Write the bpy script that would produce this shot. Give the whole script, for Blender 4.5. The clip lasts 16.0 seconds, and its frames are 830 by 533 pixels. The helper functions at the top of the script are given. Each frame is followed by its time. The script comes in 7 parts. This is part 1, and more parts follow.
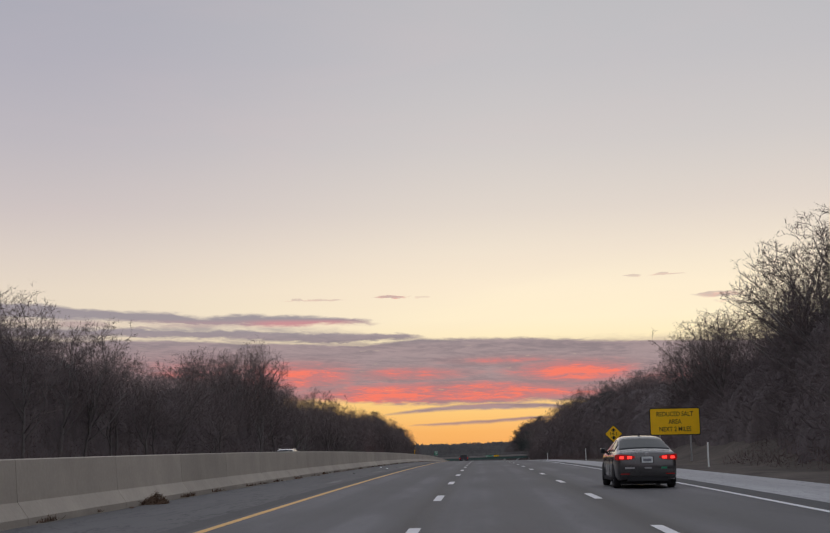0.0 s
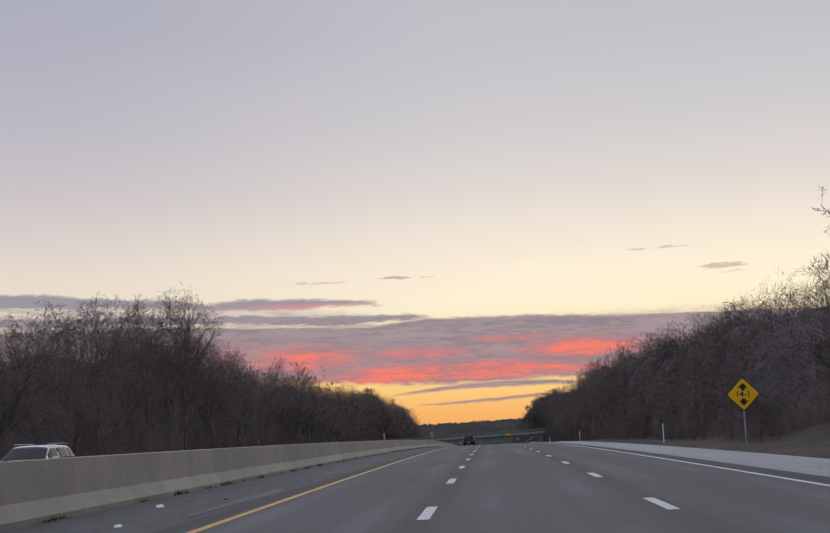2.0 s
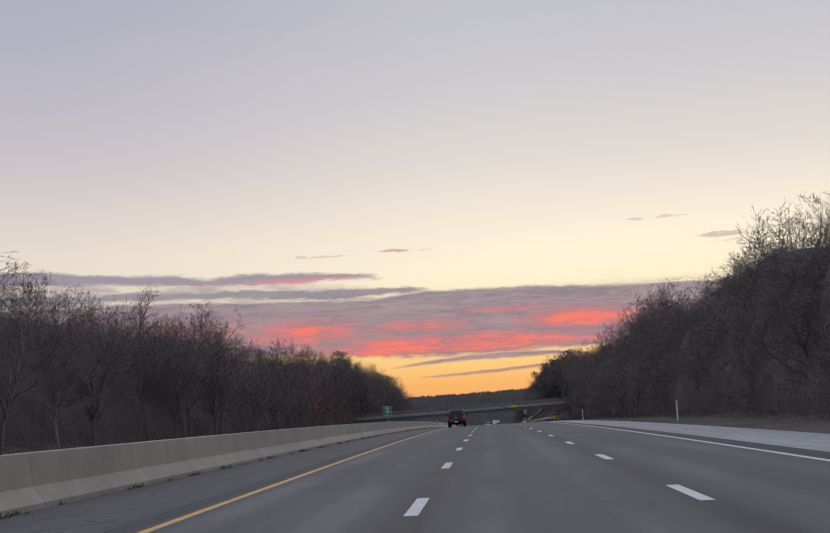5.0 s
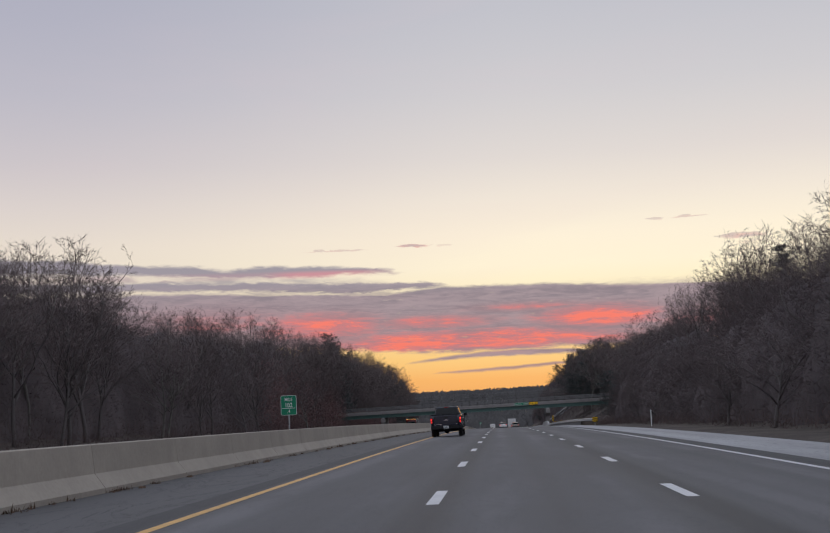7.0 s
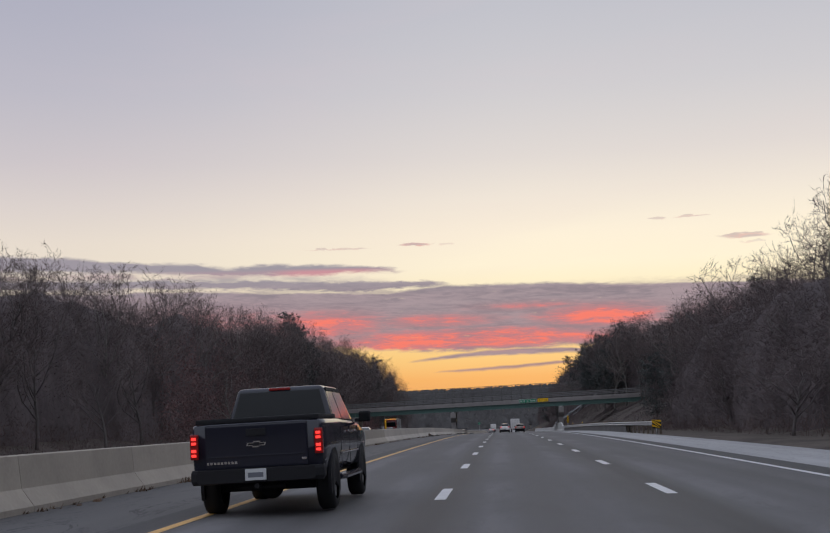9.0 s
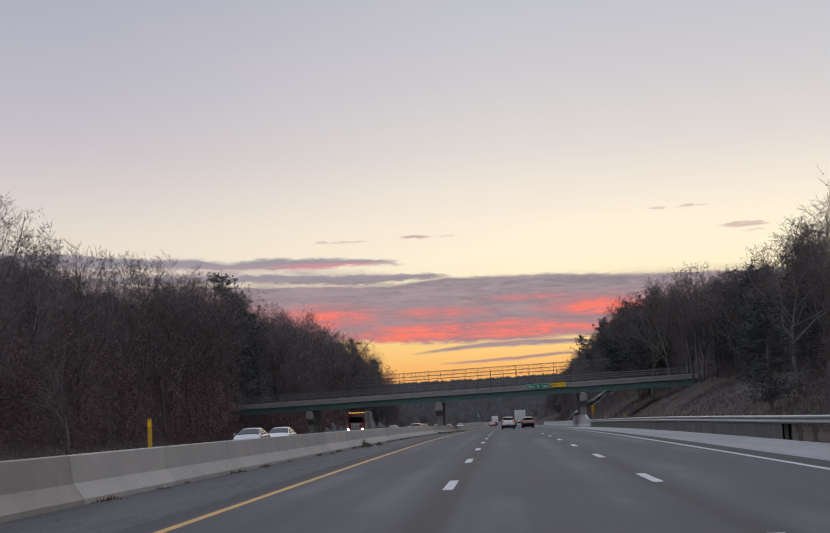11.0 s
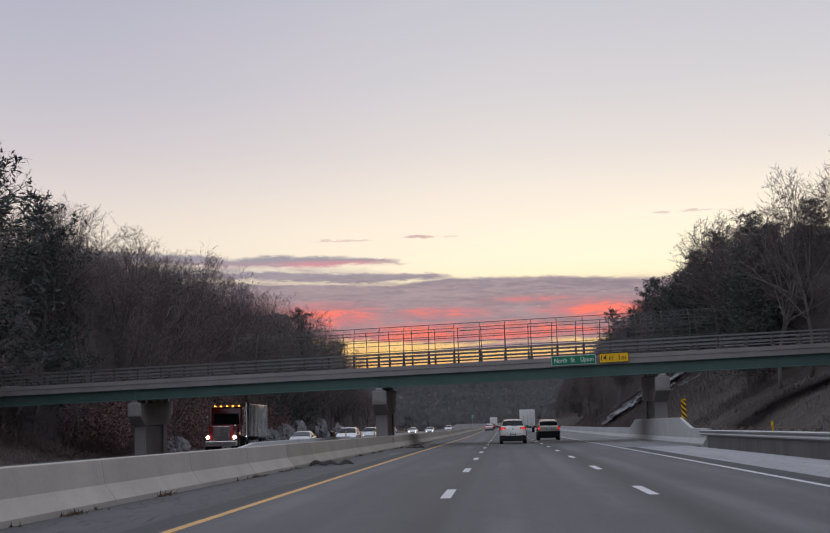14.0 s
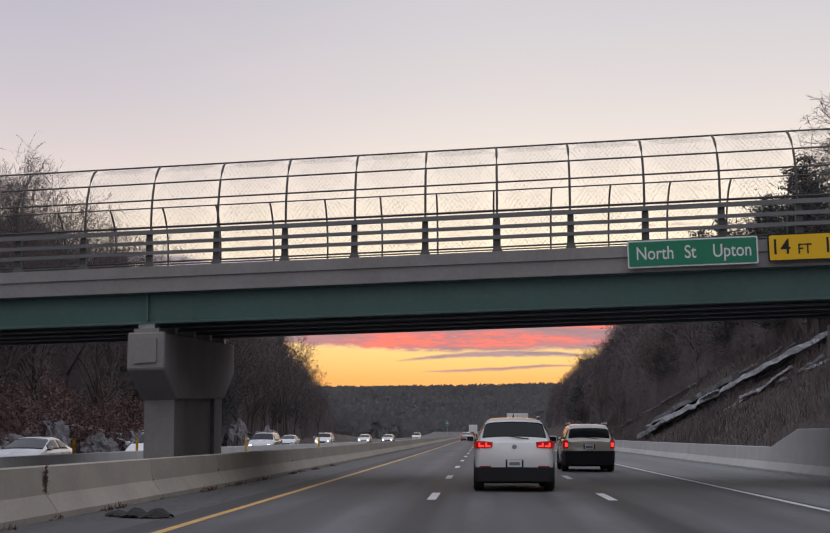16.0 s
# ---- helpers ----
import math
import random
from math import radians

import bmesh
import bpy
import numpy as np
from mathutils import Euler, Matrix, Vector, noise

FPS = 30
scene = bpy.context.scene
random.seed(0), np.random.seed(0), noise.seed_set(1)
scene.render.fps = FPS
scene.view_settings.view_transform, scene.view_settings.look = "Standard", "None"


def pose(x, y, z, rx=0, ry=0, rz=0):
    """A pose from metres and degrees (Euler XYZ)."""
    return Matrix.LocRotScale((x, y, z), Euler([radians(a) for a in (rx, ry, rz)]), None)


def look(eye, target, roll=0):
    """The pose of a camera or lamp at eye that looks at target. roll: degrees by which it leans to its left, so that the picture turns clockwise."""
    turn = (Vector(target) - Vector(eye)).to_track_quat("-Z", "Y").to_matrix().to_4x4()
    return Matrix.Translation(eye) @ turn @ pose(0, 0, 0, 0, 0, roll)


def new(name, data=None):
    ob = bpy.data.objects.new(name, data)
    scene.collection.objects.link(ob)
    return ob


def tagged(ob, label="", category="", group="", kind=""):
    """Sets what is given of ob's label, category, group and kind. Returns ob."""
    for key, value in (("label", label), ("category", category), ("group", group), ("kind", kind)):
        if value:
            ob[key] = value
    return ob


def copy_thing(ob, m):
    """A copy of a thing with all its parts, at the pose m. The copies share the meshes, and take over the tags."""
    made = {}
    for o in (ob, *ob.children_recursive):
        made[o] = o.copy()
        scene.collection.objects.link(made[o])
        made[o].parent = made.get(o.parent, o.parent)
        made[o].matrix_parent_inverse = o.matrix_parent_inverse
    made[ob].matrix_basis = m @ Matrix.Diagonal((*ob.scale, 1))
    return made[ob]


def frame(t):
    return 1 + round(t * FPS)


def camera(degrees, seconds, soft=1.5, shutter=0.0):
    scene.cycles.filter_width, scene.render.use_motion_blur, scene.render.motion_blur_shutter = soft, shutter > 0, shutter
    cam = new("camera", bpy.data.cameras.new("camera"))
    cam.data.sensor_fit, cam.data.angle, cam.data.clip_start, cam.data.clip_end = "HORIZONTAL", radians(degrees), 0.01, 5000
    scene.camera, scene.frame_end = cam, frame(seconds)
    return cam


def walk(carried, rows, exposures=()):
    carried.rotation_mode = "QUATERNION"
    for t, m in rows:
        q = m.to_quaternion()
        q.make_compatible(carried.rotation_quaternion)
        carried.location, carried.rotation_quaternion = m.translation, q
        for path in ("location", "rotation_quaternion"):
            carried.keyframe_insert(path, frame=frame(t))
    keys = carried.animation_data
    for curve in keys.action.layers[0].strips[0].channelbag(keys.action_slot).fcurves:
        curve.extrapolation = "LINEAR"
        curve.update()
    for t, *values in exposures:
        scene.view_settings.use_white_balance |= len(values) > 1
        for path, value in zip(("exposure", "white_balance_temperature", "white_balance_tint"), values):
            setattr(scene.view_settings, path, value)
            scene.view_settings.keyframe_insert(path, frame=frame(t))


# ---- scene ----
cam = camera(36.2, 16.0, 1.25)

PATH = [
    (0, (0.000, 0.00, 1.250), (-0.994, 19.778, 4.050), -0.97),
    (0.5, (-0.002, 14.70, 1.283), (-1.116, 34.484, 3.994), -1.10),
    (1, (-0.009, 29.40, 1.294), (-1.123, 49.195, 3.923), -1.61),
    (1.5, (-0.020, 44.10, 1.280), (-1.159, 63.904, 3.832), -2.02),
    (2, (-0.036, 58.80, 1.243), (-1.112, 78.615, 3.736), -2.61),
    (2.5, (-0.056, 73.50, 1.186), (-1.081, 93.323, 3.638), -2.86),
    (3, (-0.080, 88.20, 1.113), (-1.088, 108.029, 3.521), -2.91),
    (3.5, (-0.109, 102.90, 1.026), (-1.084, 122.746, 3.307), -3.66),
    (4, (-0.143, 117.60, 0.925), (-1.082, 137.457, 3.120), -3.98),
    (6.5, (-0.375, 191.10, 0.190), (-1.719, 210.958, 2.149), -2.14),
    (7, (-0.435, 205.80, -0.009), (-1.799, 225.653, 1.995), -2.19),
    (7.5, (-0.500, 220.50, -0.227), (-1.822, 240.349, 1.843), -2.36),
    (8, (-0.568, 235.20, -0.462), (-1.870, 255.050, 1.603), -2.27),
    (8.5, (-0.641, 249.90, -0.716), (-1.977, 269.753, 1.303), -2.10),
    (9, (-0.719, 264.60, -0.989), (-2.119, 284.452, 0.995), -1.93),
    (11.5, (-1.173, 338.10, -2.613), (-2.593, 357.963, -0.754), -2.63),
    (12, (-1.274, 352.40, -2.972), (-2.741, 372.245, -0.968), -2.20),
    (12.5, (-1.379, 366.70, -3.344), (-2.901, 386.529, -1.226), -1.73),
    (13, (-1.486, 380.65, -3.722), (-3.051, 400.477, -1.620), -1.40),
    (13.5, (-1.597, 394.60, -4.118), (-3.153, 414.441, -2.141), -1.30),
    (14, (-1.713, 408.75, -4.537), (-3.183, 428.609, -2.672), -1.47),
    (14.5, (-1.833, 422.90, -4.975), (-3.212, 442.769, -3.158), -1.58),
    (15, (-1.961, 437.43, -5.441), (-3.265, 457.309, -3.636), -1.42),
    (15.5, (-2.092, 451.97, -5.917), (-3.324, 471.842, -4.059), -1.06),
    (16, (-2.223, 466.50, -6.401), (-3.455, 486.365, -4.432), -0.05),
]
walk(cam, [(t, look(eye, target, roll)) for t, eye, target, roll in PATH],
     [(0, 0.02, 6850, 10), (2, 0.04, 6520, 10), (4, 0.06, 6480, 10), (9, 0.06, 6450, 10), (12, 0.08, 6450, 10),
      (13.6, 0.14, 6480, 11), (14.5, 0.17, 6500, 11), (15.3, 0.17, 6700, 11), (16, 0.3, 6850, 12)])

# ---- world: clear dusk sky with lit stratus streaks ----
world = bpy.data.worlds.new("dusk_sky")
scene.world = world
world.use_nodes = True


class Nodes:
    """A short hand for building arithmetic in a node tree."""

    def __init__(self, tree):
        self.tree = tree


    def put(self, socket, value):
        if isinstance(value, bpy.types.NodeSocket):
            self.tree.links.new(value, socket)
        elif isinstance(value, (int, float)):
            if hasattr(socket.default_value, "__len__"):
                socket.default_value = [value] * len(socket.default_value)
            else:
                socket.default_value = value
        else:
            socket.default_value = value

    def math(self, op, a, b=0.0, c=0.0, clamp=False):
        node = self.tree.nodes.new("ShaderNodeMath")
        node.operation, node.use_clamp = op, clamp
        for socket, value in zip(node.inputs, (a, b, c)):
            self.put(socket, value)
        return node.outputs[0]

    def smooth(self, x, low, high, to_low=0.0, to_high=1.0):
        node = self.tree.nodes.new("ShaderNodeMapRange")
        node.interpolation_type = "SMOOTHSTEP"
        for socket, value in zip(node.inputs, (x, low, high, to_low, to_high)):
            self.put(socket, value)
        return node.outputs[0]

    def mix(self, fac, a, b, kind="MIX"):
        node = self.tree.nodes.new("ShaderNodeMix")
        node.data_type, node.blend_type = "RGBA", kind
        self.put(node.inputs[0], fac)
        self.put(node.inputs[6], a)
        self.put(node.inputs[7], b)
        return node.outputs[2]

    def noise(self, vector, scale, detail=3.0, rough=0.55, distortion=0.0):
        node = self.tree.nodes.new("ShaderNodeTexNoise")
        self.put(node.inputs["Vector"], vector)
        node.inputs["Scale"].default_value = scale
        node.inputs["Detail"].default_value = detail
        node.inputs["Roughness"].default_value = rough
        node.inputs["Distortion"].default_value = distortion
        return node.outputs["Fac"]

    def vec(self, x, y, z=0.0):
        node = self.tree.nodes.new("ShaderNodeCombineXYZ")
        for socket, value in zip(node.inputs, (x, y, z)):
            self.put(socket, value)
        return node.outputs[0]

    def ramp(self, x, stops):
        node = self.tree.nodes.new("ShaderNodeValToRGB")
        self.put(node.inputs[0], x)
        while len(node.color_ramp.elements) < len(stops):
            node.color_ramp.elements.new(0.5)
        for e, (at, colour) in zip(node.color_ramp.elements, stops):
            e.position, e.color = at, (*colour, 1)
        return node.outputs[0]


def lin(r, g, b, a=None):
    """Linear light from a display colour of 0 to 255."""
    c = [((v / 255 + 0.055) / 1.055) ** 2.4 if v > 10 else v / 255 / 12.92 for v in (r, g, b)]
    return tuple(c) if a is None else (*c, a)


def build_sky():
    n = Nodes(world.node_tree)
    world.node_tree.nodes.clear()
    out = world.node_tree.nodes.new("ShaderNodeOutputWorld")
    back = world.node_tree.nodes.new("ShaderNodeBackground")
    world.node_tree.links.new(back.outputs[0], out.inputs[0])
    coord = world.node_tree.nodes.new("ShaderNodeTexCoord")
    sep = world.node_tree.nodes.new("ShaderNodeSeparateXYZ")
    world.node_tree.links.new(coord.outputs["Generated"], sep.inputs[0])
    x, y, z = sep.outputs
    el = n.math("MULTIPLY", n.math("ARCSINE", z), 57.2958)          # degrees above the level
    az = n.math("MULTIPLY", n.math("ARCTAN2", x, y), 57.2958)       # degrees to the right of the road
    # clear sky from the afterglow at the horizon up to the zenith
    up = n.math("POWER", n.math("MAXIMUM", n.math("DIVIDE", el, 90.0), 0.0), 0.5)
    stops = [(0.0, (240, 170, 98)), (0.6, (249, 182, 104)), (1.6, (252, 205, 128)), (2.6, (250, 215, 148)), (4.2, (252, 235, 191)), (5.6, (253, 240, 210)),
             (7.0, (250, 237, 213)), (8.6, (238, 227, 212)), (10.5, (222, 214, 208)), (13.5, (205, 202, 204)), (17.0, (192, 192, 199)), (21.0, (183, 186, 194)),
             (35.0, (204, 211, 224)), (90.0, (216, 226, 243))]
    warm = n.ramp(up, [((e / 90) ** 0.5, lin(*c)) for e, c in stops])
    dull = n.mix(1.0, warm, (*lin(232, 232, 242), 1), "MULTIPLY")
    clear = n.mix(n.smooth(n.math("ABSOLUTE", n.math("SUBTRACT", az, 8.0)), 5.0, 30.0, 0.0, 1.0), warm, dull)
    # the sky behind, away from the afterglow
    cool = n.ramp(up, [((e / 90) ** 0.5, lin(*c)) for e, c in ((0.0, (150, 148, 162)), (6.0, (170, 168, 182)), (20.0, (182, 186, 199)), (35.0, (204, 211, 224)), (90.0, (216, 226, 243)))])
    clear = n.mix(n.smooth(n.math("ABSOLUTE", n.math("SUBTRACT", az, 4.0)), 38.0, 105.0), clear, cool)
    # faint high veil
    veil = n.noise(n.vec(n.math("MULTIPLY", az, 0.05), n.math("MULTIPLY", el, 0.22), 3.0), 1.0, 4.0, 0.6, 0.6)
    clear = n.mix(n.math("MULTIPLY", n.smooth(veil, 0.42, 0.75), 0.09), clear, (*lin(222, 196, 200), 1))
    # streaky stratus: every layer has an upper and a lower edge along the horizon
    warp = n.math("SUBTRACT", n.noise(n.vec(n.math("MULTIPLY", az, 0.35), n.math("MULTIPLY", el, 1.5), 0.0), 1.0, 5.0, 0.6, 0.3), 0.5)
    fine = n.math("SUBTRACT", n.noise(n.vec(n.math("MULTIPLY", az, 1.3), n.math("MULTIPLY", el, 5.5), 7.0), 1.0, 4.0, 0.62, 0.5), 0.5)
    wob = n.math("ADD", n.math("MULTIPLY", warp, 0.55), n.math("MULTIPLY", fine, 0.45))
    along = n.math("MULTIPLY_ADD", n.math("ADD", az, n.math("MULTIPLY", warp, 1.2)), 1 / 60, 0.5)

    def edge(points):
        """The height of an edge over the azimuth."""
        return n.math("MULTIPLY", n.ramp(along, [(0.5 + a / 60, (e / 10,) * 3) for a, e in points]), 10.0)

    def layer(top, foot, soft_top, soft_foot, ragged_top, ragged_foot):
        high = n.math("SUBTRACT", edge(top), n.math("ADD", el, n.math("MULTIPLY", wob, ragged_top)))
        low = n.math("SUBTRACT", n.math("ADD", el, n.math("MULTIPLY", wob, ragged_foot)), edge(foot))
        return n.math("MULTIPLY", n.smooth(high, -soft_top, soft_top), n.smooth(low, -soft_foot, soft_foot))

    main = layer([(-30, 4.7), (-14, 4.82), (-11, 4.68), (-7, 4.6), (-5, 4.55), (-2.8, 4.8), (2, 4.74), (5, 4.57), (8, 4.47), (14, 4.3), (30, 3.9)],
                 [(-30, 2.1), (-10, 2.2), (-5, 1.95), (-1.3, 1.82), (3.4, 1.92), (12, 2.05), (30, 2.2)], 0.09, 0.14, 0.42, 0.9)
    shelf = layer([(-30, 5.5), (-16.4, 5.33), (-13.4, 5.3), (-9.7, 5.2), (-5, 5.06), (-3.6, 5.02), (-2.6, 4.82), (-1.5, 4.4)],
                  [(-30, 5.0), (-16.6, 4.95), (-12, 4.84), (-9, 4.76), (-7.3, 4.62), (-3.7, 4.7), (-2.6, 4.82), (-1.5, 5.0)], 0.10, 0.12, 0.75, 0.85)
    upper = layer([(-30, 6.6), (-19, 6.3), (-16.4, 6.12), (-14.3, 6.02), (-12.4, 5.84), (-10.8, 5.92), (-7.3, 5.86), (-5.2, 5.68), (-4.2, 5.5), (-3.4, 5.2)],
                  [(-30, 5.75), (-19, 5.75), (-16.2, 5.62), (-12.4, 5.50), (-8.5, 5.40), (-6.2, 5.5), (-4.6, 5.56), (-3.4, 5.8)], 0.10, 0.13, 0.6, 0.7)
    low_a = layer([(-6, 1.0), (-4.3, 1.42), (-2.7, 1.64), (-1, 1.80), (1, 1.86), (3, 1.78), (5, 1.6), (7, 1.2)], [(-6, 1.6), (-4.3, 1.40), (-2.7, 1.50), (-1, 1.56), (1, 1.58), (3, 1.60), (5, 1.58), (7, 1.7)], 0.06, 0.07, 0.2, 0.3)
    low_b = layer([(-5, 0.6), (-3.2, 0.92), (-1.5, 1.02), (0.5, 1.12), (2.2, 1.22), (3.6, 1.18), (5, 0.8)], [(-5, 1.1), (-3.2, 0.88), (-1.5, 0.90), (0.5, 0.98), (2.2, 1.10), (3.6, 1.14), (5, 1.3)], 0.05, 0.06, 0.2, 0.25)
    # thin grey cloud between the layers, away from the afterglow
    film = n.math("MULTIPLY", layer([(-30, 6.3), (-19, 6.1), (-13, 5.75), (-8, 5.4), (-5, 5.0), (-3.5, 4.6)], [(-30, 4.0), (-3.5, 4.4)], 0.3, 0.2, 0.9, 0.5), n.smooth(warp, -0.16, 0.14, 0.15, 0.8))
    cover = n.math("MAXIMUM", main, film)
    for b in (shelf, upper, low_a, low_b):
        cover = n.math("MAXIMUM", cover, b)

    def wisp(az0, el0, long, thick):
        """A small torn scrap of cloud."""
        a = n.math("DIVIDE", n.math("SUBTRACT", az, az0), long)
        e = n.math("DIVIDE", n.math("SUBTRACT", n.math("ADD", el, n.math("MULTIPLY", fine, 0.35)), el0), thick)
        far = n.math("ADD", n.math("MULTIPLY", a, a), n.math("MULTIPLY", e, e))
        return n.smooth(n.math("ADD", far, n.math("MULTIPLY", fine, 1.8)), 0.25, 1.25, 1.0, 0.0)

    scraps = [(-7.5, 6.57, 1.5, 0.05, 0.5), (-4.0, 6.70, 0.85, 0.075, 0.9), (-2.6, 6.66, 0.4, 0.05, 0.3), (6.9, 7.35, 0.4, 0.06, 0.5), (8.4, 7.39, 0.9, 0.06, 0.55), (10.7, 6.40, 1.15, 0.13, 0.75), (11.0, 6.12, 0.6, 0.05, 0.3)]
    thin = None
    for a, e, long, thick, dense in scraps:
        w = n.math("MULTIPLY", wisp(a, e, long, thick), dense)
        thin = w if thin is None else n.math("MAXIMUM", thin, w)
    # undersides that still catch the light
    streak = n.noise(n.vec(n.math("MULTIPLY", az, 0.34), n.math("MULTIPLY", n.math("ADD", el, n.math("MULTIPLY", az, 0.02)), 2.3), 11.0), 1.0, 6.0, 0.62, 0.55)
    rows = n.noise(n.vec(n.math("MULTIPLY", az, 0.10), n.math("MULTIPLY", el, 3.4), 31.0), 1.0, 3.0, 0.6, 0.3)

    def glow(az0, el0, wide, high, gain):
        a = n.math("DIVIDE", n.math("SUBTRACT", az, az0), wide)
        e = n.math("DIVIDE", n.math("SUBTRACT", el, el0), high)
        return n.math("MULTIPLY", n.math("EXPONENT", n.math("MULTIPLY", n.math("ADD", n.math("MULTIPLY", a, a), n.math("MULTIPLY", e, e)), -1.0)), gain)

    lit = None
    for g in ((4.2, 3.2, 3.2, 0.6, 0.95), (-1.5, 2.35, 8.0, 0.55, 0.95), (-8.2, 3.15, 3.2, 0.75, 0.85), (-13.0, 3.5, 5.0, 0.8, 0.5), (1.2, 3.75, 3.6, 0.28, 0.55), (-3.2, 3.2, 3.6, 0.4, 0.7), (9.5, 2.9, 4.0, 0.8, 0.5)):
        w = glow(*g)
        lit = w if lit is None else n.math("MAXIMUM", lit, w)
    torn = n.noise(n.vec(n.math("MULTIPLY", az, 1.1), n.math("MULTIPLY", n.math("ADD", el, n.math("MULTIPLY", az, 0.03)), 6.5), 17.0), 1.0, 5.0, 0.65, 0.8)
    patchy = n.math("ADD", n.math("MULTIPLY", streak, 0.5), n.math("ADD", n.math("MULTIPLY", rows, 0.14), n.math("MULTIPLY", torn, 0.36)))
    hot = n.math("MULTIPLY", n.smooth(n.math("ADD", patchy, n.math("MULTIPLY", lit, 0.33)), 0.58, 0.86), n.smooth(lit, 0.1, 0.5))
    mauve = n.mix(n.smooth(n.math("ADD", n.math("MULTIPLY", streak, 0.6), n.math("MULTIPLY", torn, 0.4)), 0.36, 0.62), (*lin(136, 124, 133), 1), (*lin(163, 145, 151), 1))
    mauve = n.mix(n.smooth(lit, 0.05, 0.8, 0.0, 0.55), mauve, (*lin(183, 128, 132), 1))
    mauve = n.mix(n.smooth(el, 4.3, 5.6), mauve, (*lin(153, 146, 155), 1))
    body = n.mix(hot, mauve, n.mix(n.smooth(hot, 0.45, 1.0), (*lin(216, 116, 118), 1), (*lin(244, 122, 106), 1)))
    blush = n.math("MULTIPLY", n.math("MULTIPLY", n.smooth(el, 5.30, 5.46), n.smooth(el, 5.56, 5.78, 1.0, 0.0)), n.smooth(n.math("ABSOLUTE", n.math("ADD", az, 8.0)), 1.0, 3.2, 0.95, 0.25))
    body = n.mix(n.math("MULTIPLY", blush, 0.75), body, (*lin(214, 140, 148), 1))
    body = n.mix(n.smooth(el, 0.7, 2.0, 0.55, 0.0), body, (*lin(200, 150, 124), 1))
    # bright torn gaps just over the layers' edges
    sky = n.mix(n.math("MULTIPLY", cover, n.smooth(fine, -0.32, -0.12, 0.72, 0.97)), clear, body)
    sky = n.mix(n.math("MULTIPLY", thin, 0.8), sky, n.mix(n.smooth(fine, -0.1, 0.15), (*lin(176, 150, 156), 1), (*lin(214, 150, 148), 1)))
    n.put(back.inputs[0], sky)
    back.inputs[1].default_value = 1.0


build_sky()

# ---- materials ----
MATS = {}


def material(name, base, rough=0.8, vary=0.25, scale=1.5, fine=18.0, bump=0.15, metallic=0.0, tint=None, spec=0.4, piece=0.0, stretch=(1, 1, 1), coat=0.0):
    """A surface with blotches and grain of its own colour; piece: how far alike pieces differ from one another."""
    if name in MATS:
        return MATS[name]
    m = bpy.data.materials.new(name)
    m.use_nodes = True
    tree = m.node_tree
    n = Nodes(tree)
    bsdf = tree.nodes["Principled BSDF"]
    coord = tree.nodes.new("ShaderNodeTexCoord").outputs["Object"]
    geo = tree.nodes.new("ShaderNodeNewGeometry").outputs["Position"]
    mapping = tree.nodes.new("ShaderNodeMapping")
    tree.links.new(geo, mapping.inputs[0])
    mapping.inputs["Scale"].default_value = stretch
    where = mapping.outputs[0]
    blot = n.noise(where, scale, 4.0, 0.6, 0.3)
    grain = n.noise(where, fine, 3.0, 0.6)
    shade = n.math("ADD", n.math("MULTIPLY", blot, 0.65), n.math("MULTIPLY", grain, 0.35))
    low = [c * (1 - vary) for c in base]
    high = [min(1, c * (1 + vary)) for c in (tint or base)]
    colour = n.ramp(shade, [(0.25, low), (0.75, high)])
    if piece:
        info = tree.nodes.new("ShaderNodeObjectInfo").outputs["Random"]
        colour = n.mix(1.0, colour, n.ramp(info, [(0.0, (1 - piece,) * 3), (1.0, (1 + piece,) * 3)]), "MULTIPLY")
    n.put(bsdf.inputs["Base Color"], colour)
    n.put(bsdf.inputs["Roughness"], n.smooth(shade, 0.2, 0.8, max(0.02, rough - 0.08), min(1.0, rough + 0.08)))
    bsdf.inputs["Metallic"].default_value = metallic
    bsdf.inputs["Specular IOR Level"].default_value = spec
    bsdf.inputs["Coat Weight"].default_value = coat
    bsdf.inputs["Coat Roughness"].default_value = 0.06
    if bump:
        b = tree.nodes.new("ShaderNodeBump")
        b.inputs["Strength"].default_value = bump
        b.inputs["Distance"].default_value = 0.02
        n.put(b.inputs["Height"], shade)
        n.put(bsdf.inputs["Normal"], b.outputs[0])
    MATS[name] = m
    return m


def glowing(name, colour, strength, base=(0.05, 0.01, 0.01)):
    if name in MATS:
        return MATS[name]
    m = bpy.data.materials.new(name)
    m.use_nodes = True
    bsdf = m.node_tree.nodes["Principled BSDF"]
    bsdf.inputs["Base Color"].default_value = (*base, 1)
    bsdf.inputs["Roughness"].default_value = 0.2
    bsdf.inputs["Emission Color"].default_value = (*colour, 1)
    bsdf.inputs["Emission Strength"].default_value = strength
    MATS[name] = m
    return m


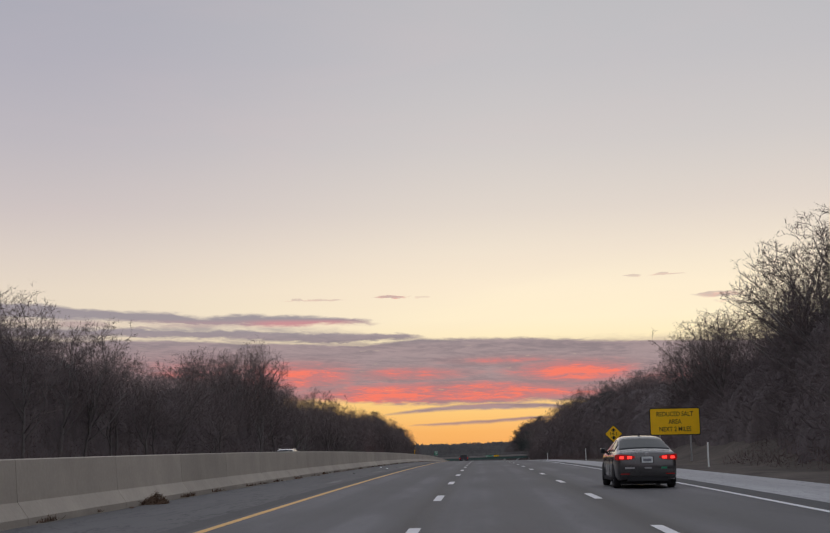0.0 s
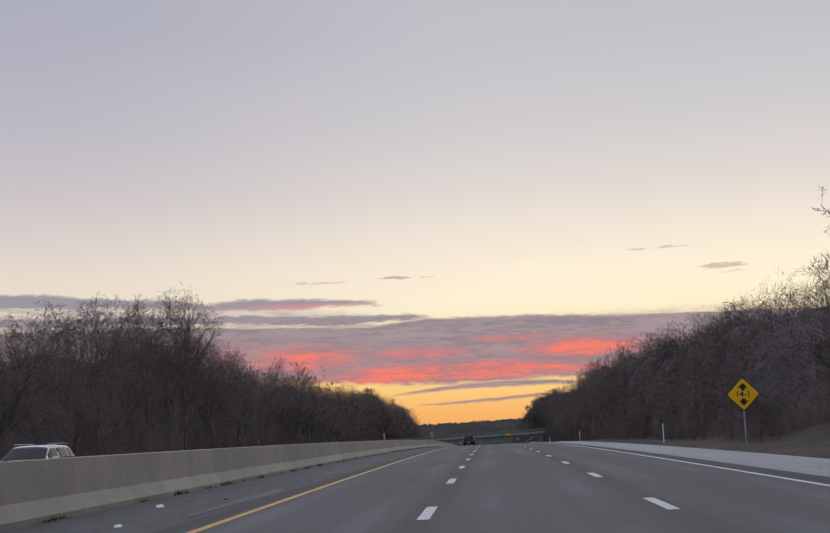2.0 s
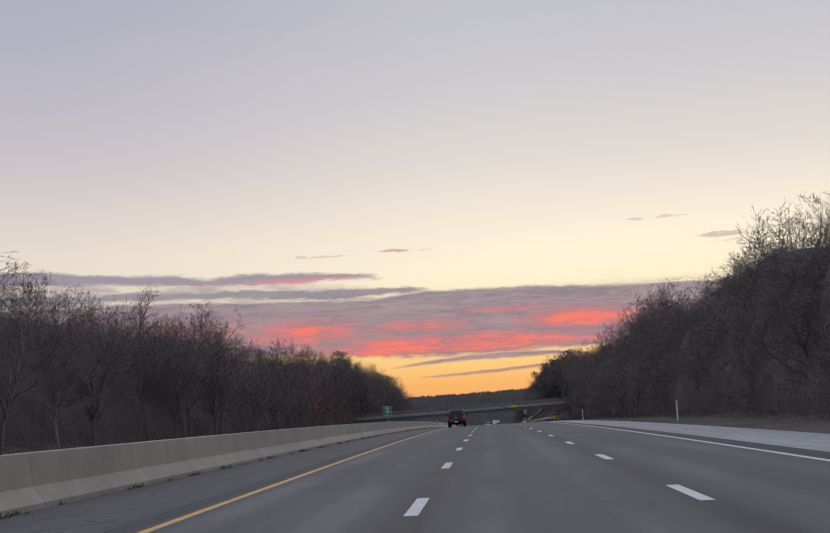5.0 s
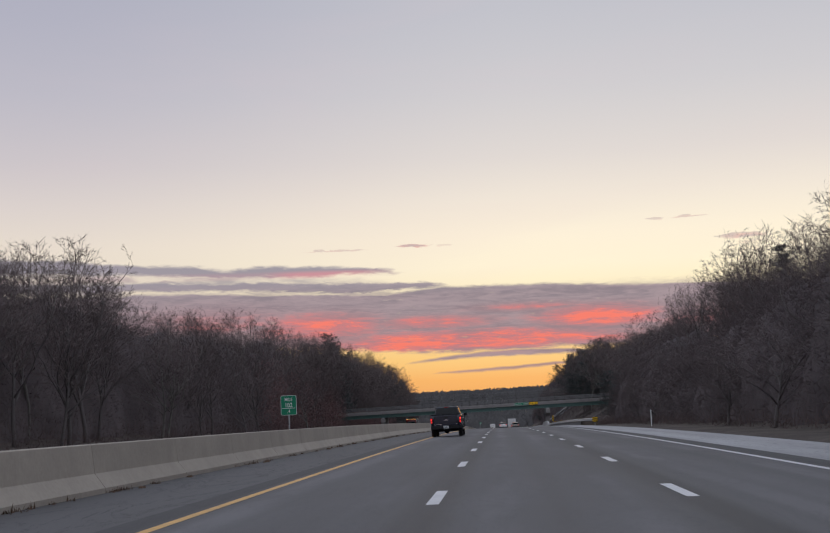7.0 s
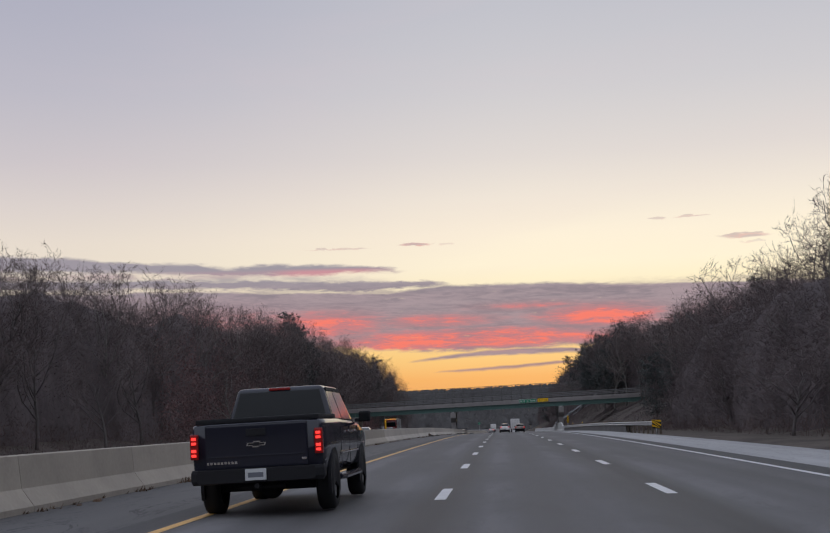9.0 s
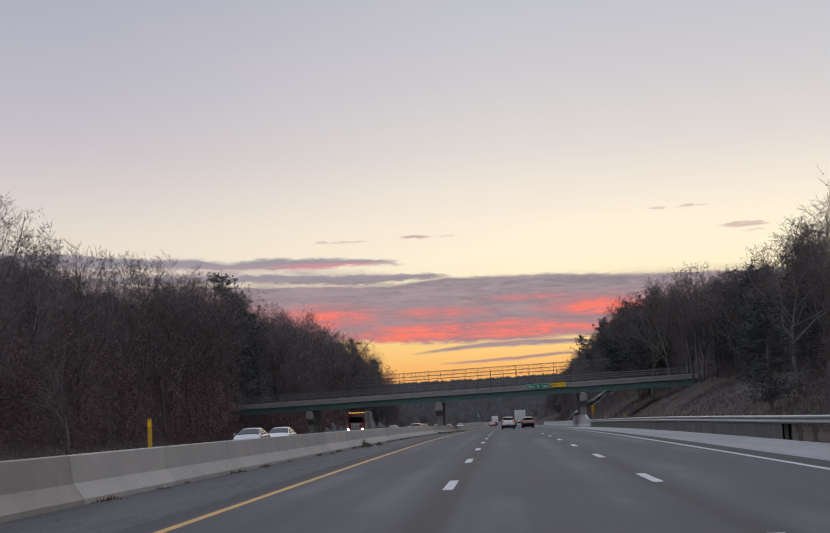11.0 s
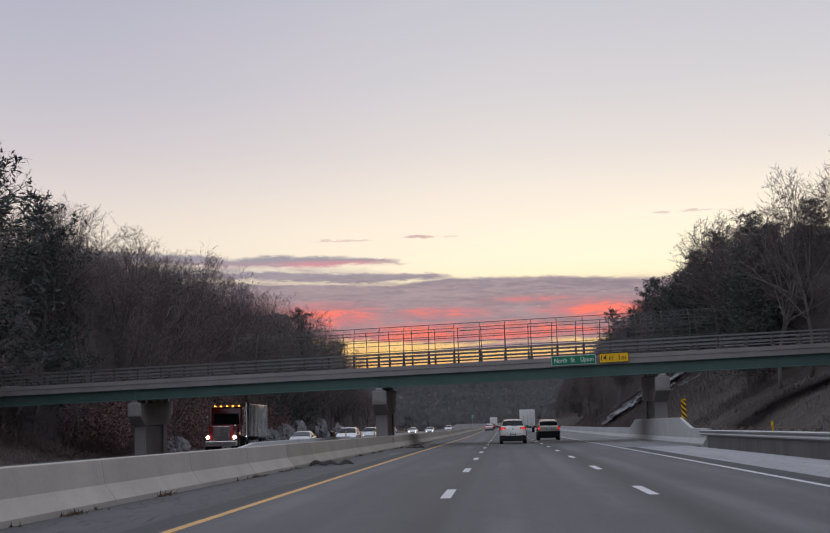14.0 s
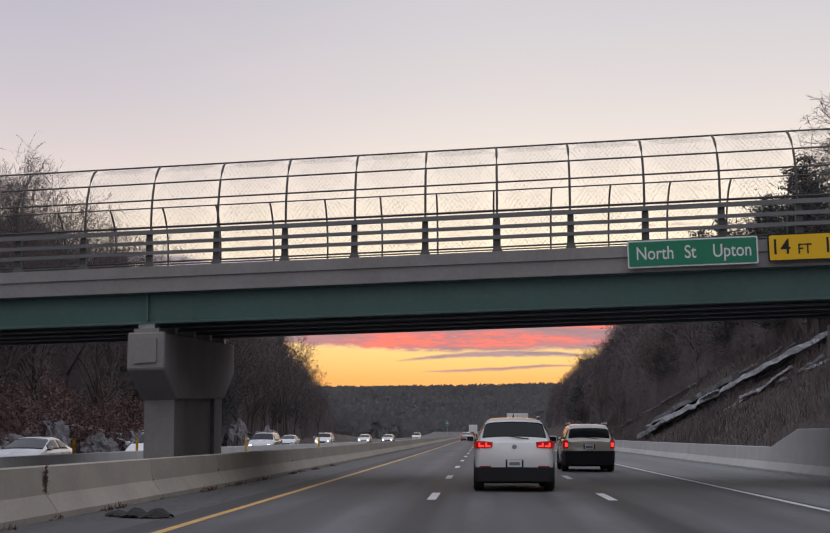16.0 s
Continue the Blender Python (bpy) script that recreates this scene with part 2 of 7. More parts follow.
def road_material(name, base, patch, seams=0.0, lanes=0.0):
    """Worn asphalt: fine stone grain, long dark wheel tracks, broad mottling and sealed cracks."""
    m = bpy.data.materials.new(name)
    m.use_nodes = True
    tree = m.node_tree
    n = Nodes(tree)
    bsdf = tree.nodes["Principled BSDF"]
    geo = tree.nodes.new("ShaderNodeNewGeometry").outputs["Position"]
    sep = tree.nodes.new("ShaderNodeSeparateXYZ")
    tree.links.new(geo, sep.inputs[0])
    x, y, _ = sep.outputs
    across = n.math("ADD", x, n.math("MULTIPLY", n.math("MULTIPLY", y, y), 1.01e-5))
    tracks = n.noise(n.vec(n.math("MULTIPLY", across, 1.15), n.math("MULTIPLY", y, 0.012), 0.0), 1.0, 2.0, 0.5)
    broad = n.noise(n.vec(n.math("MULTIPLY", across, 0.35), n.math("MULTIPLY", y, 0.07), 2.0), 1.0, 4.0, 0.6)
    stone = n.noise(geo, 45.0, 2.0, 0.7)
    shade = n.math("ADD", n.math("ADD", n.math("MULTIPLY", tracks, 0.42), n.math("MULTIPLY", broad, 0.38)), n.math("MULTIPLY", stone, 0.2))
    if lanes:
        # polished wheel paths between darker bands that run along the lane lines
        phase = n.math("FRACT", n.math("DIVIDE", n.math("ADD", across, n.math("ADD", 1.02 + 35.4, n.math("MULTIPLY", n.math("SUBTRACT", tracks, 0.5), 0.5))), 3.54))
        off = n.math("ABSOLUTE", n.math("SUBTRACT", phase, 0.5))
        band = n.math("MULTIPLY", n.smooth(off, 0.36, 0.47), n.smooth(broad, 0.3, 0.6, 0.4, 1.0))
        path = n.math("MULTIPLY", n.smooth(n.math("ABSOLUTE", n.math("SUBTRACT", off, 0.24)), 0.03, 0.12, 1.0, 0.0), n.smooth(broad, 0.35, 0.6))
        shade = n.math("ADD", shade, n.math("SUBTRACT", n.math("MULTIPLY", path, lanes), n.math("MULTIPLY", band, lanes * 1.5)))
    colour = n.ramp(shade, [(0.3, [c * (1 - patch) for c in base]), (0.7, [c * (1 + patch) for c in base])])
    if seams:
        crack = n.noise(n.vec(n.math("MULTIPLY", across, 0.9), n.math("MULTIPLY", y, 0.16), 5.0), 1.0, 6.0, 0.7, 1.5)
        line = n.smooth(n.math("ABSOLUTE", n.math("SUBTRACT", crack, 0.5)), 0.004, 0.012, 1.0, 0.0)
        colour = n.mix(n.math("MULTIPLY", line, seams), colour, (0.02, 0.02, 0.022, 1))
    n.put(bsdf.inputs["Base Color"], colour)
    n.put(bsdf.inputs["Roughness"], n.smooth(shade, 0.3, 0.7, 0.62, 0.8))
    bsdf.inputs["Specular IOR Level"].default_value = 0.28
    b = tree.nodes.new("ShaderNodeBump")
    b.inputs["Strength"].default_value = 0.25
    b.inputs["Distance"].default_value = 0.01
    n.put(b.inputs["Height"], stone)
    n.put(bsdf.inputs["Normal"], b.outputs[0])
    return m


ASPHALT = road_material("asphalt", (0.098, 0.095, 0.097), 0.6, 0.15, 0.15)
ASPHALT_OLD = road_material("asphalt_old", (0.090, 0.087, 0.088), 0.50, 0.8)
ASPHALT_DARK = road_material("asphalt_dark", (0.055, 0.054, 0.056), 0.4, 0.4)
ASPHALT_PALE = road_material("asphalt_pale", (0.325, 0.322, 0.33), 0.34, 0.35)
ASPHALT_MID = road_material("asphalt_mid", (0.19, 0.187, 0.19), 0.4, 0.3)
PAINT_WHITE = material("paint_white", (0.60, 0.60, 0.61), 0.6, 0.2, 3.0, 40.0, 0.1)
PAINT_YELLOW = material("paint_yellow", (0.62, 0.36, 0.11), 0.6, 0.35, 3.0, 40.0, 0.1)
CONCRETE = material("concrete", (0.355, 0.312, 0.262), 0.85, 0.22, 0.7, 12.0, 0.2, piece=0.07)
CONCRETE_LIGHTER = material("concrete_lighter", (0.45, 0.405, 0.355), 0.85, 0.20, 0.7, 12.0, 0.2, piece=0.08)
CONCRETE_PALE = material("concrete_pale", (0.50, 0.49, 0.48), 0.85, 0.16, 0.8, 14.0, 0.2, piece=0.05)
CONCRETE_GREY = material("concrete_grey", (0.29, 0.272, 0.265), 0.88, 0.25, 0.6, 9.0, 0.25)
STEEL_GREEN = material("steel_green", (0.078, 0.142, 0.128), 0.55, 0.2, 0.5, 8.0, 0.08)
# inner girders: bluish tone, raised to lighten the shade under the deck
STEEL_SHADE_LIFT = material("steel_shade_lift", (0.16, 0.172, 0.20), 0.6, 0.25, 0.8, 8.0, 0.08)
STEEL_GALV = material("steel_galvanised", (0.45, 0.46, 0.47), 0.42, 0.2, 2.0, 20.0, 0.05, metallic=0.85)
WIRE = material("fence_wire", (0.17, 0.168, 0.165), 0.6, 0.2, 2.0, 20.0, 0.0, metallic=0.3)
FENCE_STEEL = material("fence_steel", (0.10, 0.095, 0.09), 0.6, 0.2, 2.0, 20.0, 0.05, metallic=0.3)
TIMBER = material("weathered_timber", (0.15, 0.125, 0.10), 0.9, 0.3, 2.0, 15.0, 0.3, stretch=(3, 3, 0.5))
VERGE = material("verge_grass", (0.092, 0.082, 0.077), 1.0, 0.5, 0.25, 3.0, 0.8, tint=(0.116, 0.098, 0.087), spec=0.05)
BARK = material("bark_grey", (0.140, 0.126, 0.122), 0.95, 0.3, 1.2, 14.0, 0.4, stretch=(2, 2, 0.5), spec=0.1)
BARK_PALE = material("bark_pale", (0.19, 0.178, 0.165), 0.9, 0.3, 1.2, 14.0, 0.3, stretch=(2, 2, 0.5), spec=0.1)
TWIG = material("twigs", (0.142, 0.117, 0.117), 0.95, 0.22, 0.25, 4.0, 0.0, tint=(0.156, 0.124, 0.119), spec=0.1, piece=0.2)
NEEDLES = material("pine_needles", (0.074, 0.083, 0.080), 0.9, 0.35, 0.4, 6.0, 0.0, spec=0.1, piece=0.2)
BRUSH = material("brush", (0.130, 0.112, 0.116), 1.0, 0.22, 0.22, 1.6, 0.0, tint=(0.148, 0.118, 0.117), spec=0.05, stretch=(1, 1, 0.3))
# tone of the woods' closed shell, standing for the shade inside the wood
SHADED_WOOD = material("thicket", (0.112, 0.098, 0.102), 1.0, 0.35, 0.35, 3.6, 0.0, tint=(0.134, 0.112, 0.112), spec=0.03, stretch=(1, 1, 0.4))
BRAMBLE = material("brambles", (0.115, 0.092, 0.090), 1.0, 0.35, 0.15, 2.0, 0.0, tint=(0.140, 0.102, 0.095), spec=0.05)
WET = material("wet_asphalt", (0.040, 0.040, 0.043), 0.5, 0.3, 1.5, 12.0, 0.1, spec=0.3)
OAK_LEAF = material("oak_leaves", (0.182, 0.116, 0.116), 0.9, 0.35, 0.3, 3.0, 0.0, tint=(0.215, 0.134, 0.128), spec=0.1)
ROCK_PALE = material("weathered_rock", (0.105, 0.096, 0.104), 0.95, 0.6, 0.9, 4.0, 0.9, tint=(0.22, 0.21, 0.215), spec=0.3)
ROCK = material("rock", (0.10, 0.098, 0.103), 0.9, 0.55, 1.2, 6.0, 0.7, tint=(0.17, 0.165, 0.17))
ICE = material("ice_streaks", (0.115, 0.115, 0.122), 0.6, 0.7, 2.2, 9.0, 0.7, tint=(0.36, 0.365, 0.385), stretch=(1.6, 0.5, 1.6))
CONCRETE_STAINED = material("concrete_stained", (0.17, 0.162, 0.158), 0.9, 0.45, 0.9, 7.0, 0.3, stretch=(1, 1, 0.12))
SIGN_GREEN = material("sign_green", (0.012, 0.22, 0.115), 0.35, 0.08, 2.0, 12.0, 0.0)
SIGN_YELLOW = material("sign_yellow", (0.95, 0.55, 0.014), 0.35, 0.06, 2.0, 12.0, 0.0)
SIGN_WHITE = material("sign_white", (0.75, 0.77, 0.76), 0.4, 0.05, 2.0, 12.0, 0.0)
SIGN_BLACK = material("sign_black", (0.015, 0.015, 0.015), 0.5, 0.1, 2.0, 12.0, 0.0)
SIGN_BACK = material("sign_aluminium", (0.40, 0.41, 0.42), 0.4, 0.1, 2.0, 12.0, 0.0, metallic=0.8)
DELINEATOR = material("delineator_yellow", (0.66, 0.36, 0.02), 0.5, 0.1, 2.0, 12.0, 0.0)
RUBBER = material("tyre_rubber", (0.018, 0.018, 0.019), 0.85, 0.2, 4.0, 30.0, 0.2)
DEBRIS = material("debris", (0.035, 0.032, 0.03), 0.9, 0.4, 4.0, 30.0, 0.5)
LITTER = material("dead_leaves", (0.12, 0.075, 0.05), 0.95, 0.4, 6.0, 30.0, 0.5)
# paler than the near woods: the haze of distance is put into this colour
HAZED_WOOD = material("hazed_wood", (0.165, 0.155, 0.165), 1.0, 0.4, 0.012, 0.12, 0.0, tint=(0.15, 0.152, 0.15), spec=0.05)

# ---- plan: the road's line and grade; s metres along, u to the right of the camera's line, h above the pavement ----
_S = np.arange(-500, 5001, dtype=float)
_g = np.interp(_S, (-500, 0, 60, 140, 220, 300, 370, 430, 480, 530, 600, 950, 1250, 5000),
               (0.0034, 0.0034, -0.0036, -0.0087, -0.0153, -0.0222, -0.0266, -0.0323, -0.034, -0.033, -0.0315, -0.0315, 0.0, 0.0))
_g = np.convolve(np.pad(_g, 20, mode="edge"), np.ones(41) / 41, "valid")
_Z = np.cumsum(_g) - np.cumsum(_g)[500]
_h = np.interp(_S, (-500, 0, 440, 1200, 5000), (0.0, 0.0, 0.009, 0.009, 0.009))
_X = -(np.cumsum(_h) - np.cumsum(_h)[500])


def RX(s):
    return float(np.interp(s, _S, _X))


def RZ(s):
    return float(np.interp(s, _S, _Z))


def at(s, u, h=0.0):
    return Vector((RX(s) + u, s, RZ(s) + h))


def put_mesh(name, verts, faces, mat, parent=None, smooth=False, label="", mats=None, idx=None):
    me = bpy.data.meshes.new(name)
    me.from_pydata([tuple(v) for v in verts], [], [tuple(f) for f in faces])
    for m in mats or [mat]:
        me.materials.append(m)
    if idx is not None:
        me.polygons.foreach_set("material_index", idx)
    if smooth:
        me.polygons.foreach_set("use_smooth", [True] * len(me.polygons))
    me.update()
    ob = new(name, me)
    if parent is not None:
        ob.parent = parent
    if label:
        ob["label"] = label
    return ob


def part(name, bm, mat, parent, label="", smooth=False):
    """Links a bmesh as one mesh object under a thing or a part."""
    me = bpy.data.meshes.new(name)
    if smooth:
        for f in bm.faces:
            f.smooth = True
    bm.normal_update()
    bm.to_mesh(me)
    bm.free()
    me.materials.append(mat)
    ob = new(name, me)
    ob.parent = parent
    if label:
        ob["label"] = label
    return ob


def empty(name, matrix, label, category, group="", kind=""):
    ob = new(name)
    ob.matrix_world = matrix
    ob.empty_display_size = 0.2
    return tagged(ob, label, category, group, kind)


def box_bm(cx, cy, cz, sx, sy, sz, bevel=0.0, bm=None, turn=None):
    own = bmesh.new()
    bmesh.ops.create_cube(own, size=1.0)
    bmesh.ops.scale(own, vec=(sx, sy, sz), verts=own.verts)
    if bevel:
        bmesh.ops.bevel(own, geom=list(own.edges), offset=bevel, segments=2, profile=0.7, affect="EDGES", clamp_overlap=True)
    if turn is not None:
        bmesh.ops.transform(own, matrix=turn, verts=own.verts)
    bmesh.ops.translate(own, vec=(cx, cy, cz), verts=own.verts)
    if bm is None:
        return own
    me = bpy.data.meshes.new("tmp")
    own.to_mesh(me)
    own.free()
    bm.from_mesh(me)
    bpy.data.meshes.remove(me)
    return bm


def tubes(lines, sides=4):
    """Verts and faces of tapered tubes along point rows: each a list of (x, y, z, radius)."""
    verts, faces = [], []
    ring = [(math.cos(2 * math.pi * k / sides), math.sin(2 * math.pi * k / sides)) for k in range(sides)]
    for line in lines:
        base = len(verts)
        for i, (x, y, z, r) in enumerate(line):
            a, b = line[max(i - 1, 0)], line[min(i + 1, len(line) - 1)]
            d = Vector((b[0] - a[0], b[1] - a[1], b[2] - a[2]))
            if d.length < 1e-9:
                d = Vector((0, 0, 1))
            d.normalize()
            side = d.cross(Vector((0.31, 0.95, 0.05)) if abs(d.z) > 0.8 else Vector((0, 0, 1)))
            side.normalize()
            other = d.cross(side)
            for c, s in ring:
                verts.append((x + r * (c * side.x + s * other.x), y + r * (c * side.y + s * other.y), z + r * (c * side.z + s * other.z)))
        for i in range(len(line) - 1):
            for k in range(sides):
                p, q = base + i * sides + k, base + i * sides + (k + 1) % sides
                faces.append((p, q, q + sides, p + sides))
        if sides > 3:
            faces.append(tuple(base + k for k in range(sides))[::-1])
            faces.append(tuple(base + (len(line) - 1) * sides + k for k in range(sides)))
    return verts, faces


def strip(name, u0, u1, s0, s1, h, mat, step=5.0, thick=0.0, parent=None):
    """A ribbon of pavement that follows the road."""
    count = max(2, int((s1 - s0) / step) + 1)
    verts, faces = [], []
    cols = [u0, u1] if not thick else [u0, u0, u1, u1]
    for i in range(count):
        s = s0 + (s1 - s0) * i / (count - 1)
        if thick:
            verts += [at(s, u0, h - thick), at(s, u0, h), at(s, u1, h), at(s, u1, h - thick)]
        else:
            verts += [at(s, u0, h), at(s, u1, h)]
    k = len(cols)
    for i in range(count - 1):
        for c in range(k - 1):
            a = i * k + c
            faces.append((a, a + 1, a + 1 + k, a + k))
    return put_mesh(name, verts, faces, mat, parent)


# ---- ground: one sheet from behind the camera to the far hills ----
def ramp(x, a, b):
    t = min(1.0, max(0.0, (x - a) / (b - a)))
    return t * t * (3 - 2 * t)


def ground_h(u, s):
    """Height of the ground over the pavement's level."""
    cut = 1.0 - ramp(s, 700, 1000)
    rough = noise.noise(Vector((u * 0.05, s * 0.05, 0.0))) * 1.2 + noise.noise(Vector((u * 0.2, s * 0.2, 4.0))) * 0.4
    if -26.5 <= u <= 9.6:
        return -0.33
    if u > 9.6:
        tall = 1.0 + 0.3 * ramp(s, 420, 490)
        rocky = ramp(s, 512, 540)
        bank = 0.36 * max(0.0, u - 14.5) * ramp(u, 13.0, 20.0) * (1 - rocky) + 0.62 * max(0.0, u - 11.9) * rocky
        bank = bank if bank < 7.5 else 7.5 + (bank - 7.5) * 0.22
        return -0.3 + 0.22 * ramp(u, 9.6, 11.5) + min(bank, 22.0) * cut * tall + rough * ramp(u, 13, 22) * 0.7
    v = -u - 26.5
    bank = 0.22 * max(0.0, v - 5.0)
    bank = bank if bank < 9 else 9 + (bank - 9) * 0.15
    return -0.3 - 0.3 * ramp(v, 0, 3) + min(bank, 20.0) * cut + rough * ramp(v, 4, 14) * 0.7


def ground_z(u, s):
    near = RZ(s) + ground_h(u, s)
    if s < 900:
        return near
    hill = -34.0 + 30.0 * ramp(s, 1250, 2300) + 7.0 * noise.noise(Vector((u * 0.0016, s * 0.0012, 9.0))) + 0.002 * max(0.0, u)
    t = ramp(s, 900, 1300)
    return near * (1 - t) + hill * t


def build_ground():
    us = [-3500, -1800, -900, -500, -300, -200, -150, -115, -90, -75, -64, -56, -50, -45, -41, -38, -35, -32.5, -30.5, -28.5, -26.6, -26.4, -16, -7, 2, 9.5, 9.7, 10.6, 11.6,
          12.6, 13.6, 14.6, 15.8, 17, 18.5, 20, 22, 24, 26, 28.5, 31, 34, 38, 43, 50, 58, 70, 90, 120, 170, 260, 420, 700, 1200, 2200, 3500]
    ss = [-450, -300, -200, -120] + list(np.arange(-80, 760, 6.0)) + [780, 800, 825, 850, 880, 920, 960, 1000, 1060, 1120, 1200, 1300, 1400, 1500, 1600, 1720, 1850, 2000, 2150, 2300, 2500, 2800,
                                                                      3300, 4000, 4900]
    verts = [(RX(s) + u, s, ground_z(u, s)) for s in ss for u in us]
    k = len(us)
    faces = [(i * k + j, i * k + j + 1, (i + 1) * k + j + 1, (i + 1) * k + j) for i in range(len(ss) - 1) for j in range(k - 1)]
    ob = put_mesh("ground", verts, faces, VERGE, smooth=True)
    tagged(ob, "brown winter grass and leaf litter rising into wooded banks", "ground", kind="structure")


build_ground()

road = strip("road", -4.42, 6.0, -120, 1150, 0.0, ASPHALT, thick=0.12)
tagged(road, "three-lane grey asphalt motorway carriageway with worn wheel tracks", "road", kind="structure")
seam_left = strip("seam_left", -4.86, -4.42, -120, 1150, -0.002, ASPHALT_DARK, thick=0.12)
tagged(seam_left, "dark sealed joint between the lane and the cracked shoulder", "road joint", kind="structure")
seam_right = strip("seam_right", 6.0, 6.62, -120, 474, -0.002, ASPHALT_DARK, thick=0.12)
tagged(seam_right, "dark asphalt band between the edge line and the pale shoulder", "road joint", kind="structure")
shoulder_left = strip("shoulder_left", -7.6, -4.86, -120, 1150, -0.004, ASPHALT_OLD, thick=0.12)
tagged(shoulder_left, "cracked dark asphalt shoulder beside the median barrier", "shoulder", kind="structure")
shoulder_right = strip("shoulder_right", 6.62, 9.4, -120, 474, -0.004, ASPHALT_PALE, thick=0.12)
shoulder_bridge = strip("shoulder_bridge", 6.0, 9.9, 474, 1150, -0.004, ASPHALT_MID, thick=0.12)
tagged(shoulder_bridge, "dark asphalt breakdown shoulder beside the pale barrier", "shoulder", kind="structure")
tagged(shoulder_right, "pale salt-dusted asphalt breakdown shoulder", "shoulder", kind="structure")
road_far = strip("opposite_road", -26.3, -7.6, -120, 1150, -0.26, ASPHALT, thick=0.12)
tagged(road_far, "grey asphalt carriageway for oncoming traffic behind the barrier", "road", kind="structure")

strip("edge_line_yellow", -4.27, -4.12, -60, 900, 0.005, PAINT_YELLOW, parent=road)
strip("edge_line_white", 5.72, 5.87, -60, 900, 0.005, PAINT_WHITE, parent=road)


def build_dashes():
    """Broken lane lines: 3 m strokes every 12.2 m."""
    for u in (-1.02, 2.52):
        for k in range(-5, 62):
            c = 5.45 + 12.192 * k
            verts = [at(s, u + w, 0.005) for s in (c - 1.52, c, c + 1.52) for w in (-0.09, 0.09)]
            put_mesh("lane_dash", verts, [(0, 1, 3, 2), (2, 3, 5, 4)], PAINT_WHITE, road)


build_dashes()

# ---- overpass ----
RAIL_STEEL = material("rail_steel", (0.20, 0.198, 0.20), 0.55, 0.3, 1.0, 9.0, 0.08, metallic=0.4)
BR_W0, BR_S0, BR_Z0 = 2.5, 497.2, -3.495      # underside of the fascia at the sign
SKEW, RISE, BR_WIDE = 0.10, 0.0255, 9.4
BR_L, BR_R = -43.0, 26.0
POST0 = 3.28 - 1.8 * 25


def span(w, depth=0.0, z=0.0):
    """A point of the bridge: w along its line (world x), depth back from its near face, z over the fascia's underside."""
    return Vector((w - depth * 0.009, BR_S0 - SKEW * (w - BR_W0) + depth, BR_Z0 + RISE * (w - BR_W0) + z))


def beam(name, w0, w1, d0, d1, z0, z1, mat, parent, pieces=1, label=""):
    verts = [span(w, d, z) for w in (w0, w1) for d, z in ((d0, z0), (d1, z0), (d1, z1), (d0, z1))]
    faces = [(0, 1, 2, 3), (7, 6, 5, 4), (0, 4, 5, 1), (1, 5, 6, 2), (2, 6, 7, 3), (3, 7, 4, 0)]
    return put_mesh(name, verts, faces, mat, parent, label=label)


def profile_beam(name, w0, w1, outline, mat, parent, label=""):
    """A beam of any outline of (depth, z) along the bridge."""
    k = len(outline)
    verts = [span(w, d, z) for w in (w0, w1) for d, z in outline]
    faces = [tuple(range(k)), tuple(range(2 * k - 1, k - 1, -1))] + [(i, k + i, k + (i + 1) % k, (i + 1) % k) for i in range(k)]
    return put_mesh(name, verts, faces, mat, parent, label=label)


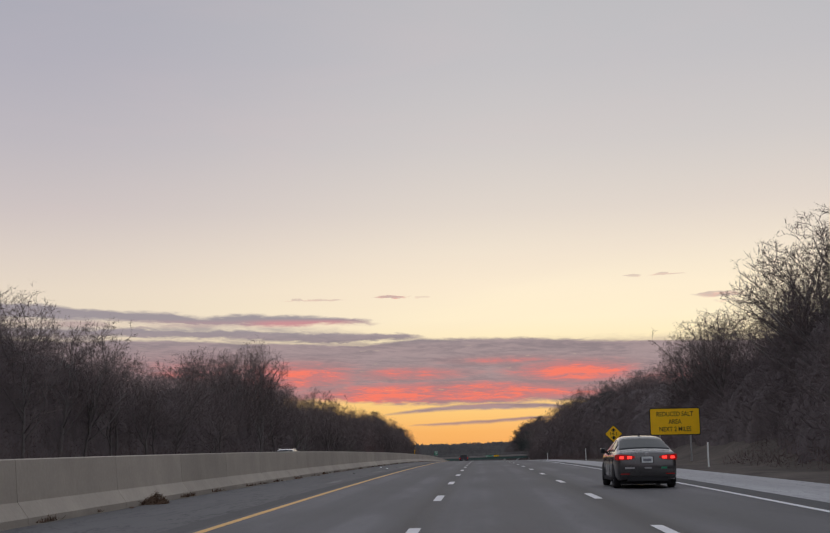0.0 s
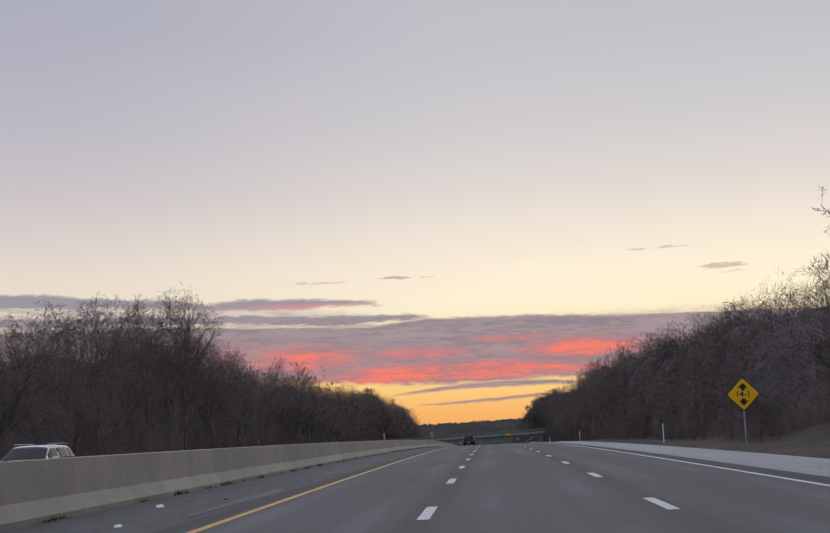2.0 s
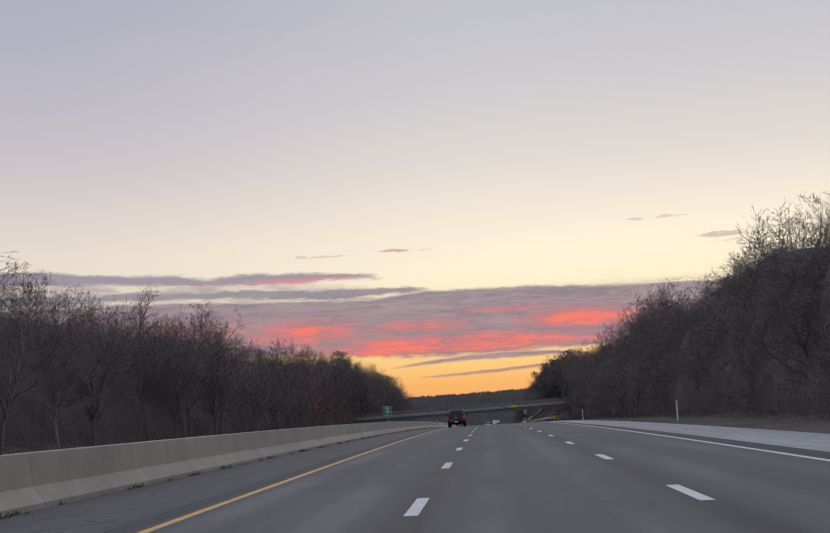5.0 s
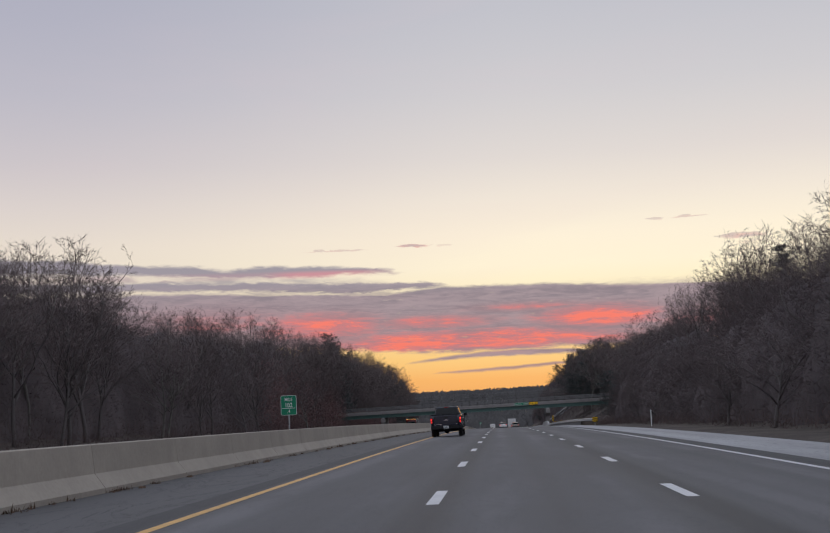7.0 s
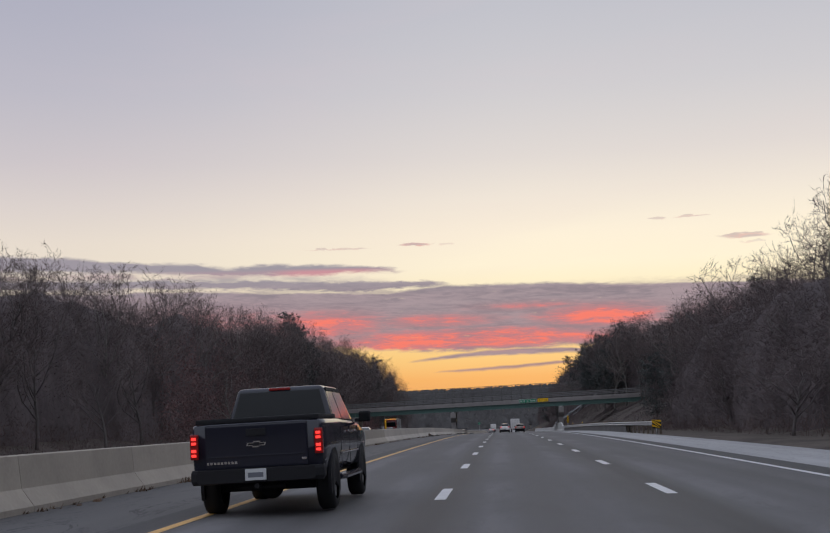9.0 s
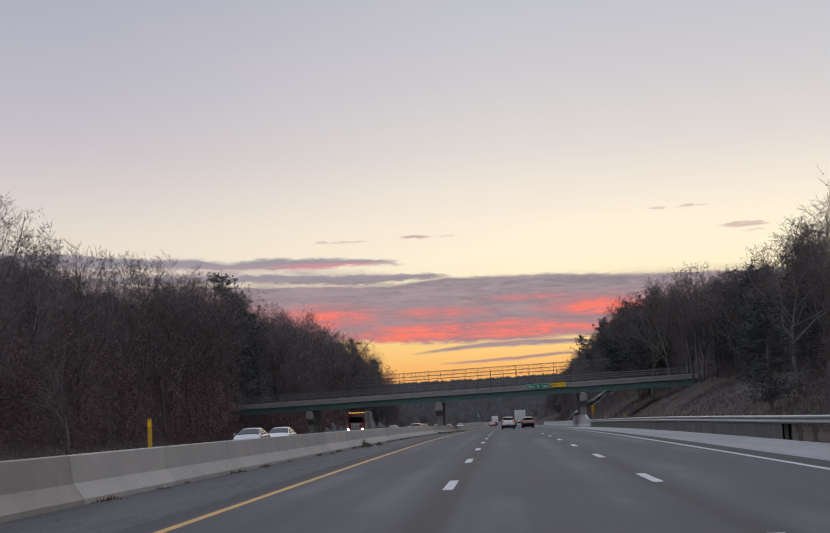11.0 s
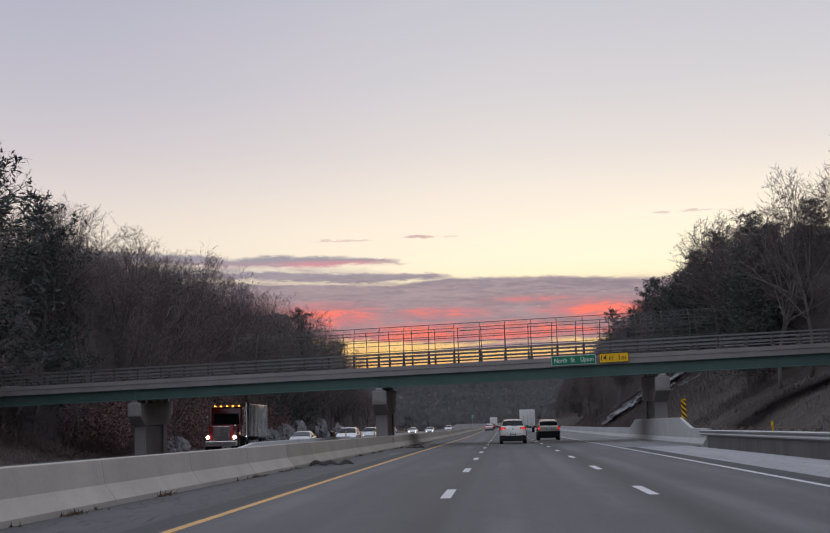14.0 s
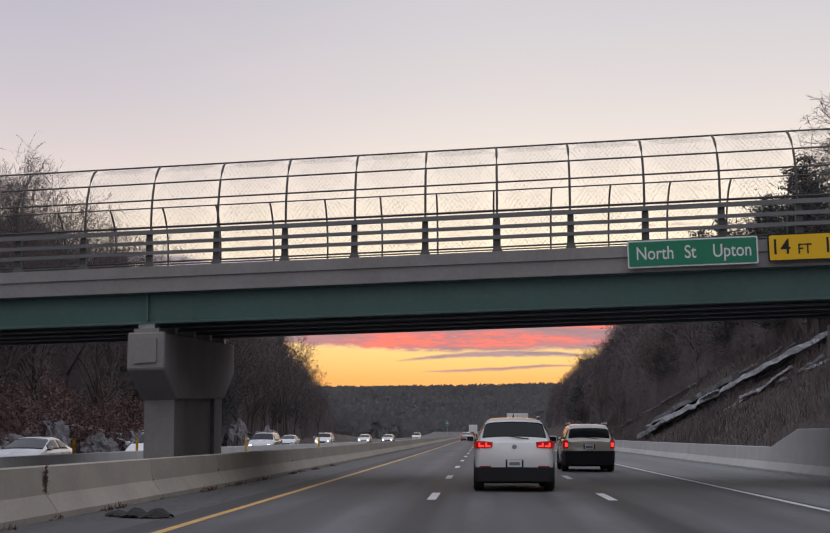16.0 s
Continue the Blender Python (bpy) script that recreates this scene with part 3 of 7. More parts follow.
def build_bridge():
    top = new("overpass_bridge")
    tagged(top, "green steel girder road bridge with concrete deck and railings", "bridge")
    profile_beam("fascia", BR_L, BR_R, [(0, 0), (0, 0.36), (-0.05, 0.38), (-0.05, 0.66), (0.45, 0.66), (0.45, 0)], CONCRETE_GREY, top, "stained grey concrete fascia")
    profile_beam("fascia", BR_L, BR_R, [(BR_WIDE - 0.45, 0), (BR_WIDE - 0.45, 0.66), (BR_WIDE, 0.66), (BR_WIDE, 0)], CONCRETE_GREY, top, "stained grey concrete fascia")
    beam("deck", BR_L, BR_R, 0.45, BR_WIDE - 0.45, 0.02, 0.3, CONCRETE_GREY, top, label="dark concrete deck slab")
    for i in range(5):
        d = 0.3 + i * (BR_WIDE - 0.6) / 4
        ob = profile_beam("girder", BR_L, BR_R, [(d - 0.16, -0.8), (d - 0.16, -0.76), (d - 0.02, -0.74), (d - 0.02, -0.05), (d - 0.16, -0.03), (d - 0.16, 0.0),
                                                (d + 0.16, 0.0), (d + 0.16, -0.03), (d + 0.02, -0.05), (d + 0.02, -0.74), (d + 0.16, -0.76), (d + 0.16, -0.8)],
                          STEEL_GREEN if i == 0 else STEEL_SHADE_LIFT, top, "green painted steel girder" if i == 0 else "")
    for w in (-29.4, -11.15, 8.5):
        beam("stiffener", w - 0.03, w + 0.03, 0.14, 0.28, -0.74, -0.04, STEEL_GREEN, top)
    # piers
    for w in (-29.4, -11.15, 8.5):
        foot = span(w, BR_WIDE / 2)
        gz = RZ(foot.y) - 0.35
        pier = new("pier")
        pier.parent = top
        zt = -1.02
        cap = bmesh.new()
        outline = [(0.1, zt), (0.1, zt - 0.95), (1.6, zt - 1.75), (BR_WIDE - 1.6, zt - 1.75), (BR_WIDE - 0.1, zt - 0.95), (BR_WIDE - 0.1, zt)]
        rings = [[cap.verts.new(span(w + side, d, z)) for d, z in outline] for side in (-0.5, 0.5)]
        cap.faces.new(rings[0])
        cap.faces.new(rings[1][::-1])
        for i in range(6):
            j = (i + 1) % 6
            cap.faces.new((rings[0][j], rings[0][i], rings[1][i], rings[1][j]))
        bmesh.ops.recalc_face_normals(cap, faces=cap.faces)
        bmesh.ops.bevel(cap, geom=list(cap.edges), offset=0.04, segments=1, affect="EDGES")
        part("cap", cap, CONCRETE_GREY, pier, "weathered hammerhead concrete cap")
        beam("cap_panel", w - 0.3, w + 0.3, 0.04, 0.12, zt - 0.78, zt - 0.16, CONCRETE_GREY, pier, label="pale patched square on the cap's end")
        beam("pedestal", w - 0.34, w + 0.34, 0.14, 0.8, zt, zt + 0.10, CONCRETE_GREY, pier)
        for d0, d1 in ((1.6, 2.7), (BR_WIDE - 2.7, BR_WIDE - 1.6)):
            bm = bmesh.new()
            low = [bm.verts.new((*span(w + a, d).xy, gz - 0.8)) for a, d in ((-0.42, d0), (0.42, d0), (0.42, d1), (-0.42, d1))]
            high = [bm.verts.new(span(w + a, d, zt - 1.72)) for a, d in ((-0.42, d0), (0.42, d0), (0.42, d1), (-0.42, d1))]
            for i in range(4):
                j = (i + 1) % 4
                bm.faces.new((low[i], low[j], high[j], high[i]))
            bm.faces.new(high)
            part("column", bm, CONCRETE_GREY, pier)
        bm = bmesh.new()
        low = [bm.verts.new((*span(w + a, d).xy, gz - 0.8)) for a, d in ((-0.3, 2.6), (0.3, 2.6), (0.3, BR_WIDE - 2.6), (-0.3, BR_WIDE - 2.6))]
        high = [bm.verts.new(span(w + a, d, zt - 1.7)) for a, d in ((-0.3, 2.6), (0.3, 2.6), (0.3, BR_WIDE - 2.6), (-0.3, BR_WIDE - 2.6))]
        for i in range(4):
            j = (i + 1) % 4
            bm.faces.new((low[i], low[j], high[j], high[i]))
        part("web_wall", bm, CONCRETE_GREY, pier)
        for i in range(5):
            d = 0.3 + i * (BR_WIDE - 0.6) / 4
            beam("bearing", w - 0.22, w + 0.22, d - 0.14, d + 0.2, zt + (0.1 if i == 0 else 0.0), -0.8, STEEL_GALV, pier)
    for w0, w1 in ((BR_L - 2.0, BR_L + 0.8), (BR_R - 0.8, BR_R + 2.0)):
        beam("abutment", w0, w1, -0.3, BR_WIDE + 0.3, -3.2, 0.9, CONCRETE_GREY, top, label="concrete abutment wall")
    # railings and curved safety screen on both sides
    posts = int((BR_R - BR_L) / 1.8)
    for side, base in (("near", 0.18), ("far", BR_WIDE - 0.18)):
        turn = 1 if side == "near" else -1
        for z, half in ((0.36, 0.045), (0.62, 0.045), (0.90, 0.055)):
            bm = bmesh.new()
            row = [[bm.verts.new(span(w, base - turn * 0.1 + a * 0.8, 0.66 + z + b)) for a, b in ((-half, -half), (half, -half), (half, half), (-half, half))] for w in (BR_L, BR_R)]
            for i in range(4):
                j = (i + 1) % 4
                bm.faces.new((row[0][i], row[0][j], row[1][j], row[1][i]))
            part("rail", bm, RAIL_STEEL, top, "dull weathered steel rail")
        lines = []
        for i in range(posts):
            w = POST0 + i * 1.8
            verts = [span(w + a * k, base + d * k, z) for z, k in ((0.66, 1.7), (0.80, 1.05), (1.60, 0.9)) for a, d in ((-0.08, -0.07), (0.08, -0.07), (0.08, 0.07), (-0.08, 0.07))]
            put_mesh("rail_post", verts, [(r + i, r + (i + 1) % 4, r + 4 + (i + 1) % 4, r + 4 + i) for r in (0, 4) for i in range(4)] + [(8, 9, 10, 11), (3, 2, 1, 0)], FENCE_STEEL, top)
            if not -23 < w < 13.5:
                continue
            shape = [(0, 0.66), (0, 1.9), (0.03, 2.25), (0.11, 2.58), (0.24, 2.88), (0.43, 3.15), (0.66, 3.36), (0.9, 3.48)]
            pts = [span(w, base + turn * (0.1 + d), z) for d, z in shape]
            v, f = tubes([[(*q, 0.032) for q in pts]], 5)
            put_mesh("screen_post", v, f, FENCE_STEEL, top)
        w0 = POST0 + math.ceil((-23 - POST0) / 1.8) * 1.8
        w1 = POST0 + math.floor((13.5 - POST0) / 1.8) * 1.8
        runs = [[(*span(w, base + turn * (0.1 + d), z), 0.022) for w in (w0, w1)] for d, z in ((0.0, 0.80), (0.0, 1.72), (0.07, 2.44), (0.26, 2.92), (0.9, 3.48))]
        for run in runs:
            v, f = tubes([run], 4)
            put_mesh("screen_rail", v, f, FENCE_STEEL, top)
        # chain-link wires between the posts

        def skin(t):
            """Height along the bent screen to depth and height."""
            if t < 1.2:
                return 0.0, 0.75 + t
            a = min(1.0, (t - 1.2) / 1.4)
            return 0.9 * a * a, 1.95 + 1.53 * math.sin(a * math.pi / 2)

        gap = 0.11 if side == "near" else 0.22
        w = w0
        while w < w1 - 0.1:
            rows = []
            for sense in (1, -1):
                k = -2.6
                while k < 1.8:
                    pts = []
                    for j in range(6):
                        t = j * 0.52
                        a = k + t if sense > 0 else 1.8 - (k + t)
                        if 0 <= a <= 1.8:
                            d, z = skin(t)
                            pts.append((*span(w + a, base + turn * (0.1 + d), z), 0.0026))
                    if len(pts) > 1:
                        rows.append(pts)
                    k += gap
            v, f = tubes(rows, 3)
            put_mesh("chain_link", v, f, WIRE, top)
            w += 1.8
    return top


bridge = build_bridge()

# ---- barriers and guard rails ----
JERSEY = [(-0.32, 0.0), (-0.32, 0.08), (-0.15, 0.34), (-0.10, 1.05), (-0.08, 1.07), (0.08, 1.07), (0.10, 1.05), (0.16, 0.36), (0.36, 0.09), (0.36, 0.0)]


def barrier_u(s):
    return float(np.interp(s, (-100, 40, 150, 350, 500, 1000), (-8.2, -8.2, -7.95, -7.6, -6.65, -6.65)))


def barrier_k(s):
    return float(np.interp(s, (60, 150, 300, 450), (1.03, 0.88, 0.82, 0.73)))


def barrier_piece(name, s0, s1, line, mat, parent, high=1.0, high2=None, low=0.25):
    verts = []
    for s, k in ((s0 + 0.010, high), (s1 - 0.010, high if high2 is None else high2)):
        verts += [at(s, line(s) + d, -low if z == 0 else (z * k if z > 0.4 else z)) for d, z in JERSEY]
    n = len(JERSEY)
    faces = [(i, n + i, n + i + 1, i + 1) for i in range(n - 1)] + [tuple(range(n)), tuple(range(2 * n - 1, n - 1, -1))]
    return put_mesh(name, verts, faces, mat, parent)


def build_barriers():
    median = new("median_barrier")
    tagged(median, "long weathered beige concrete median barrier in cast lengths", "barrier", kind="structure")
    s = -57.4
    while s < 900:
        barrier_piece("barrier_section", s, s + 6.1, barrier_u, CONCRETE_LIGHTER if 345 < s < 448 else CONCRETE, median, barrier_k(s), barrier_k(s + 6.1))
        s += 6.1
    far = new("outer_median_barrier")
    tagged(far, "pale concrete barrier on the far side of the median around the pier", "barrier", kind="structure")
    line = lambda q: -9.6 - 3.3 * ramp(q, 452, 478) + 3.0 * ramp(q, 530, 570)
    s = 452.0
    while s < 572:
        barrier_piece("barrier_section", s, s + 6.1, line, CONCRETE_PALE, far, 0.45 if s == 452.0 else 0.62, 0.62)
        s += 6.1
    right = new("pier_barrier")
    tagged(right, "pale concrete barrier that steps up to shield the bridge pier", "barrier", kind="structure")
    line = lambda q: 10.35 + 0.0 * q
    for s0, s1, a, b in ((474, 479.5, 0.78, 0.80), (479.5, 484, 0.80, 1.36), (484, 490, 1.36, 1.38), (490, 496, 1.38, 1.38), (496, 502, 1.38, 1.38), (502, 509, 1.38, 1.38), (509, 513, 1.38, 0.80)):
        barrier_piece("barrier_section", s0, s1, line, CONCRETE_PALE, right, a, b)
    s = 513.0
    while s < 640:
        barrier_piece("barrier_section", s, s + 6.1, line, CONCRETE_PALE, right, 0.80)
        s += 6.1


build_barriers()


def build_guardrail(s0, s1, u):
    rail = new("guardrail")
    tagged(rail, "galvanised W-beam guardrail on timber posts beside the shoulder", "guardrail", kind="structure")
    wave = [(0.0, -0.155), (-0.08, -0.11), (-0.08, -0.06), (-0.02, 0.0), (-0.08, 0.06), (-0.08, 0.11), (0.0, 0.155)]
    s = s0
    while s < s1:
        e = min(s1, s + 3.81)
        flare0, flare1 = 0.8 * ramp_down(s, s0, s0 + 16), 0.8 * ramp_down(e, s0, s0 + 16)
        verts = []
        for q, fl in ((s, flare0), (e, flare1)):
            verts += [at(q, u + fl + d, 0.62 + z) for d, z in wave] + [at(q, u + fl + d + 0.006, 0.62 + z) for d, z in wave]
        n = 2 * len(wave)
        k = len(wave)
        faces = [(i, n + i, n + i + 1, i + 1) for i in range(k - 1)] + [(k + i, k + i + 1, n + k + i + 1, n + k + i) for i in range(k - 1)]
        put_mesh("rail_beam", verts, faces, STEEL_GALV, rail)
        for q, fl in ((s, flare0), ((s + e) / 2, (flare0 + flare1) / 2)):
            c = at(q, u + fl + 0.2, 0.2)
            part("guard_post", box_bm(c.x, c.y, c.z + 0.1, 0.15, 0.2, 1.2, 0.01), TIMBER, rail)
            part("blockout", box_bm(c.x - 0.13, c.y, c.z + 0.42, 0.13, 0.15, 0.36, 0.01), TIMBER, rail)
        s = e
    return rail


def ramp_down(x, a, b):
    return 1 - ramp(x, a, b)


build_guardrail(357.0, 476.0, 10.25)
wall = strip("guard_wall", 10.27, 10.62, 372, 476, 0.46, TIMBER, thick=0.8)
wall.data.materials[0] = CONCRETE_STAINED
tagged(wall, "low stained concrete wall behind the guardrail", "wall", kind="structure")

# ---- woods ----
def grow(rng, high, spread, lean=0.0, low_limb=0.3, bushy=1.0):
    """Branch lines of a bare broadleaf tree by order: trunk and limbs, boughs, twigs, inside a rounded crown."""
    orders = [[], [], [], []]
    mid, tall, wide = high * 0.62, high * 0.38, high * 0.30 * spread

    def room(p, d):
        """Way from p along d to the crown's outline."""
        q = Vector((p.x / wide, p.y / wide, (p.z - mid) / tall))
        e = Vector((d.x / wide, d.y / wide, d.z / tall))
        a, b, c = e.dot(e), 2 * q.dot(e), q.dot(q) - 1
        disc = b * b - 4 * a * c
        return (-b + math.sqrt(disc)) / (2 * a) if disc > 0 else high * 0.12

    def shoot(p, d, length, radius, level):
        steps = (6, 6, 3, 2)[level]
        line, q, way = [(*p, radius)], p.copy(), d.copy()
        for i in range(steps):
            bend = (0.07, 0.17, 0.22, 0.28)[level]
            way = (way + Vector((rng.gauss(0, bend), rng.gauss(0, bend), rng.gauss(0.07, bend * 0.6)))).normalized()
            q = q + way * (length / steps)
            line.append((*q, radius * (1 - 0.7 * (i + 1) / steps)))
        orders[level].append(line)
        if level == 3:
            return
        count = int((12, 9, 7)[level] * bushy + rng.random())
        for k in range(count):
            t = (low_limb + (1 - low_limb) * (k + rng.random()) / count) if level == 0 else 0.25 + 0.75 * (k + rng.random()) / count
            at_ = t * steps
            i = min(steps - 1, int(at_))
            a, b = Vector(line[i][:3]), Vector(line[i + 1][:3])
            start, heading = a.lerp(b, at_ - i), (b - a).normalized()
            side = heading.orthogonal().normalized()
            side.rotate(Matrix.Rotation(rng.random() * 2 * math.pi, 3, heading))
            way2 = (heading * (0.95, 0.7, 0.6)[level] + side * (0.85 - 0.3 * t, 0.85, 0.9)[level] + Vector((0, 0, 0.10))).normalized()
            reach = max(0.07 * high, room(start, way2)) * rng.uniform(0.86, 1.0)
            size = reach if level == 0 else min(reach, length * rng.uniform(0.30, 0.50)) if level == 1 else min(reach, length * rng.uniform(0.30, 0.46))
            shoot(start, way2, size, max(0.014, line[i][3] * (0.6, 0.5, 0.5)[level]), level + 1)

    shoot(Vector((0, 0, -0.4)), Vector((lean, 0, 1)).normalized(), high * 0.66, high * 0.013, 0)
    return orders


def sprays(rng, lines, count, thin=0.03):
    """Fine twigs as slim wedges that fork off the given shoots."""
    verts, faces = [], []

    def wedge(c, d, w):
        side = d.cross(Vector((rng.gauss(0, 1), rng.gauss(0, 1), rng.gauss(0, 1)))).normalized() * w
        b = len(verts)
        verts.extend((c - side * 0.5, c + side * 0.5, c + d))
        faces.append((b, b + 1, b + 2))

    for line in lines:
        pts = [Vector(p[:3]) for p in line]
        for a, b in zip(pts, pts[1:]):
            wedge(a, (b - a) * 1.1, thin * 1.5)
        way = pts[-1] - pts[0]
        for k in range(count):
            q = 0.25 + 0.75 * (k + rng.random()) / count
            d = (way.normalized() * 0.8 + Vector((rng.gauss(0, 0.5), rng.gauss(0, 0.5), rng.gauss(0.05, 0.45)))).normalized() * min(0.55, way.length * rng.uniform(0.4, 0.75))
            wedge(pts[0].lerp(pts[-1], q), d, thin)
    return verts, faces


def bare_tree(seed, high, spread, low_limb, bushy, pale=False, twigs=4):
    rng = random.Random(seed)
    orders = grow(rng, high, spread, rng.uniform(-0.06, 0.06), low_limb, bushy)
    root = new("bare_tree")
    tagged(root, "leafless deciduous tree with a pale trunk and fine twigs" if pale else "leafless deciduous tree with a grey trunk and fine twigs", "tree", "bare trees in the woods")
    v, f = tubes(orders[0] + orders[1], 5)
    put_mesh("trunk", v, f, BARK_PALE if pale else BARK, root, True)
    v, f = tubes(orders[2], 3)
    v2, f2 = sprays(rng, orders[3], twigs, 0.028 if twigs < 6 else 0.024)
    put_mesh("crown", list(v) + v2, list(f) + [tuple(len(v) + k for k in g) for g in f2], TWIG, root)
    return root


def pine_tree(seed, high):
    rng = random.Random(seed)
    root = new("pine_tree")
    tagged(root, "dark evergreen pine with ragged needle boughs", "tree", "pines in the woods")
    lines = [[(0, 0, -0.4, high * 0.016), (0.1, 0, high * 0.5, high * 0.01), (0.0, 0.1, high, 0.02)]]
    verts, faces = [], []
    z = high * 0.14
    while z < high * 0.99:
        t = z / high
        reach = high * (0.30 * (1 - t) ** 0.45 * (0.6 + 0.4 * min(1.0, t / 0.35))) + 0.15
        lump = rng.uniform(0.55, 1.25)
        for k in range(5 if t < 0.8 else 4):
            a = rng.random() * 6.283
            r = reach * lump * rng.uniform(0.55, 1.1)
            tip = Vector((math.cos(a) * r, math.sin(a) * r, z + r * rng.uniform(0.1, 0.35 + 0.5 * t)))
            lines.append([(0, 0, z, 0.05), (*tip, 0.012)])
            for j in range(int(11 + r * 8)):
                q = rng.uniform(0.3, 1.05)
                c = Vector((0, 0, z)).lerp(tip, q) + Vector((rng.gauss(0, 0.2), rng.gauss(0, 0.2), rng.gauss(0.05, 0.16))) * (0.5 + r * 0.3)
                d1 = Vector((rng.gauss(0, 1), rng.gauss(0, 1), rng.gauss(0.5, 0.5))).normalized() * rng.uniform(0.20, 0.42)
                d2 = d1.cross(Vector((rng.gauss(0, 1), rng.gauss(0, 1), rng.gauss(0, 1)))).normalized() * rng.uniform(0.035, 0.075)
                b = len(verts)
                verts += [c - d1 * 0.5, c + d2, c + d1, c - d2]
                faces += [(b, b + 1, b + 2), (b, b + 2, b + 3)]
        z += high * rng.uniform(0.022, 0.036)
    v, f = tubes(lines, 4)
    put_mesh("trunk", v, f, BARK, root)
    put_mesh("needles", verts, faces, NEEDLES, root)
    return root


KINDS = [bare_tree(1, 16.0, 1.0, 0.32, 0.95), bare_tree(2, 16.0, 1.15, 0.38, 0.95), bare_tree(3, 16.0, 0.9, 0.34, 1.0), bare_tree(4, 16.0, 1.2, 0.30, 0.95),
         bare_tree(5, 16.0, 0.95, 0.40, 0.95, True), bare_tree(6, 16.0, 1.3, 0.28, 0.95)]
TALL = [bare_tree(7, 24.0, 1.15, 0.30, 1.15, False, 6), bare_tree(8, 24.0, 1.3, 0.26, 1.15, False, 6), bare_tree(9, 24.0, 1.05, 0.34, 1.15, False, 6)]
PINES = [pine_tree(21, 15.0), pine_tree(22, 15.0)]
for k, ob in enumerate(KINDS + TALL + PINES):
    # the first of each kind stands in the wood too
    ob.matrix_world = Matrix.Translation((RX(-60) - 48 - k * 4, -70.0 + k * 3, ground_z(-48 - k * 4, -70 + k * 3)))


def canopy(u, s):
    """Height of the tree tops over the pavement's level."""
    if u > 0:
        top = float(np.interp(s, (-50, 84, 97, 119, 128, 162, 204, 221, 271, 300, 337, 378, 407, 430, 465, 490, 508, 540, 558, 620, 680, 800),
                              (14.2, 14.2, 12.8, 12.6, 10.8, 11.4, 13.2, 14.6, 14.6, 14.2, 14.6, 15.2, 16.2, 15.2, 17.0, 19.2, 20.6, 22.4, 22.8, 22.8, 21.0, 19.0)))
        return top * (0.42 + 0.58 * ramp(u, 14.0, 22.0 + 2.5 * ramp(s, 470, 520))) + 0.12 * max(0.0, u - 22)
    top = float(np.interp(s, (-50, 116, 122, 133, 143, 152, 175, 190, 216, 228, 242, 266, 282, 305, 316, 326, 345, 366, 395, 419, 446, 476, 500, 540, 590, 650, 700, 735, 800),
                          (17, 17, 17.2, 14.4, 12.4, 12.6, 15, 17.6, 20.2, 18.0, 16.4, 17.4, 17.4, 17.4, 18.2, 16.8, 16.8, 17.2, 18.6, 19.6, 19.8, 20.8, 22.6, 23.8, 24.2, 25.2, 22.0, 17.5, 13)))
    return top * (0.5 + 0.5 * ramp(-u, 30.0, 39.0)) + 0.06 * max(0.0, -u - 40)


def under_bridge(u, s):
    return abs(s - 497.2 + 0.1 * (u - 2.5) - 4.7) < 6.3


def plant(kind, base, s, u, top, rng):
    foot = ground_z(u, s)
    size = (RZ(s) + top - foot) / base
    if size > 1.2 and kind in KINDS:
        kind, size = TALL[KINDS.index(kind) % 3], size * base / 23.4
    wide = size ** 0.5 * rng.uniform(0.9, 1.1) if size < 1 else size * rng.uniform(0.85, 1.0)
    m = Matrix.Translation((RX(s) + u, s, foot - 0.1)) @ Matrix.Rotation(rng.random() * 6.283, 4, "Z") @ Matrix.Rotation(rng.gauss(0, 0.03), 4, "X")
    return copy_thing(kind, m @ Matrix.Diagonal((wide, wide, size, 1)))


def open_bank(u, s):
    """The mown slope beside the bridge."""
    return u > 0 and 415 < s and u < (25.0 if s < 514 else 20.5 - 6.5 * ramp(s, 565, 610))


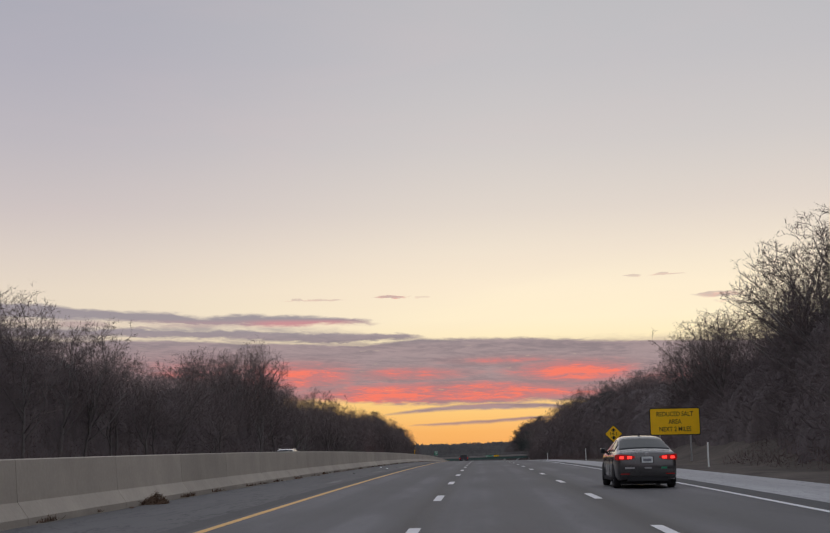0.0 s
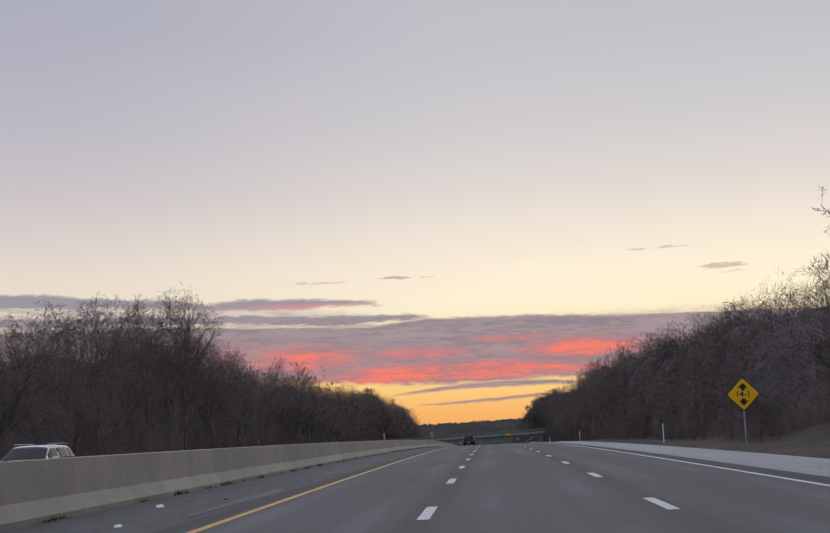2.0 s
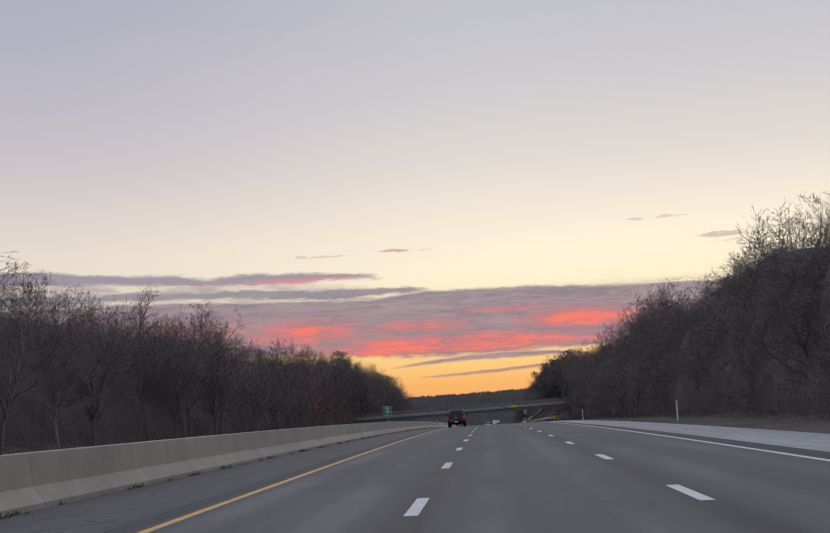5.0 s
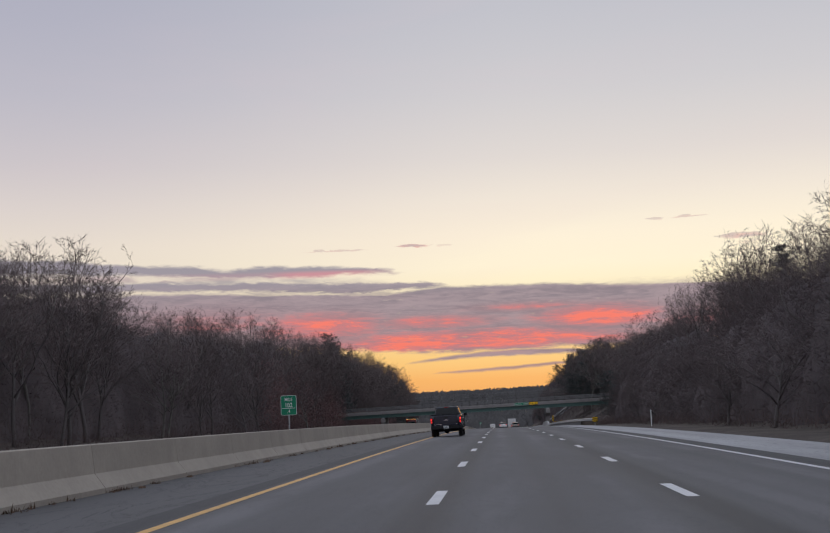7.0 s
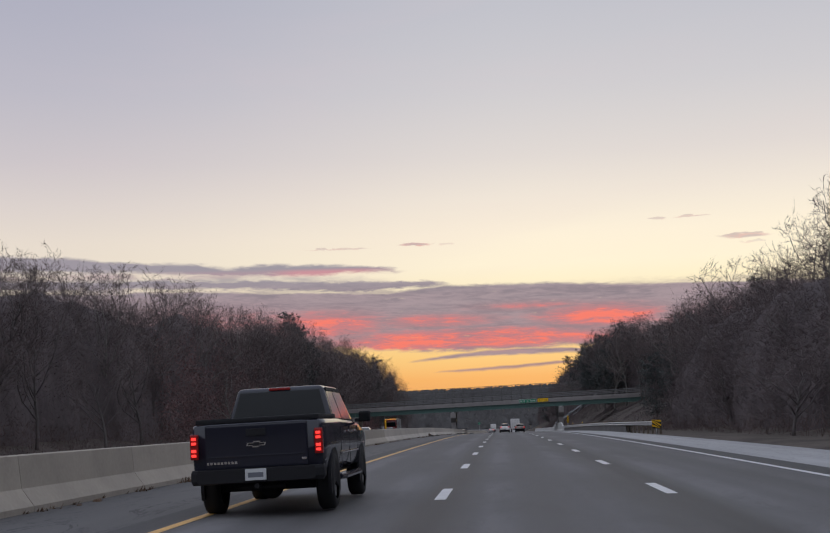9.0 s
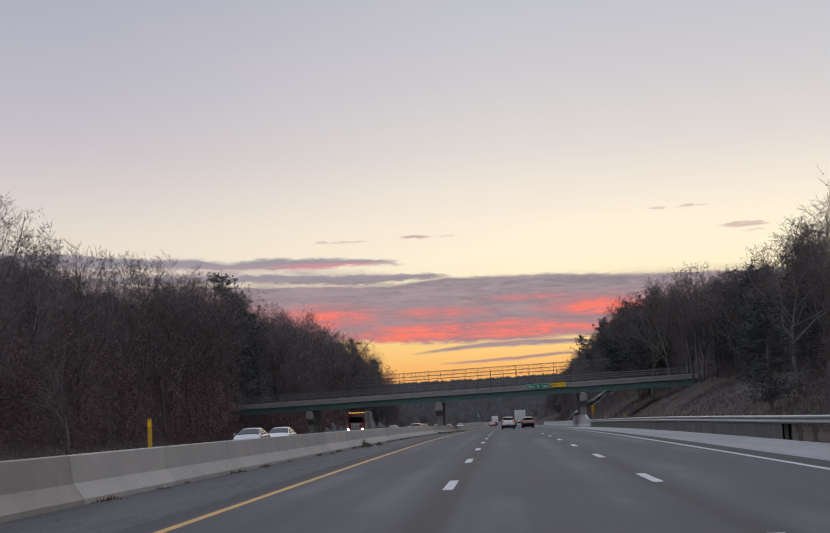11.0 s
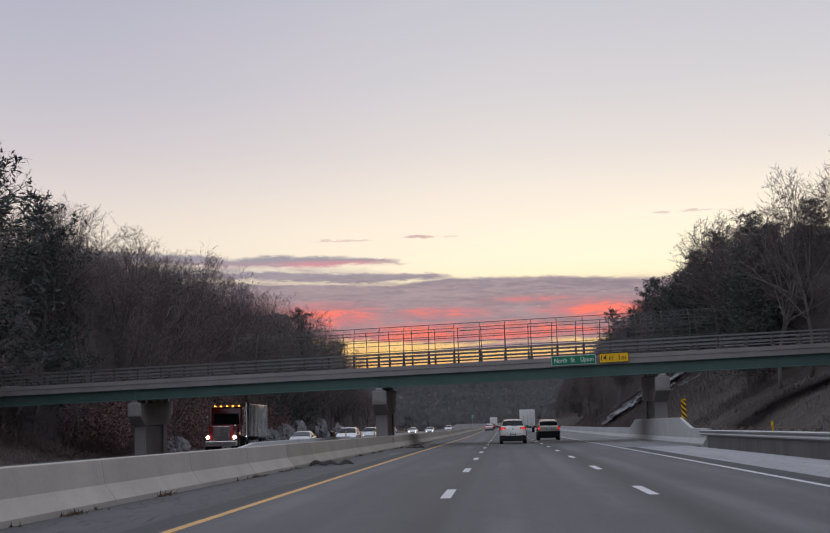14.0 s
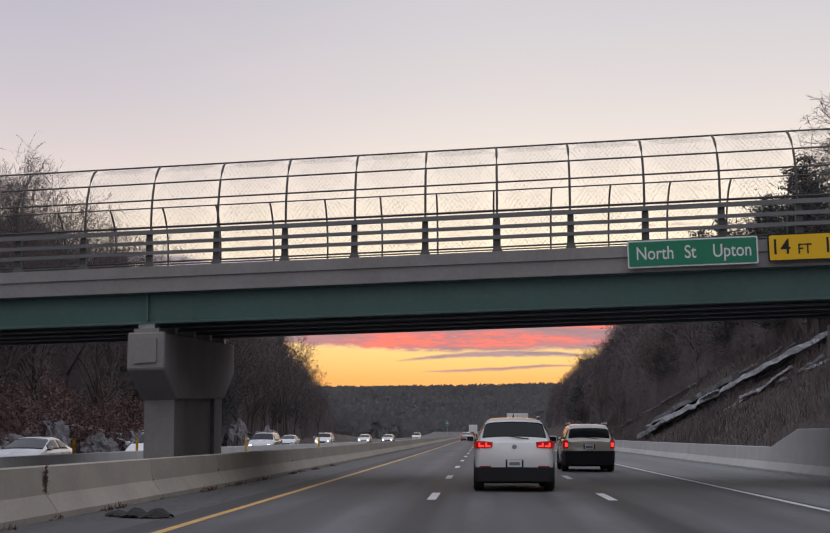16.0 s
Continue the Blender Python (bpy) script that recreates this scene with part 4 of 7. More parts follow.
def build_woods():
    rng = random.Random(5)
    # along each side: distance from the road, spacing, share of the canopy's height
    rows = ((-34.3, 11.5, 0.84), (-38.0, 9.0, 0.98), (-44.5, 17.0, 1.0), (16.4, 12.5, 0.86), (20.5, 8.0, 0.98), (25.0, 14.0, 1.0))
    for row, (u, gap, share) in enumerate(rows):
        s = 20.0 + 3 * row
        while s < 740:
            v = u + rng.gauss(0, 1.3)
            if not under_bridge(v, s) and not open_bank(v, s) and not (455 < s < 520 and -37.0 < v < 0) and not (66 < s < 132 and 0 < v < 19.0):
                evergreen = (0.0 if u < 0 else 0.04) if s < 480 else (0.05 if u < 0 else 0.4)
                if rng.random() < evergreen:
                    plant(rng.choice(PINES), 15.0, s, v, canopy(v, s) * share * rng.uniform(0.85, 1.02), rng)
                else:
                    plant(rng.choice(KINDS), 15.3, s, v, canopy(v, s) * share * rng.uniform(0.78, 1.04), rng)
            s += gap * rng.uniform(0.65, 1.4) * (1 + 0.0009 * max(0.0, s - 150))

    # the taller edge of the wood round the bridge and the cut beyond it
    for u, s0, s1, gap, evergreen in ((26.3, 412, 492, 5.0, 0.4), (28.0, 396, 492, 4.6, 0.6), (22.3, 510, 580, 5.0, 0.75), (26.5, 509, 640, 9.0, 0.45), (16.5, 590, 700, 11.0, 0.4), (20.0, 575, 720, 12.0, 0.4),
                                      (-38.5, 509, 600, 7.5, 0.04), (-34.5, 545, 700, 11.0, 0.08), (-41.0, 440, 494, 8.0, 0.05), (-37.6, 456, 493, 5.5, 0.05)):
        s = s0 + rng.random() * 3
        while s < s1:
            v = u + rng.gauss(0, 1.0)
            if not under_bridge(v, s):
                kind, base = (rng.choice(PINES), 15.0) if rng.random() < evergreen else (rng.choice(KINDS), 15.3)
                plant(kind, base, s, v, canopy(v, s) * rng.uniform(0.80, 1.03), rng)
            s += gap * rng.uniform(0.7, 1.35)

    # trees that close the wood along the far side of the road on the bridge
    for side, u0, u1 in ((-1, 38.5, 62.0), (1, 24.0, 44.0)):
        u = u0
        while u < u1:
            v, s = side * u, 511.0 - 0.1 * side * u + rng.gauss(0, 0.8)
            kind, base = (rng.choice(PINES), 15.0) if rng.random() < 0.35 else (rng.choice(KINDS), 15.3)
            plant(kind, base, s, v, canopy(v, s) * rng.uniform(0.8, 0.98), rng)
            u += rng.uniform(2.4, 4.0)

    # single broad trees that stand over the rest
    for s, u, top in ((640, -36.6, 23.0), (690, -36.2, 20.4), (505.5, -40.0, 24.0), (600, 22.6, 22.4), (640, 20.6, 21.4)):
        plant(PINES[int(s) % 2], 15.0, s, u, top, rng)
    for s, u, top in ((287, -33.6, 13.6), (295, -34.8, 14.6), (303, -33.6, 14.2), (312, -35.2, 14.8), (308, 20.6, 13.4), (317, 22.4, 14.0),
                      (208, -39.0, 18.4), (214, -37.0, 20.6), (222, -38.4, 18.2), (231, -38.0, 16.0), (185, -38.0, 16.6), (192, -38.5, 17.4), (316, -37.6, 17.2), (328, 24.6, 18.8), (334, 23.2, 16.6), (341, 26.0, 14.8),
                      (70, 19.6, 13.8), (77, 20.4, 14.0), (84, 20.0, 13.0), (106, 20.4, 12.2), (113, 21.2, 13.0), (120, 20.4, 12.0), (128, 21.0, 9.8)):
        plant(KINDS[int(s) % 4], 15.3, s, u, top, rng)


build_woods()


def swell(s, u):
    """Soft swellings of the crowns, about 0 to 1."""
    return 0.5 + 0.75 * noise.noise(Vector((s / 7.0, u / 7.0, 0.5))) + 0.3 * noise.noise(Vector((s / 2.6, u / 2.6, 4.5)))


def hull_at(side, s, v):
    """The closed shell that stands in for the wood's shaded depth: v runs 0 to 1 from its foot up the front and back
    over the top.
    """
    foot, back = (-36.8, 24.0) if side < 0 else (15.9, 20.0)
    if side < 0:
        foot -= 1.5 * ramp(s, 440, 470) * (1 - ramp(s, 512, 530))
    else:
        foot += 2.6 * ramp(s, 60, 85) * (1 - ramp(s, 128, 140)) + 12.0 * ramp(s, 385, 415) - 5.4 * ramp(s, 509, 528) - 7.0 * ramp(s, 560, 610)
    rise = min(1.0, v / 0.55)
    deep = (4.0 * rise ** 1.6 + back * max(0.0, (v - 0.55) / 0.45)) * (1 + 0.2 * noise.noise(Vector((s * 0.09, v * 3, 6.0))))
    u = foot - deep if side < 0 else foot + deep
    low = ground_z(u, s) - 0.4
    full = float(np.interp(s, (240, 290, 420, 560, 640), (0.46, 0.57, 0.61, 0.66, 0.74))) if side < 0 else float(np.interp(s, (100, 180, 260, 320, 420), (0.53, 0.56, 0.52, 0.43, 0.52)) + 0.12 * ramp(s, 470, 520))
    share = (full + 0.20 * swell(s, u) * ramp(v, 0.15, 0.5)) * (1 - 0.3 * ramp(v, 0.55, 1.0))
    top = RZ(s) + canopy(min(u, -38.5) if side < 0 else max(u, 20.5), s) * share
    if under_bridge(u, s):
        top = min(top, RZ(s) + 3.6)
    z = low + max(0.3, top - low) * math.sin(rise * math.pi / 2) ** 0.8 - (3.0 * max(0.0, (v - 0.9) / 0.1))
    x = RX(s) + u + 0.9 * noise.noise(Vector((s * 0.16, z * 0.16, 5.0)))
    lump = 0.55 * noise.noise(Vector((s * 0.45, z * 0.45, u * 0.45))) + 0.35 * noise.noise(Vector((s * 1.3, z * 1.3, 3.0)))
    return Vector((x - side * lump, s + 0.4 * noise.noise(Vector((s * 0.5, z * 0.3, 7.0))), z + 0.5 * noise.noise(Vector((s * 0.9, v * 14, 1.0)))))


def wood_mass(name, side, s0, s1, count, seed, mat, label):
    """The wood behind its edge trees: a closed shell in the tone of its shaded depth, with fine shoots standing out of
    it.
    """
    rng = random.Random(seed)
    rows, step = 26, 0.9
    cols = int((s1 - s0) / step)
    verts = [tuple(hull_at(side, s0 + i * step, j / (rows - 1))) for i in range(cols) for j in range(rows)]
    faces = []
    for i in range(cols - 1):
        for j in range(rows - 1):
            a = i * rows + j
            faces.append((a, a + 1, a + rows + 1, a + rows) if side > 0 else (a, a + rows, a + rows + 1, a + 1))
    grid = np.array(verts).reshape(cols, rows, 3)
    tagged(put_mesh(name.replace("undergrowth", "thicket"), verts, faces, SHADED_WOOD, smooth=True), "closed dark shell standing in for the shaded depth of the leafless wood", "woods", kind="stuff")
    verts, faces = [], []

    def fork(x, y, z, way, size, thin):
        """Two or three short twigs from one point."""
        for _ in range(2):
            d = (way + Vector((rng.gauss(0, 0.6), rng.gauss(0, 0.6), rng.gauss(0.1, 0.6)))).normalized() * size * rng.uniform(0.6, 1.1)
            e = d.cross(Vector((rng.gauss(0, 1), rng.gauss(0, 1), rng.gauss(0, 1)))).normalized() * thin
            k = len(verts)
            verts.extend(((x - e.x, y - e.y, z - e.z), (x + e.x, y + e.y, z + e.z), (x + d.x, y + d.y, z + d.z)))
            faces.append((k, k + 1, k + 2))

    for _ in range(count):
        i, j = rng.random() * (cols - 2), min(rows - 2, (0.02 + 0.70 * rng.random() ** 0.8) * (rows - 2))
        a, b = int(i), int(j)
        p = grid[a, b] + (grid[a + 1, b] - grid[a, b]) * (i - a) + (grid[a, b + 1] - grid[a, b]) * (j - b)
        top = ramp(j / rows, 0.3, 0.6)
        out = Vector((-0.6 * side * (1 - top), -0.15, 0.25 + 0.6 * top)).normalized()
        reach = rng.random() ** (2 - 0.7 * top) * (1 + 1.6 * top)
        thin = rng.uniform(0.007, 0.016) if top > 0.6 else rng.uniform(0.008, 0.022)
        fork(p[0] + out.x * reach * 1.3, p[1], p[2] + out.z * reach * 1.3 * top, out * 0.7, rng.uniform(0.3, 0.8), thin)
    for _ in range(count // 2):
        s = rng.uniform(s0, s1)
        u = -32.5 - 14 * rng.random() if side < 0 else 15.5 + 13 * rng.random()
        if under_bridge(u, s) or open_bank(u, s) or (455 < s < 520 and -36.5 < u < 0) or (side > 0 and 405 < s < 514 and u < 25.5) or (side > 0 and 78 < s < 130 and u < 18.5):
            continue
        low = ground_z(u, s) - 0.3
        crown = RZ(s) + canopy(u, s) * (0.66 + 0.30 * swell(s, u))
        z = low + (crown - low) * rng.random() ** 0.8
        fork(RX(s) + u, s, z, Vector((0, 0, 0.5)), rng.uniform(0.4, 1.1), rng.uniform(0.008, 0.016))
    if side > 0:
        # tall scrub that closes the edge over the mown slope
        for _ in range(16000):
            s, u = rng.uniform(388, 493), 25.6 + 4.5 * rng.random()
            low = ground_z(u, s) - 0.2
            z = low + rng.random() ** 1.2 * (3.0 + 5.0 * max(0.0, 0.5 + noise.noise(Vector((s * 0.2, u * 0.2, 8.0)))))
            fork(RX(s) + u, s, z, Vector((0, 0, 0.4)), rng.uniform(0.4, 1.0), rng.uniform(0.012, 0.035))
    tagged(put_mesh(name, verts, faces, mat), label, "undergrowth", kind="stuff")


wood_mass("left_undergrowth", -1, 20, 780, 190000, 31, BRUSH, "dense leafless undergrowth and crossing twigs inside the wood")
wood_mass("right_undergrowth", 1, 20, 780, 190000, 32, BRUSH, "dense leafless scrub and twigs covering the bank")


def bank_scrub():
    """Dead grass and low brambles on the open slope by the bridge and along the verge."""
    rng = random.Random(12)
    verts, faces = [], []
    for k in range(80000):
        s = rng.uniform(380, 520) if k < 40000 else rng.uniform(510, 640)
        u = rng.uniform(12.0, 30.0) if s < 515 else rng.uniform(11.9, 22.5)
        z = ground_z(u, s) - 0.05
        size = rng.uniform(0.15, 0.6) * (0.6 if s < 515 else 1.4) * (1.6 if noise.noise(Vector((s * 0.15, u * 0.15, 0))) > 0.1 else 0.7)
        d = Vector((rng.gauss(0, 0.4), rng.gauss(0, 0.4), 1.0)).normalized() * size
        e = Vector((rng.gauss(0, 1), rng.gauss(0, 1), 0)).normalized() * 0.025
        x = RX(s) + u
        k = len(verts)
        verts += [(x - e.x, s - e.y, z), (x + e.x, s + e.y, z), (x + d.x, s + d.y, z + d.z)]
        faces.append((k, k + 1, k + 2))
    tagged(put_mesh("bank_scrub", verts, faces, BRUSH), "dead grass and low brambles on the slope beside the bridge", "grass", kind="stuff")


bank_scrub()


def oak_scrub():
    """Young oaks on the rock cut that keep their brown leaves."""
    rng = random.Random(41)
    verts, faces = [], []
    for k in range(110000):
        far = k < 62000
        s = rng.uniform(512, 600) if far else rng.uniform(395, 494)
        u = -31.5 - 5.5 * rng.random() if far else -34.0 - 4.6 * rng.random()
        if noise.noise(Vector((s * 0.22, u * 0.4, 1.0))) < -0.2:
            continue
        tall = (2.5 + 4.5 * (0.5 + noise.noise(Vector((s * 0.3, u * 0.4, 5.0))))) * (1.0 if far else 1.9)
        z = ground_z(u, s) + rng.random() ** 1.1 * tall
        d = Vector((rng.gauss(0, 1), rng.gauss(0, 1), rng.gauss(0, 0.8))).normalized() * rng.uniform(0.12, 0.3)
        e = d.cross(Vector((rng.gauss(0, 1), rng.gauss(0, 1), rng.gauss(0, 1)))).normalized() * rng.uniform(0.05, 0.11)
        x, k = RX(s) + u, len(verts)
        verts += [(x - e.x, s - e.y, z - e.z), (x + e.x, s + e.y, z + e.z), (x + d.x, s + d.y, z + d.z)]
        faces.append((k, k + 1, k + 2))
    tagged(put_mesh("oak_scrub", verts, faces, OAK_LEAF), "reddish brown dead leaves clinging to scrub on the rock cut", "shrub", kind="stuff")


oak_scrub()


def edge_brush():
    """Low leafless shrubs and brambles along the foot of the woods."""
    rng = random.Random(61)
    verts, faces = [], []
    for _ in range(80000):
        s = 520 - 500 * rng.random() ** 1.6
        if rng.random() < 0.72:
            u = -29.8 - 6.5 * rng.random() ** 0.8
        else:
            u = 14.2 + 2.5 * rng.random()
            if s > 405 or 78 < s < 130:
                continue
        high = 0.5 + (2.6 if u < 0 else 1.4) * max(0.0, 0.45 + noise.noise(Vector((s * 0.16, u * 0.25, 3.0)))) * ramp(abs(u), 29.5 if u < 0 else 13.8, 33.5 if u < 0 else 16.0)
        z = ground_z(u, s) - 0.1 + high * rng.random() ** 1.3
        d = Vector((rng.gauss(0, 0.45), rng.gauss(0, 0.45), rng.gauss(0.7, 0.5))).normalized() * rng.uniform(0.25, 0.8)
        e = d.cross(Vector((rng.gauss(0, 1), rng.gauss(0, 1), rng.gauss(0, 1)))).normalized() * rng.uniform(0.008, 0.02)
        x, k = RX(s) + u, len(verts)
        verts += [(x - e.x, s - e.y, z - e.z), (x + e.x, s + e.y, z + e.z), (x + d.x, s + d.y, z + d.z)]
        faces.append((k, k + 1, k + 2))
    tagged(put_mesh("edge_brush", verts, faces, BRAMBLE), "low reddish brown brambles along the foot of the woods", "shrub", kind="stuff")


edge_brush()


def barrier_weeds():
    """Dead weeds and grit in the joint at the foot of the median barrier."""
    rng = random.Random(52)
    verts, faces = [], []
    for _ in range(26000):
        s = rng.uniform(8, 520)
        thick = noise.noise(Vector((s * 0.55, 0, 3.0))) + 0.5 * noise.noise(Vector((s * 2.3, 0, 6.0)))
        if thick < 0.18:
            continue
        u = barrier_u(s) + 0.36 + abs(rng.gauss(0, 0.09))
        d = Vector((rng.gauss(0.2, 0.5), rng.gauss(0, 0.5), rng.uniform(0.4, 1.0))).normalized() * rng.uniform(0.04, 0.08 + 0.16 * thick)
        e = Vector((rng.gauss(0, 1), rng.gauss(0, 1), 0)).normalized() * rng.uniform(0.008, 0.022)
        p, k = at(s, u, -0.01), len(verts)
        verts += [p - e, p + e, p + d]
        faces.append((k, k + 1, k + 2))
    for s0, u0, wide, high in ((386.6, -6.95, 0.42, 0.34), (387.6, -7.2, 0.25, 0.22), (29.2, -7.5, 0.3, 0.3)):
        # a heap of dead stems
        for _ in range(700):
            a, r = rng.random() * 6.283, wide * rng.random() ** 0.6
            p = at(s0 + 1.5 * r * math.sin(a), u0 + r * math.cos(a), -0.01 + high * (1 - r / wide) * rng.random())
            d = Vector((rng.gauss(0, 1), rng.gauss(0, 1), rng.gauss(0.3, 0.6))).normalized() * rng.uniform(0.06, 0.16)
            e = d.cross(Vector((rng.gauss(0, 1), rng.gauss(0, 1), rng.gauss(0, 1)))).normalized() * rng.uniform(0.008, 0.02)
            k = len(verts)
            verts += [p - e, p + e, p + d]
            faces.append((k, k + 1, k + 2))
    for s, reach, count in ((485.5, 0.75, 300), (491.6, 0.35, 130), (497.7, 0.4, 110), (509.9, 0.4, 120)):
        for _ in range(count):
            h = reach * rng.random() ** 1.5
            d = Vector((rng.gauss(0.3, 0.4), rng.gauss(0, 0.7), rng.gauss(0, 0.7))).normalized() * rng.uniform(0.03, 0.10)
            e = Vector((rng.gauss(0, 1), rng.gauss(0, 1), rng.gauss(0, 1))).normalized() * rng.uniform(0.01, 0.03)
            face = 0.36 - h * 0.9 if h < 0.25 else 0.14
            p, k = at(s + rng.gauss(0, 0.05 + 0.12 * (h < 0.15)), barrier_u(s) + face, h), len(verts)
            verts += [p - e, p + e, p + d]
            faces.append((k, k + 1, k + 2))
    tagged(put_mesh("barrier_weeds", verts, faces, LITTER), "dead weeds and grit along the foot of the median barrier", "weeds", kind="stuff")


barrier_weeds()


def far_woods():
    """The wooded ridge that closes the valley, with distance haze put into its colour."""
    rng = random.Random(8)
    verts, faces = [], []
    for _ in range(11000):
        s = rng.uniform(860, 2450) if rng.random() < 0.75 else rng.uniform(2000, 2450)
        u = rng.uniform(-0.24, 0.28) * s
        if s < 1150 and -30 < u < 20:
            continue
        z, x = ground_z(u, s), RX(s) + u
        h, r = rng.uniform(6, 13), rng.uniform(1.6, 3.6)
        pine = noise.noise(Vector((u * 0.01, s * 0.008, 3.0))) > 0.25
        for _ in range(9):
            a, t = rng.random() * 6.283, rng.uniform(0.0, 0.75)
            q = r * (1 - t * (0.9 if pine else 0.35)) * rng.random()
            px, py, pz = x + math.cos(a) * q, s + math.sin(a) * q, z + h * t
            w, d = rng.uniform(0.9, 2.4), rng.uniform(1.2, 2.8)
            k = len(verts)
            verts += [(px - w, py + rng.uniform(-0.5, 0.5), pz - 0.8), (px + w, py + rng.uniform(-0.5, 0.5), pz - 0.8), (px + rng.uniform(-1.2, 1.2), py, pz + d)]
            faces.append((k, k + 1, k + 2))
    tagged(put_mesh("far_woods", verts, faces, HAZED_WOOD), "wooded ridge closing the valley in the distance, its colour paled for haze", "woods", kind="stuff")


far_woods()

# ---- signs, posts and small roadside things ----
def rounded(name, w, h, r, thick, mat, parent, y=0.0, z=0.0, turn=0.0, label=""):
    """An upright plate with rounded corners, its face towards -y."""
    bm = bmesh.new()
    pts = []
    for cx, cz, a0 in ((w / 2 - r, h / 2 - r, 0), (-w / 2 + r, h / 2 - r, 90), (-w / 2 + r, -h / 2 + r, 180), (w / 2 - r, -h / 2 + r, 270)):
        for k in range(4):
            a = math.radians(a0 + 30 * k)
            pts.append((cx + r * math.cos(a), cz + r * math.sin(a)))
    c, s = math.cos(math.radians(turn)), math.sin(math.radians(turn))
    pts = [(px * c - pz * s, px * s + pz * c + z) for px, pz in pts]
    front = [bm.verts.new((px, y - thick / 2, pz)) for px, pz in pts]
    back = [bm.verts.new((px, y + thick / 2, pz)) for px, pz in pts]
    bm.faces.new(front)
    bm.faces.new(back[::-1])
    n = len(pts)
    for i in range(n):
        j = (i + 1) % n
        bm.faces.new((front[j], front[i], back[i], back[j]))
    bmesh.ops.recalc_face_normals(bm, faces=bm.faces)
    return part(name, bm, mat, parent, label)


def lettering(text, size, x, y, z, mat, parent, wide=1.0, name="lettering"):
    """Raised letters that stand on a plate, facing -y; size: the height of a capital."""
    curve = bpy.data.curves.new(name, "FONT")
    curve.body, curve.size, curve.align_x, curve.align_y = text, size / 0.7, "CENTER", "CENTER"
    curve.extrude = 0.003
    curve.offset = size * 0.012
    tmp = new(name, curve)
    me = bpy.data.meshes.new_from_object(tmp.evaluated_get(bpy.context.evaluated_depsgraph_get()))
    bpy.data.objects.remove(tmp)
    bpy.data.curves.remove(curve)
    me.transform(Matrix.Translation((x, y, z)) @ Matrix.Rotation(math.pi / 2, 4, "X") @ Matrix.Diagonal((wide, 1, 1, 1)))
    me.materials.clear()
    me.materials.append(mat)
    ob = new(name, me)
    ob.parent = parent
    return ob


def post(name, x, z0, z1, mat, parent, wide=0.08, y=0.05):
    return part(name, box_bm(x, y, (z0 + z1) / 2, wide, wide * 0.7, z1 - z0, 0.006), mat, parent)


def salt_sign():
    m = at(93.2, 14.0, ground_h(14.0, 93.2))
    g = empty("roadside_sign", Matrix.Translation(m), "large yellow roadside sign with black capitals on two posts", "sign")
    dz = RZ(93.2) - m.z + 2.86
    for x in (-1.1, 1.1):
        post("sign_post", x, -0.4, dz + 0.8, STEEL_GALV, g, 0.11, 0.09)
    rounded("border", 3.62, 1.96, 0.14, 0.03, SIGN_BLACK, g, 0, dz)
    rounded("panel", 3.5, 1.84, 0.11, 0.03, SIGN_YELLOW, g, -0.012, dz, label="yellow reflective panel")
    for text, z, wide in (("REDUCED SALT", 0.52, 0.80), ("AREA", -0.02, 0.80), ("NEXT 2 MILES", -0.56, 0.80)):
        lettering(text, 0.33, 0, -0.03, dz + z, SIGN_BLACK, g, wide)


def clearance_diamond():
    m = at(123.3, 12.7, ground_h(12.7, 123.3))
    g = empty("warning_sign", Matrix.Translation(m), "yellow diamond low-clearance sign with black arrows on a post", "sign")
    dz = RZ(123.3) - m.z + 2.45
    post("sign_post", 0, -0.4, dz + 0.5, STEEL_GALV, g, 0.09, 0.07)
    rounded("border", 1.2, 1.2, 0.08, 0.03, SIGN_BLACK, g, 0, dz, 45)
    rounded("panel", 1.13, 1.13, 0.07, 0.03, SIGN_YELLOW, g, -0.012, dz, 45, label="yellow reflective panel")
    lettering("14-1", 0.31, 0, -0.03, dz, SIGN_BLACK, g, 0.95)
    for sign in (1, -1):
        bm = bmesh.new()
        shape = [(-0.26, 0.30), (0, 0.56), (0.26, 0.30), (0.1, 0.33), (0.1, 0.21), (-0.1, 0.21), (-0.1, 0.33)]
        a = [bm.verts.new((x, -0.034, dz + sign * z)) for x, z in shape]
        b = [bm.verts.new((x, -0.028, dz + sign * z)) for x, z in shape]
        bm.faces.new(a)
        for i in range(len(a)):
            j = (i + 1) % len(a)
            bm.faces.new((a[j], a[i], b[i], b[j]))
        bmesh.ops.recalc_face_normals(bm, faces=bm.faces)
        part("arrow", bm, SIGN_BLACK, g)


def mile_marker(s, u, top, k=1.0):
    m = at(s, u, 1.05)
    g = empty("mile_marker", Matrix.Translation(m) @ Matrix.Scale(k, 4), "small green mile marker plate on a post above the barrier", "sign")
    post("sign_post", 0, -1.1, top - 1.05, STEEL_GALV, g, 0.06, 0.04)
    c = top - 1.05 - 0.46
    rounded("border", 0.76, 0.94, 0.06, 0.02, SIGN_WHITE, g, 0, c)
    rounded("panel", 0.72, 0.90, 0.05, 0.02, SIGN_GREEN, g, -0.006, c, label="green reflective panel")
    return g, c


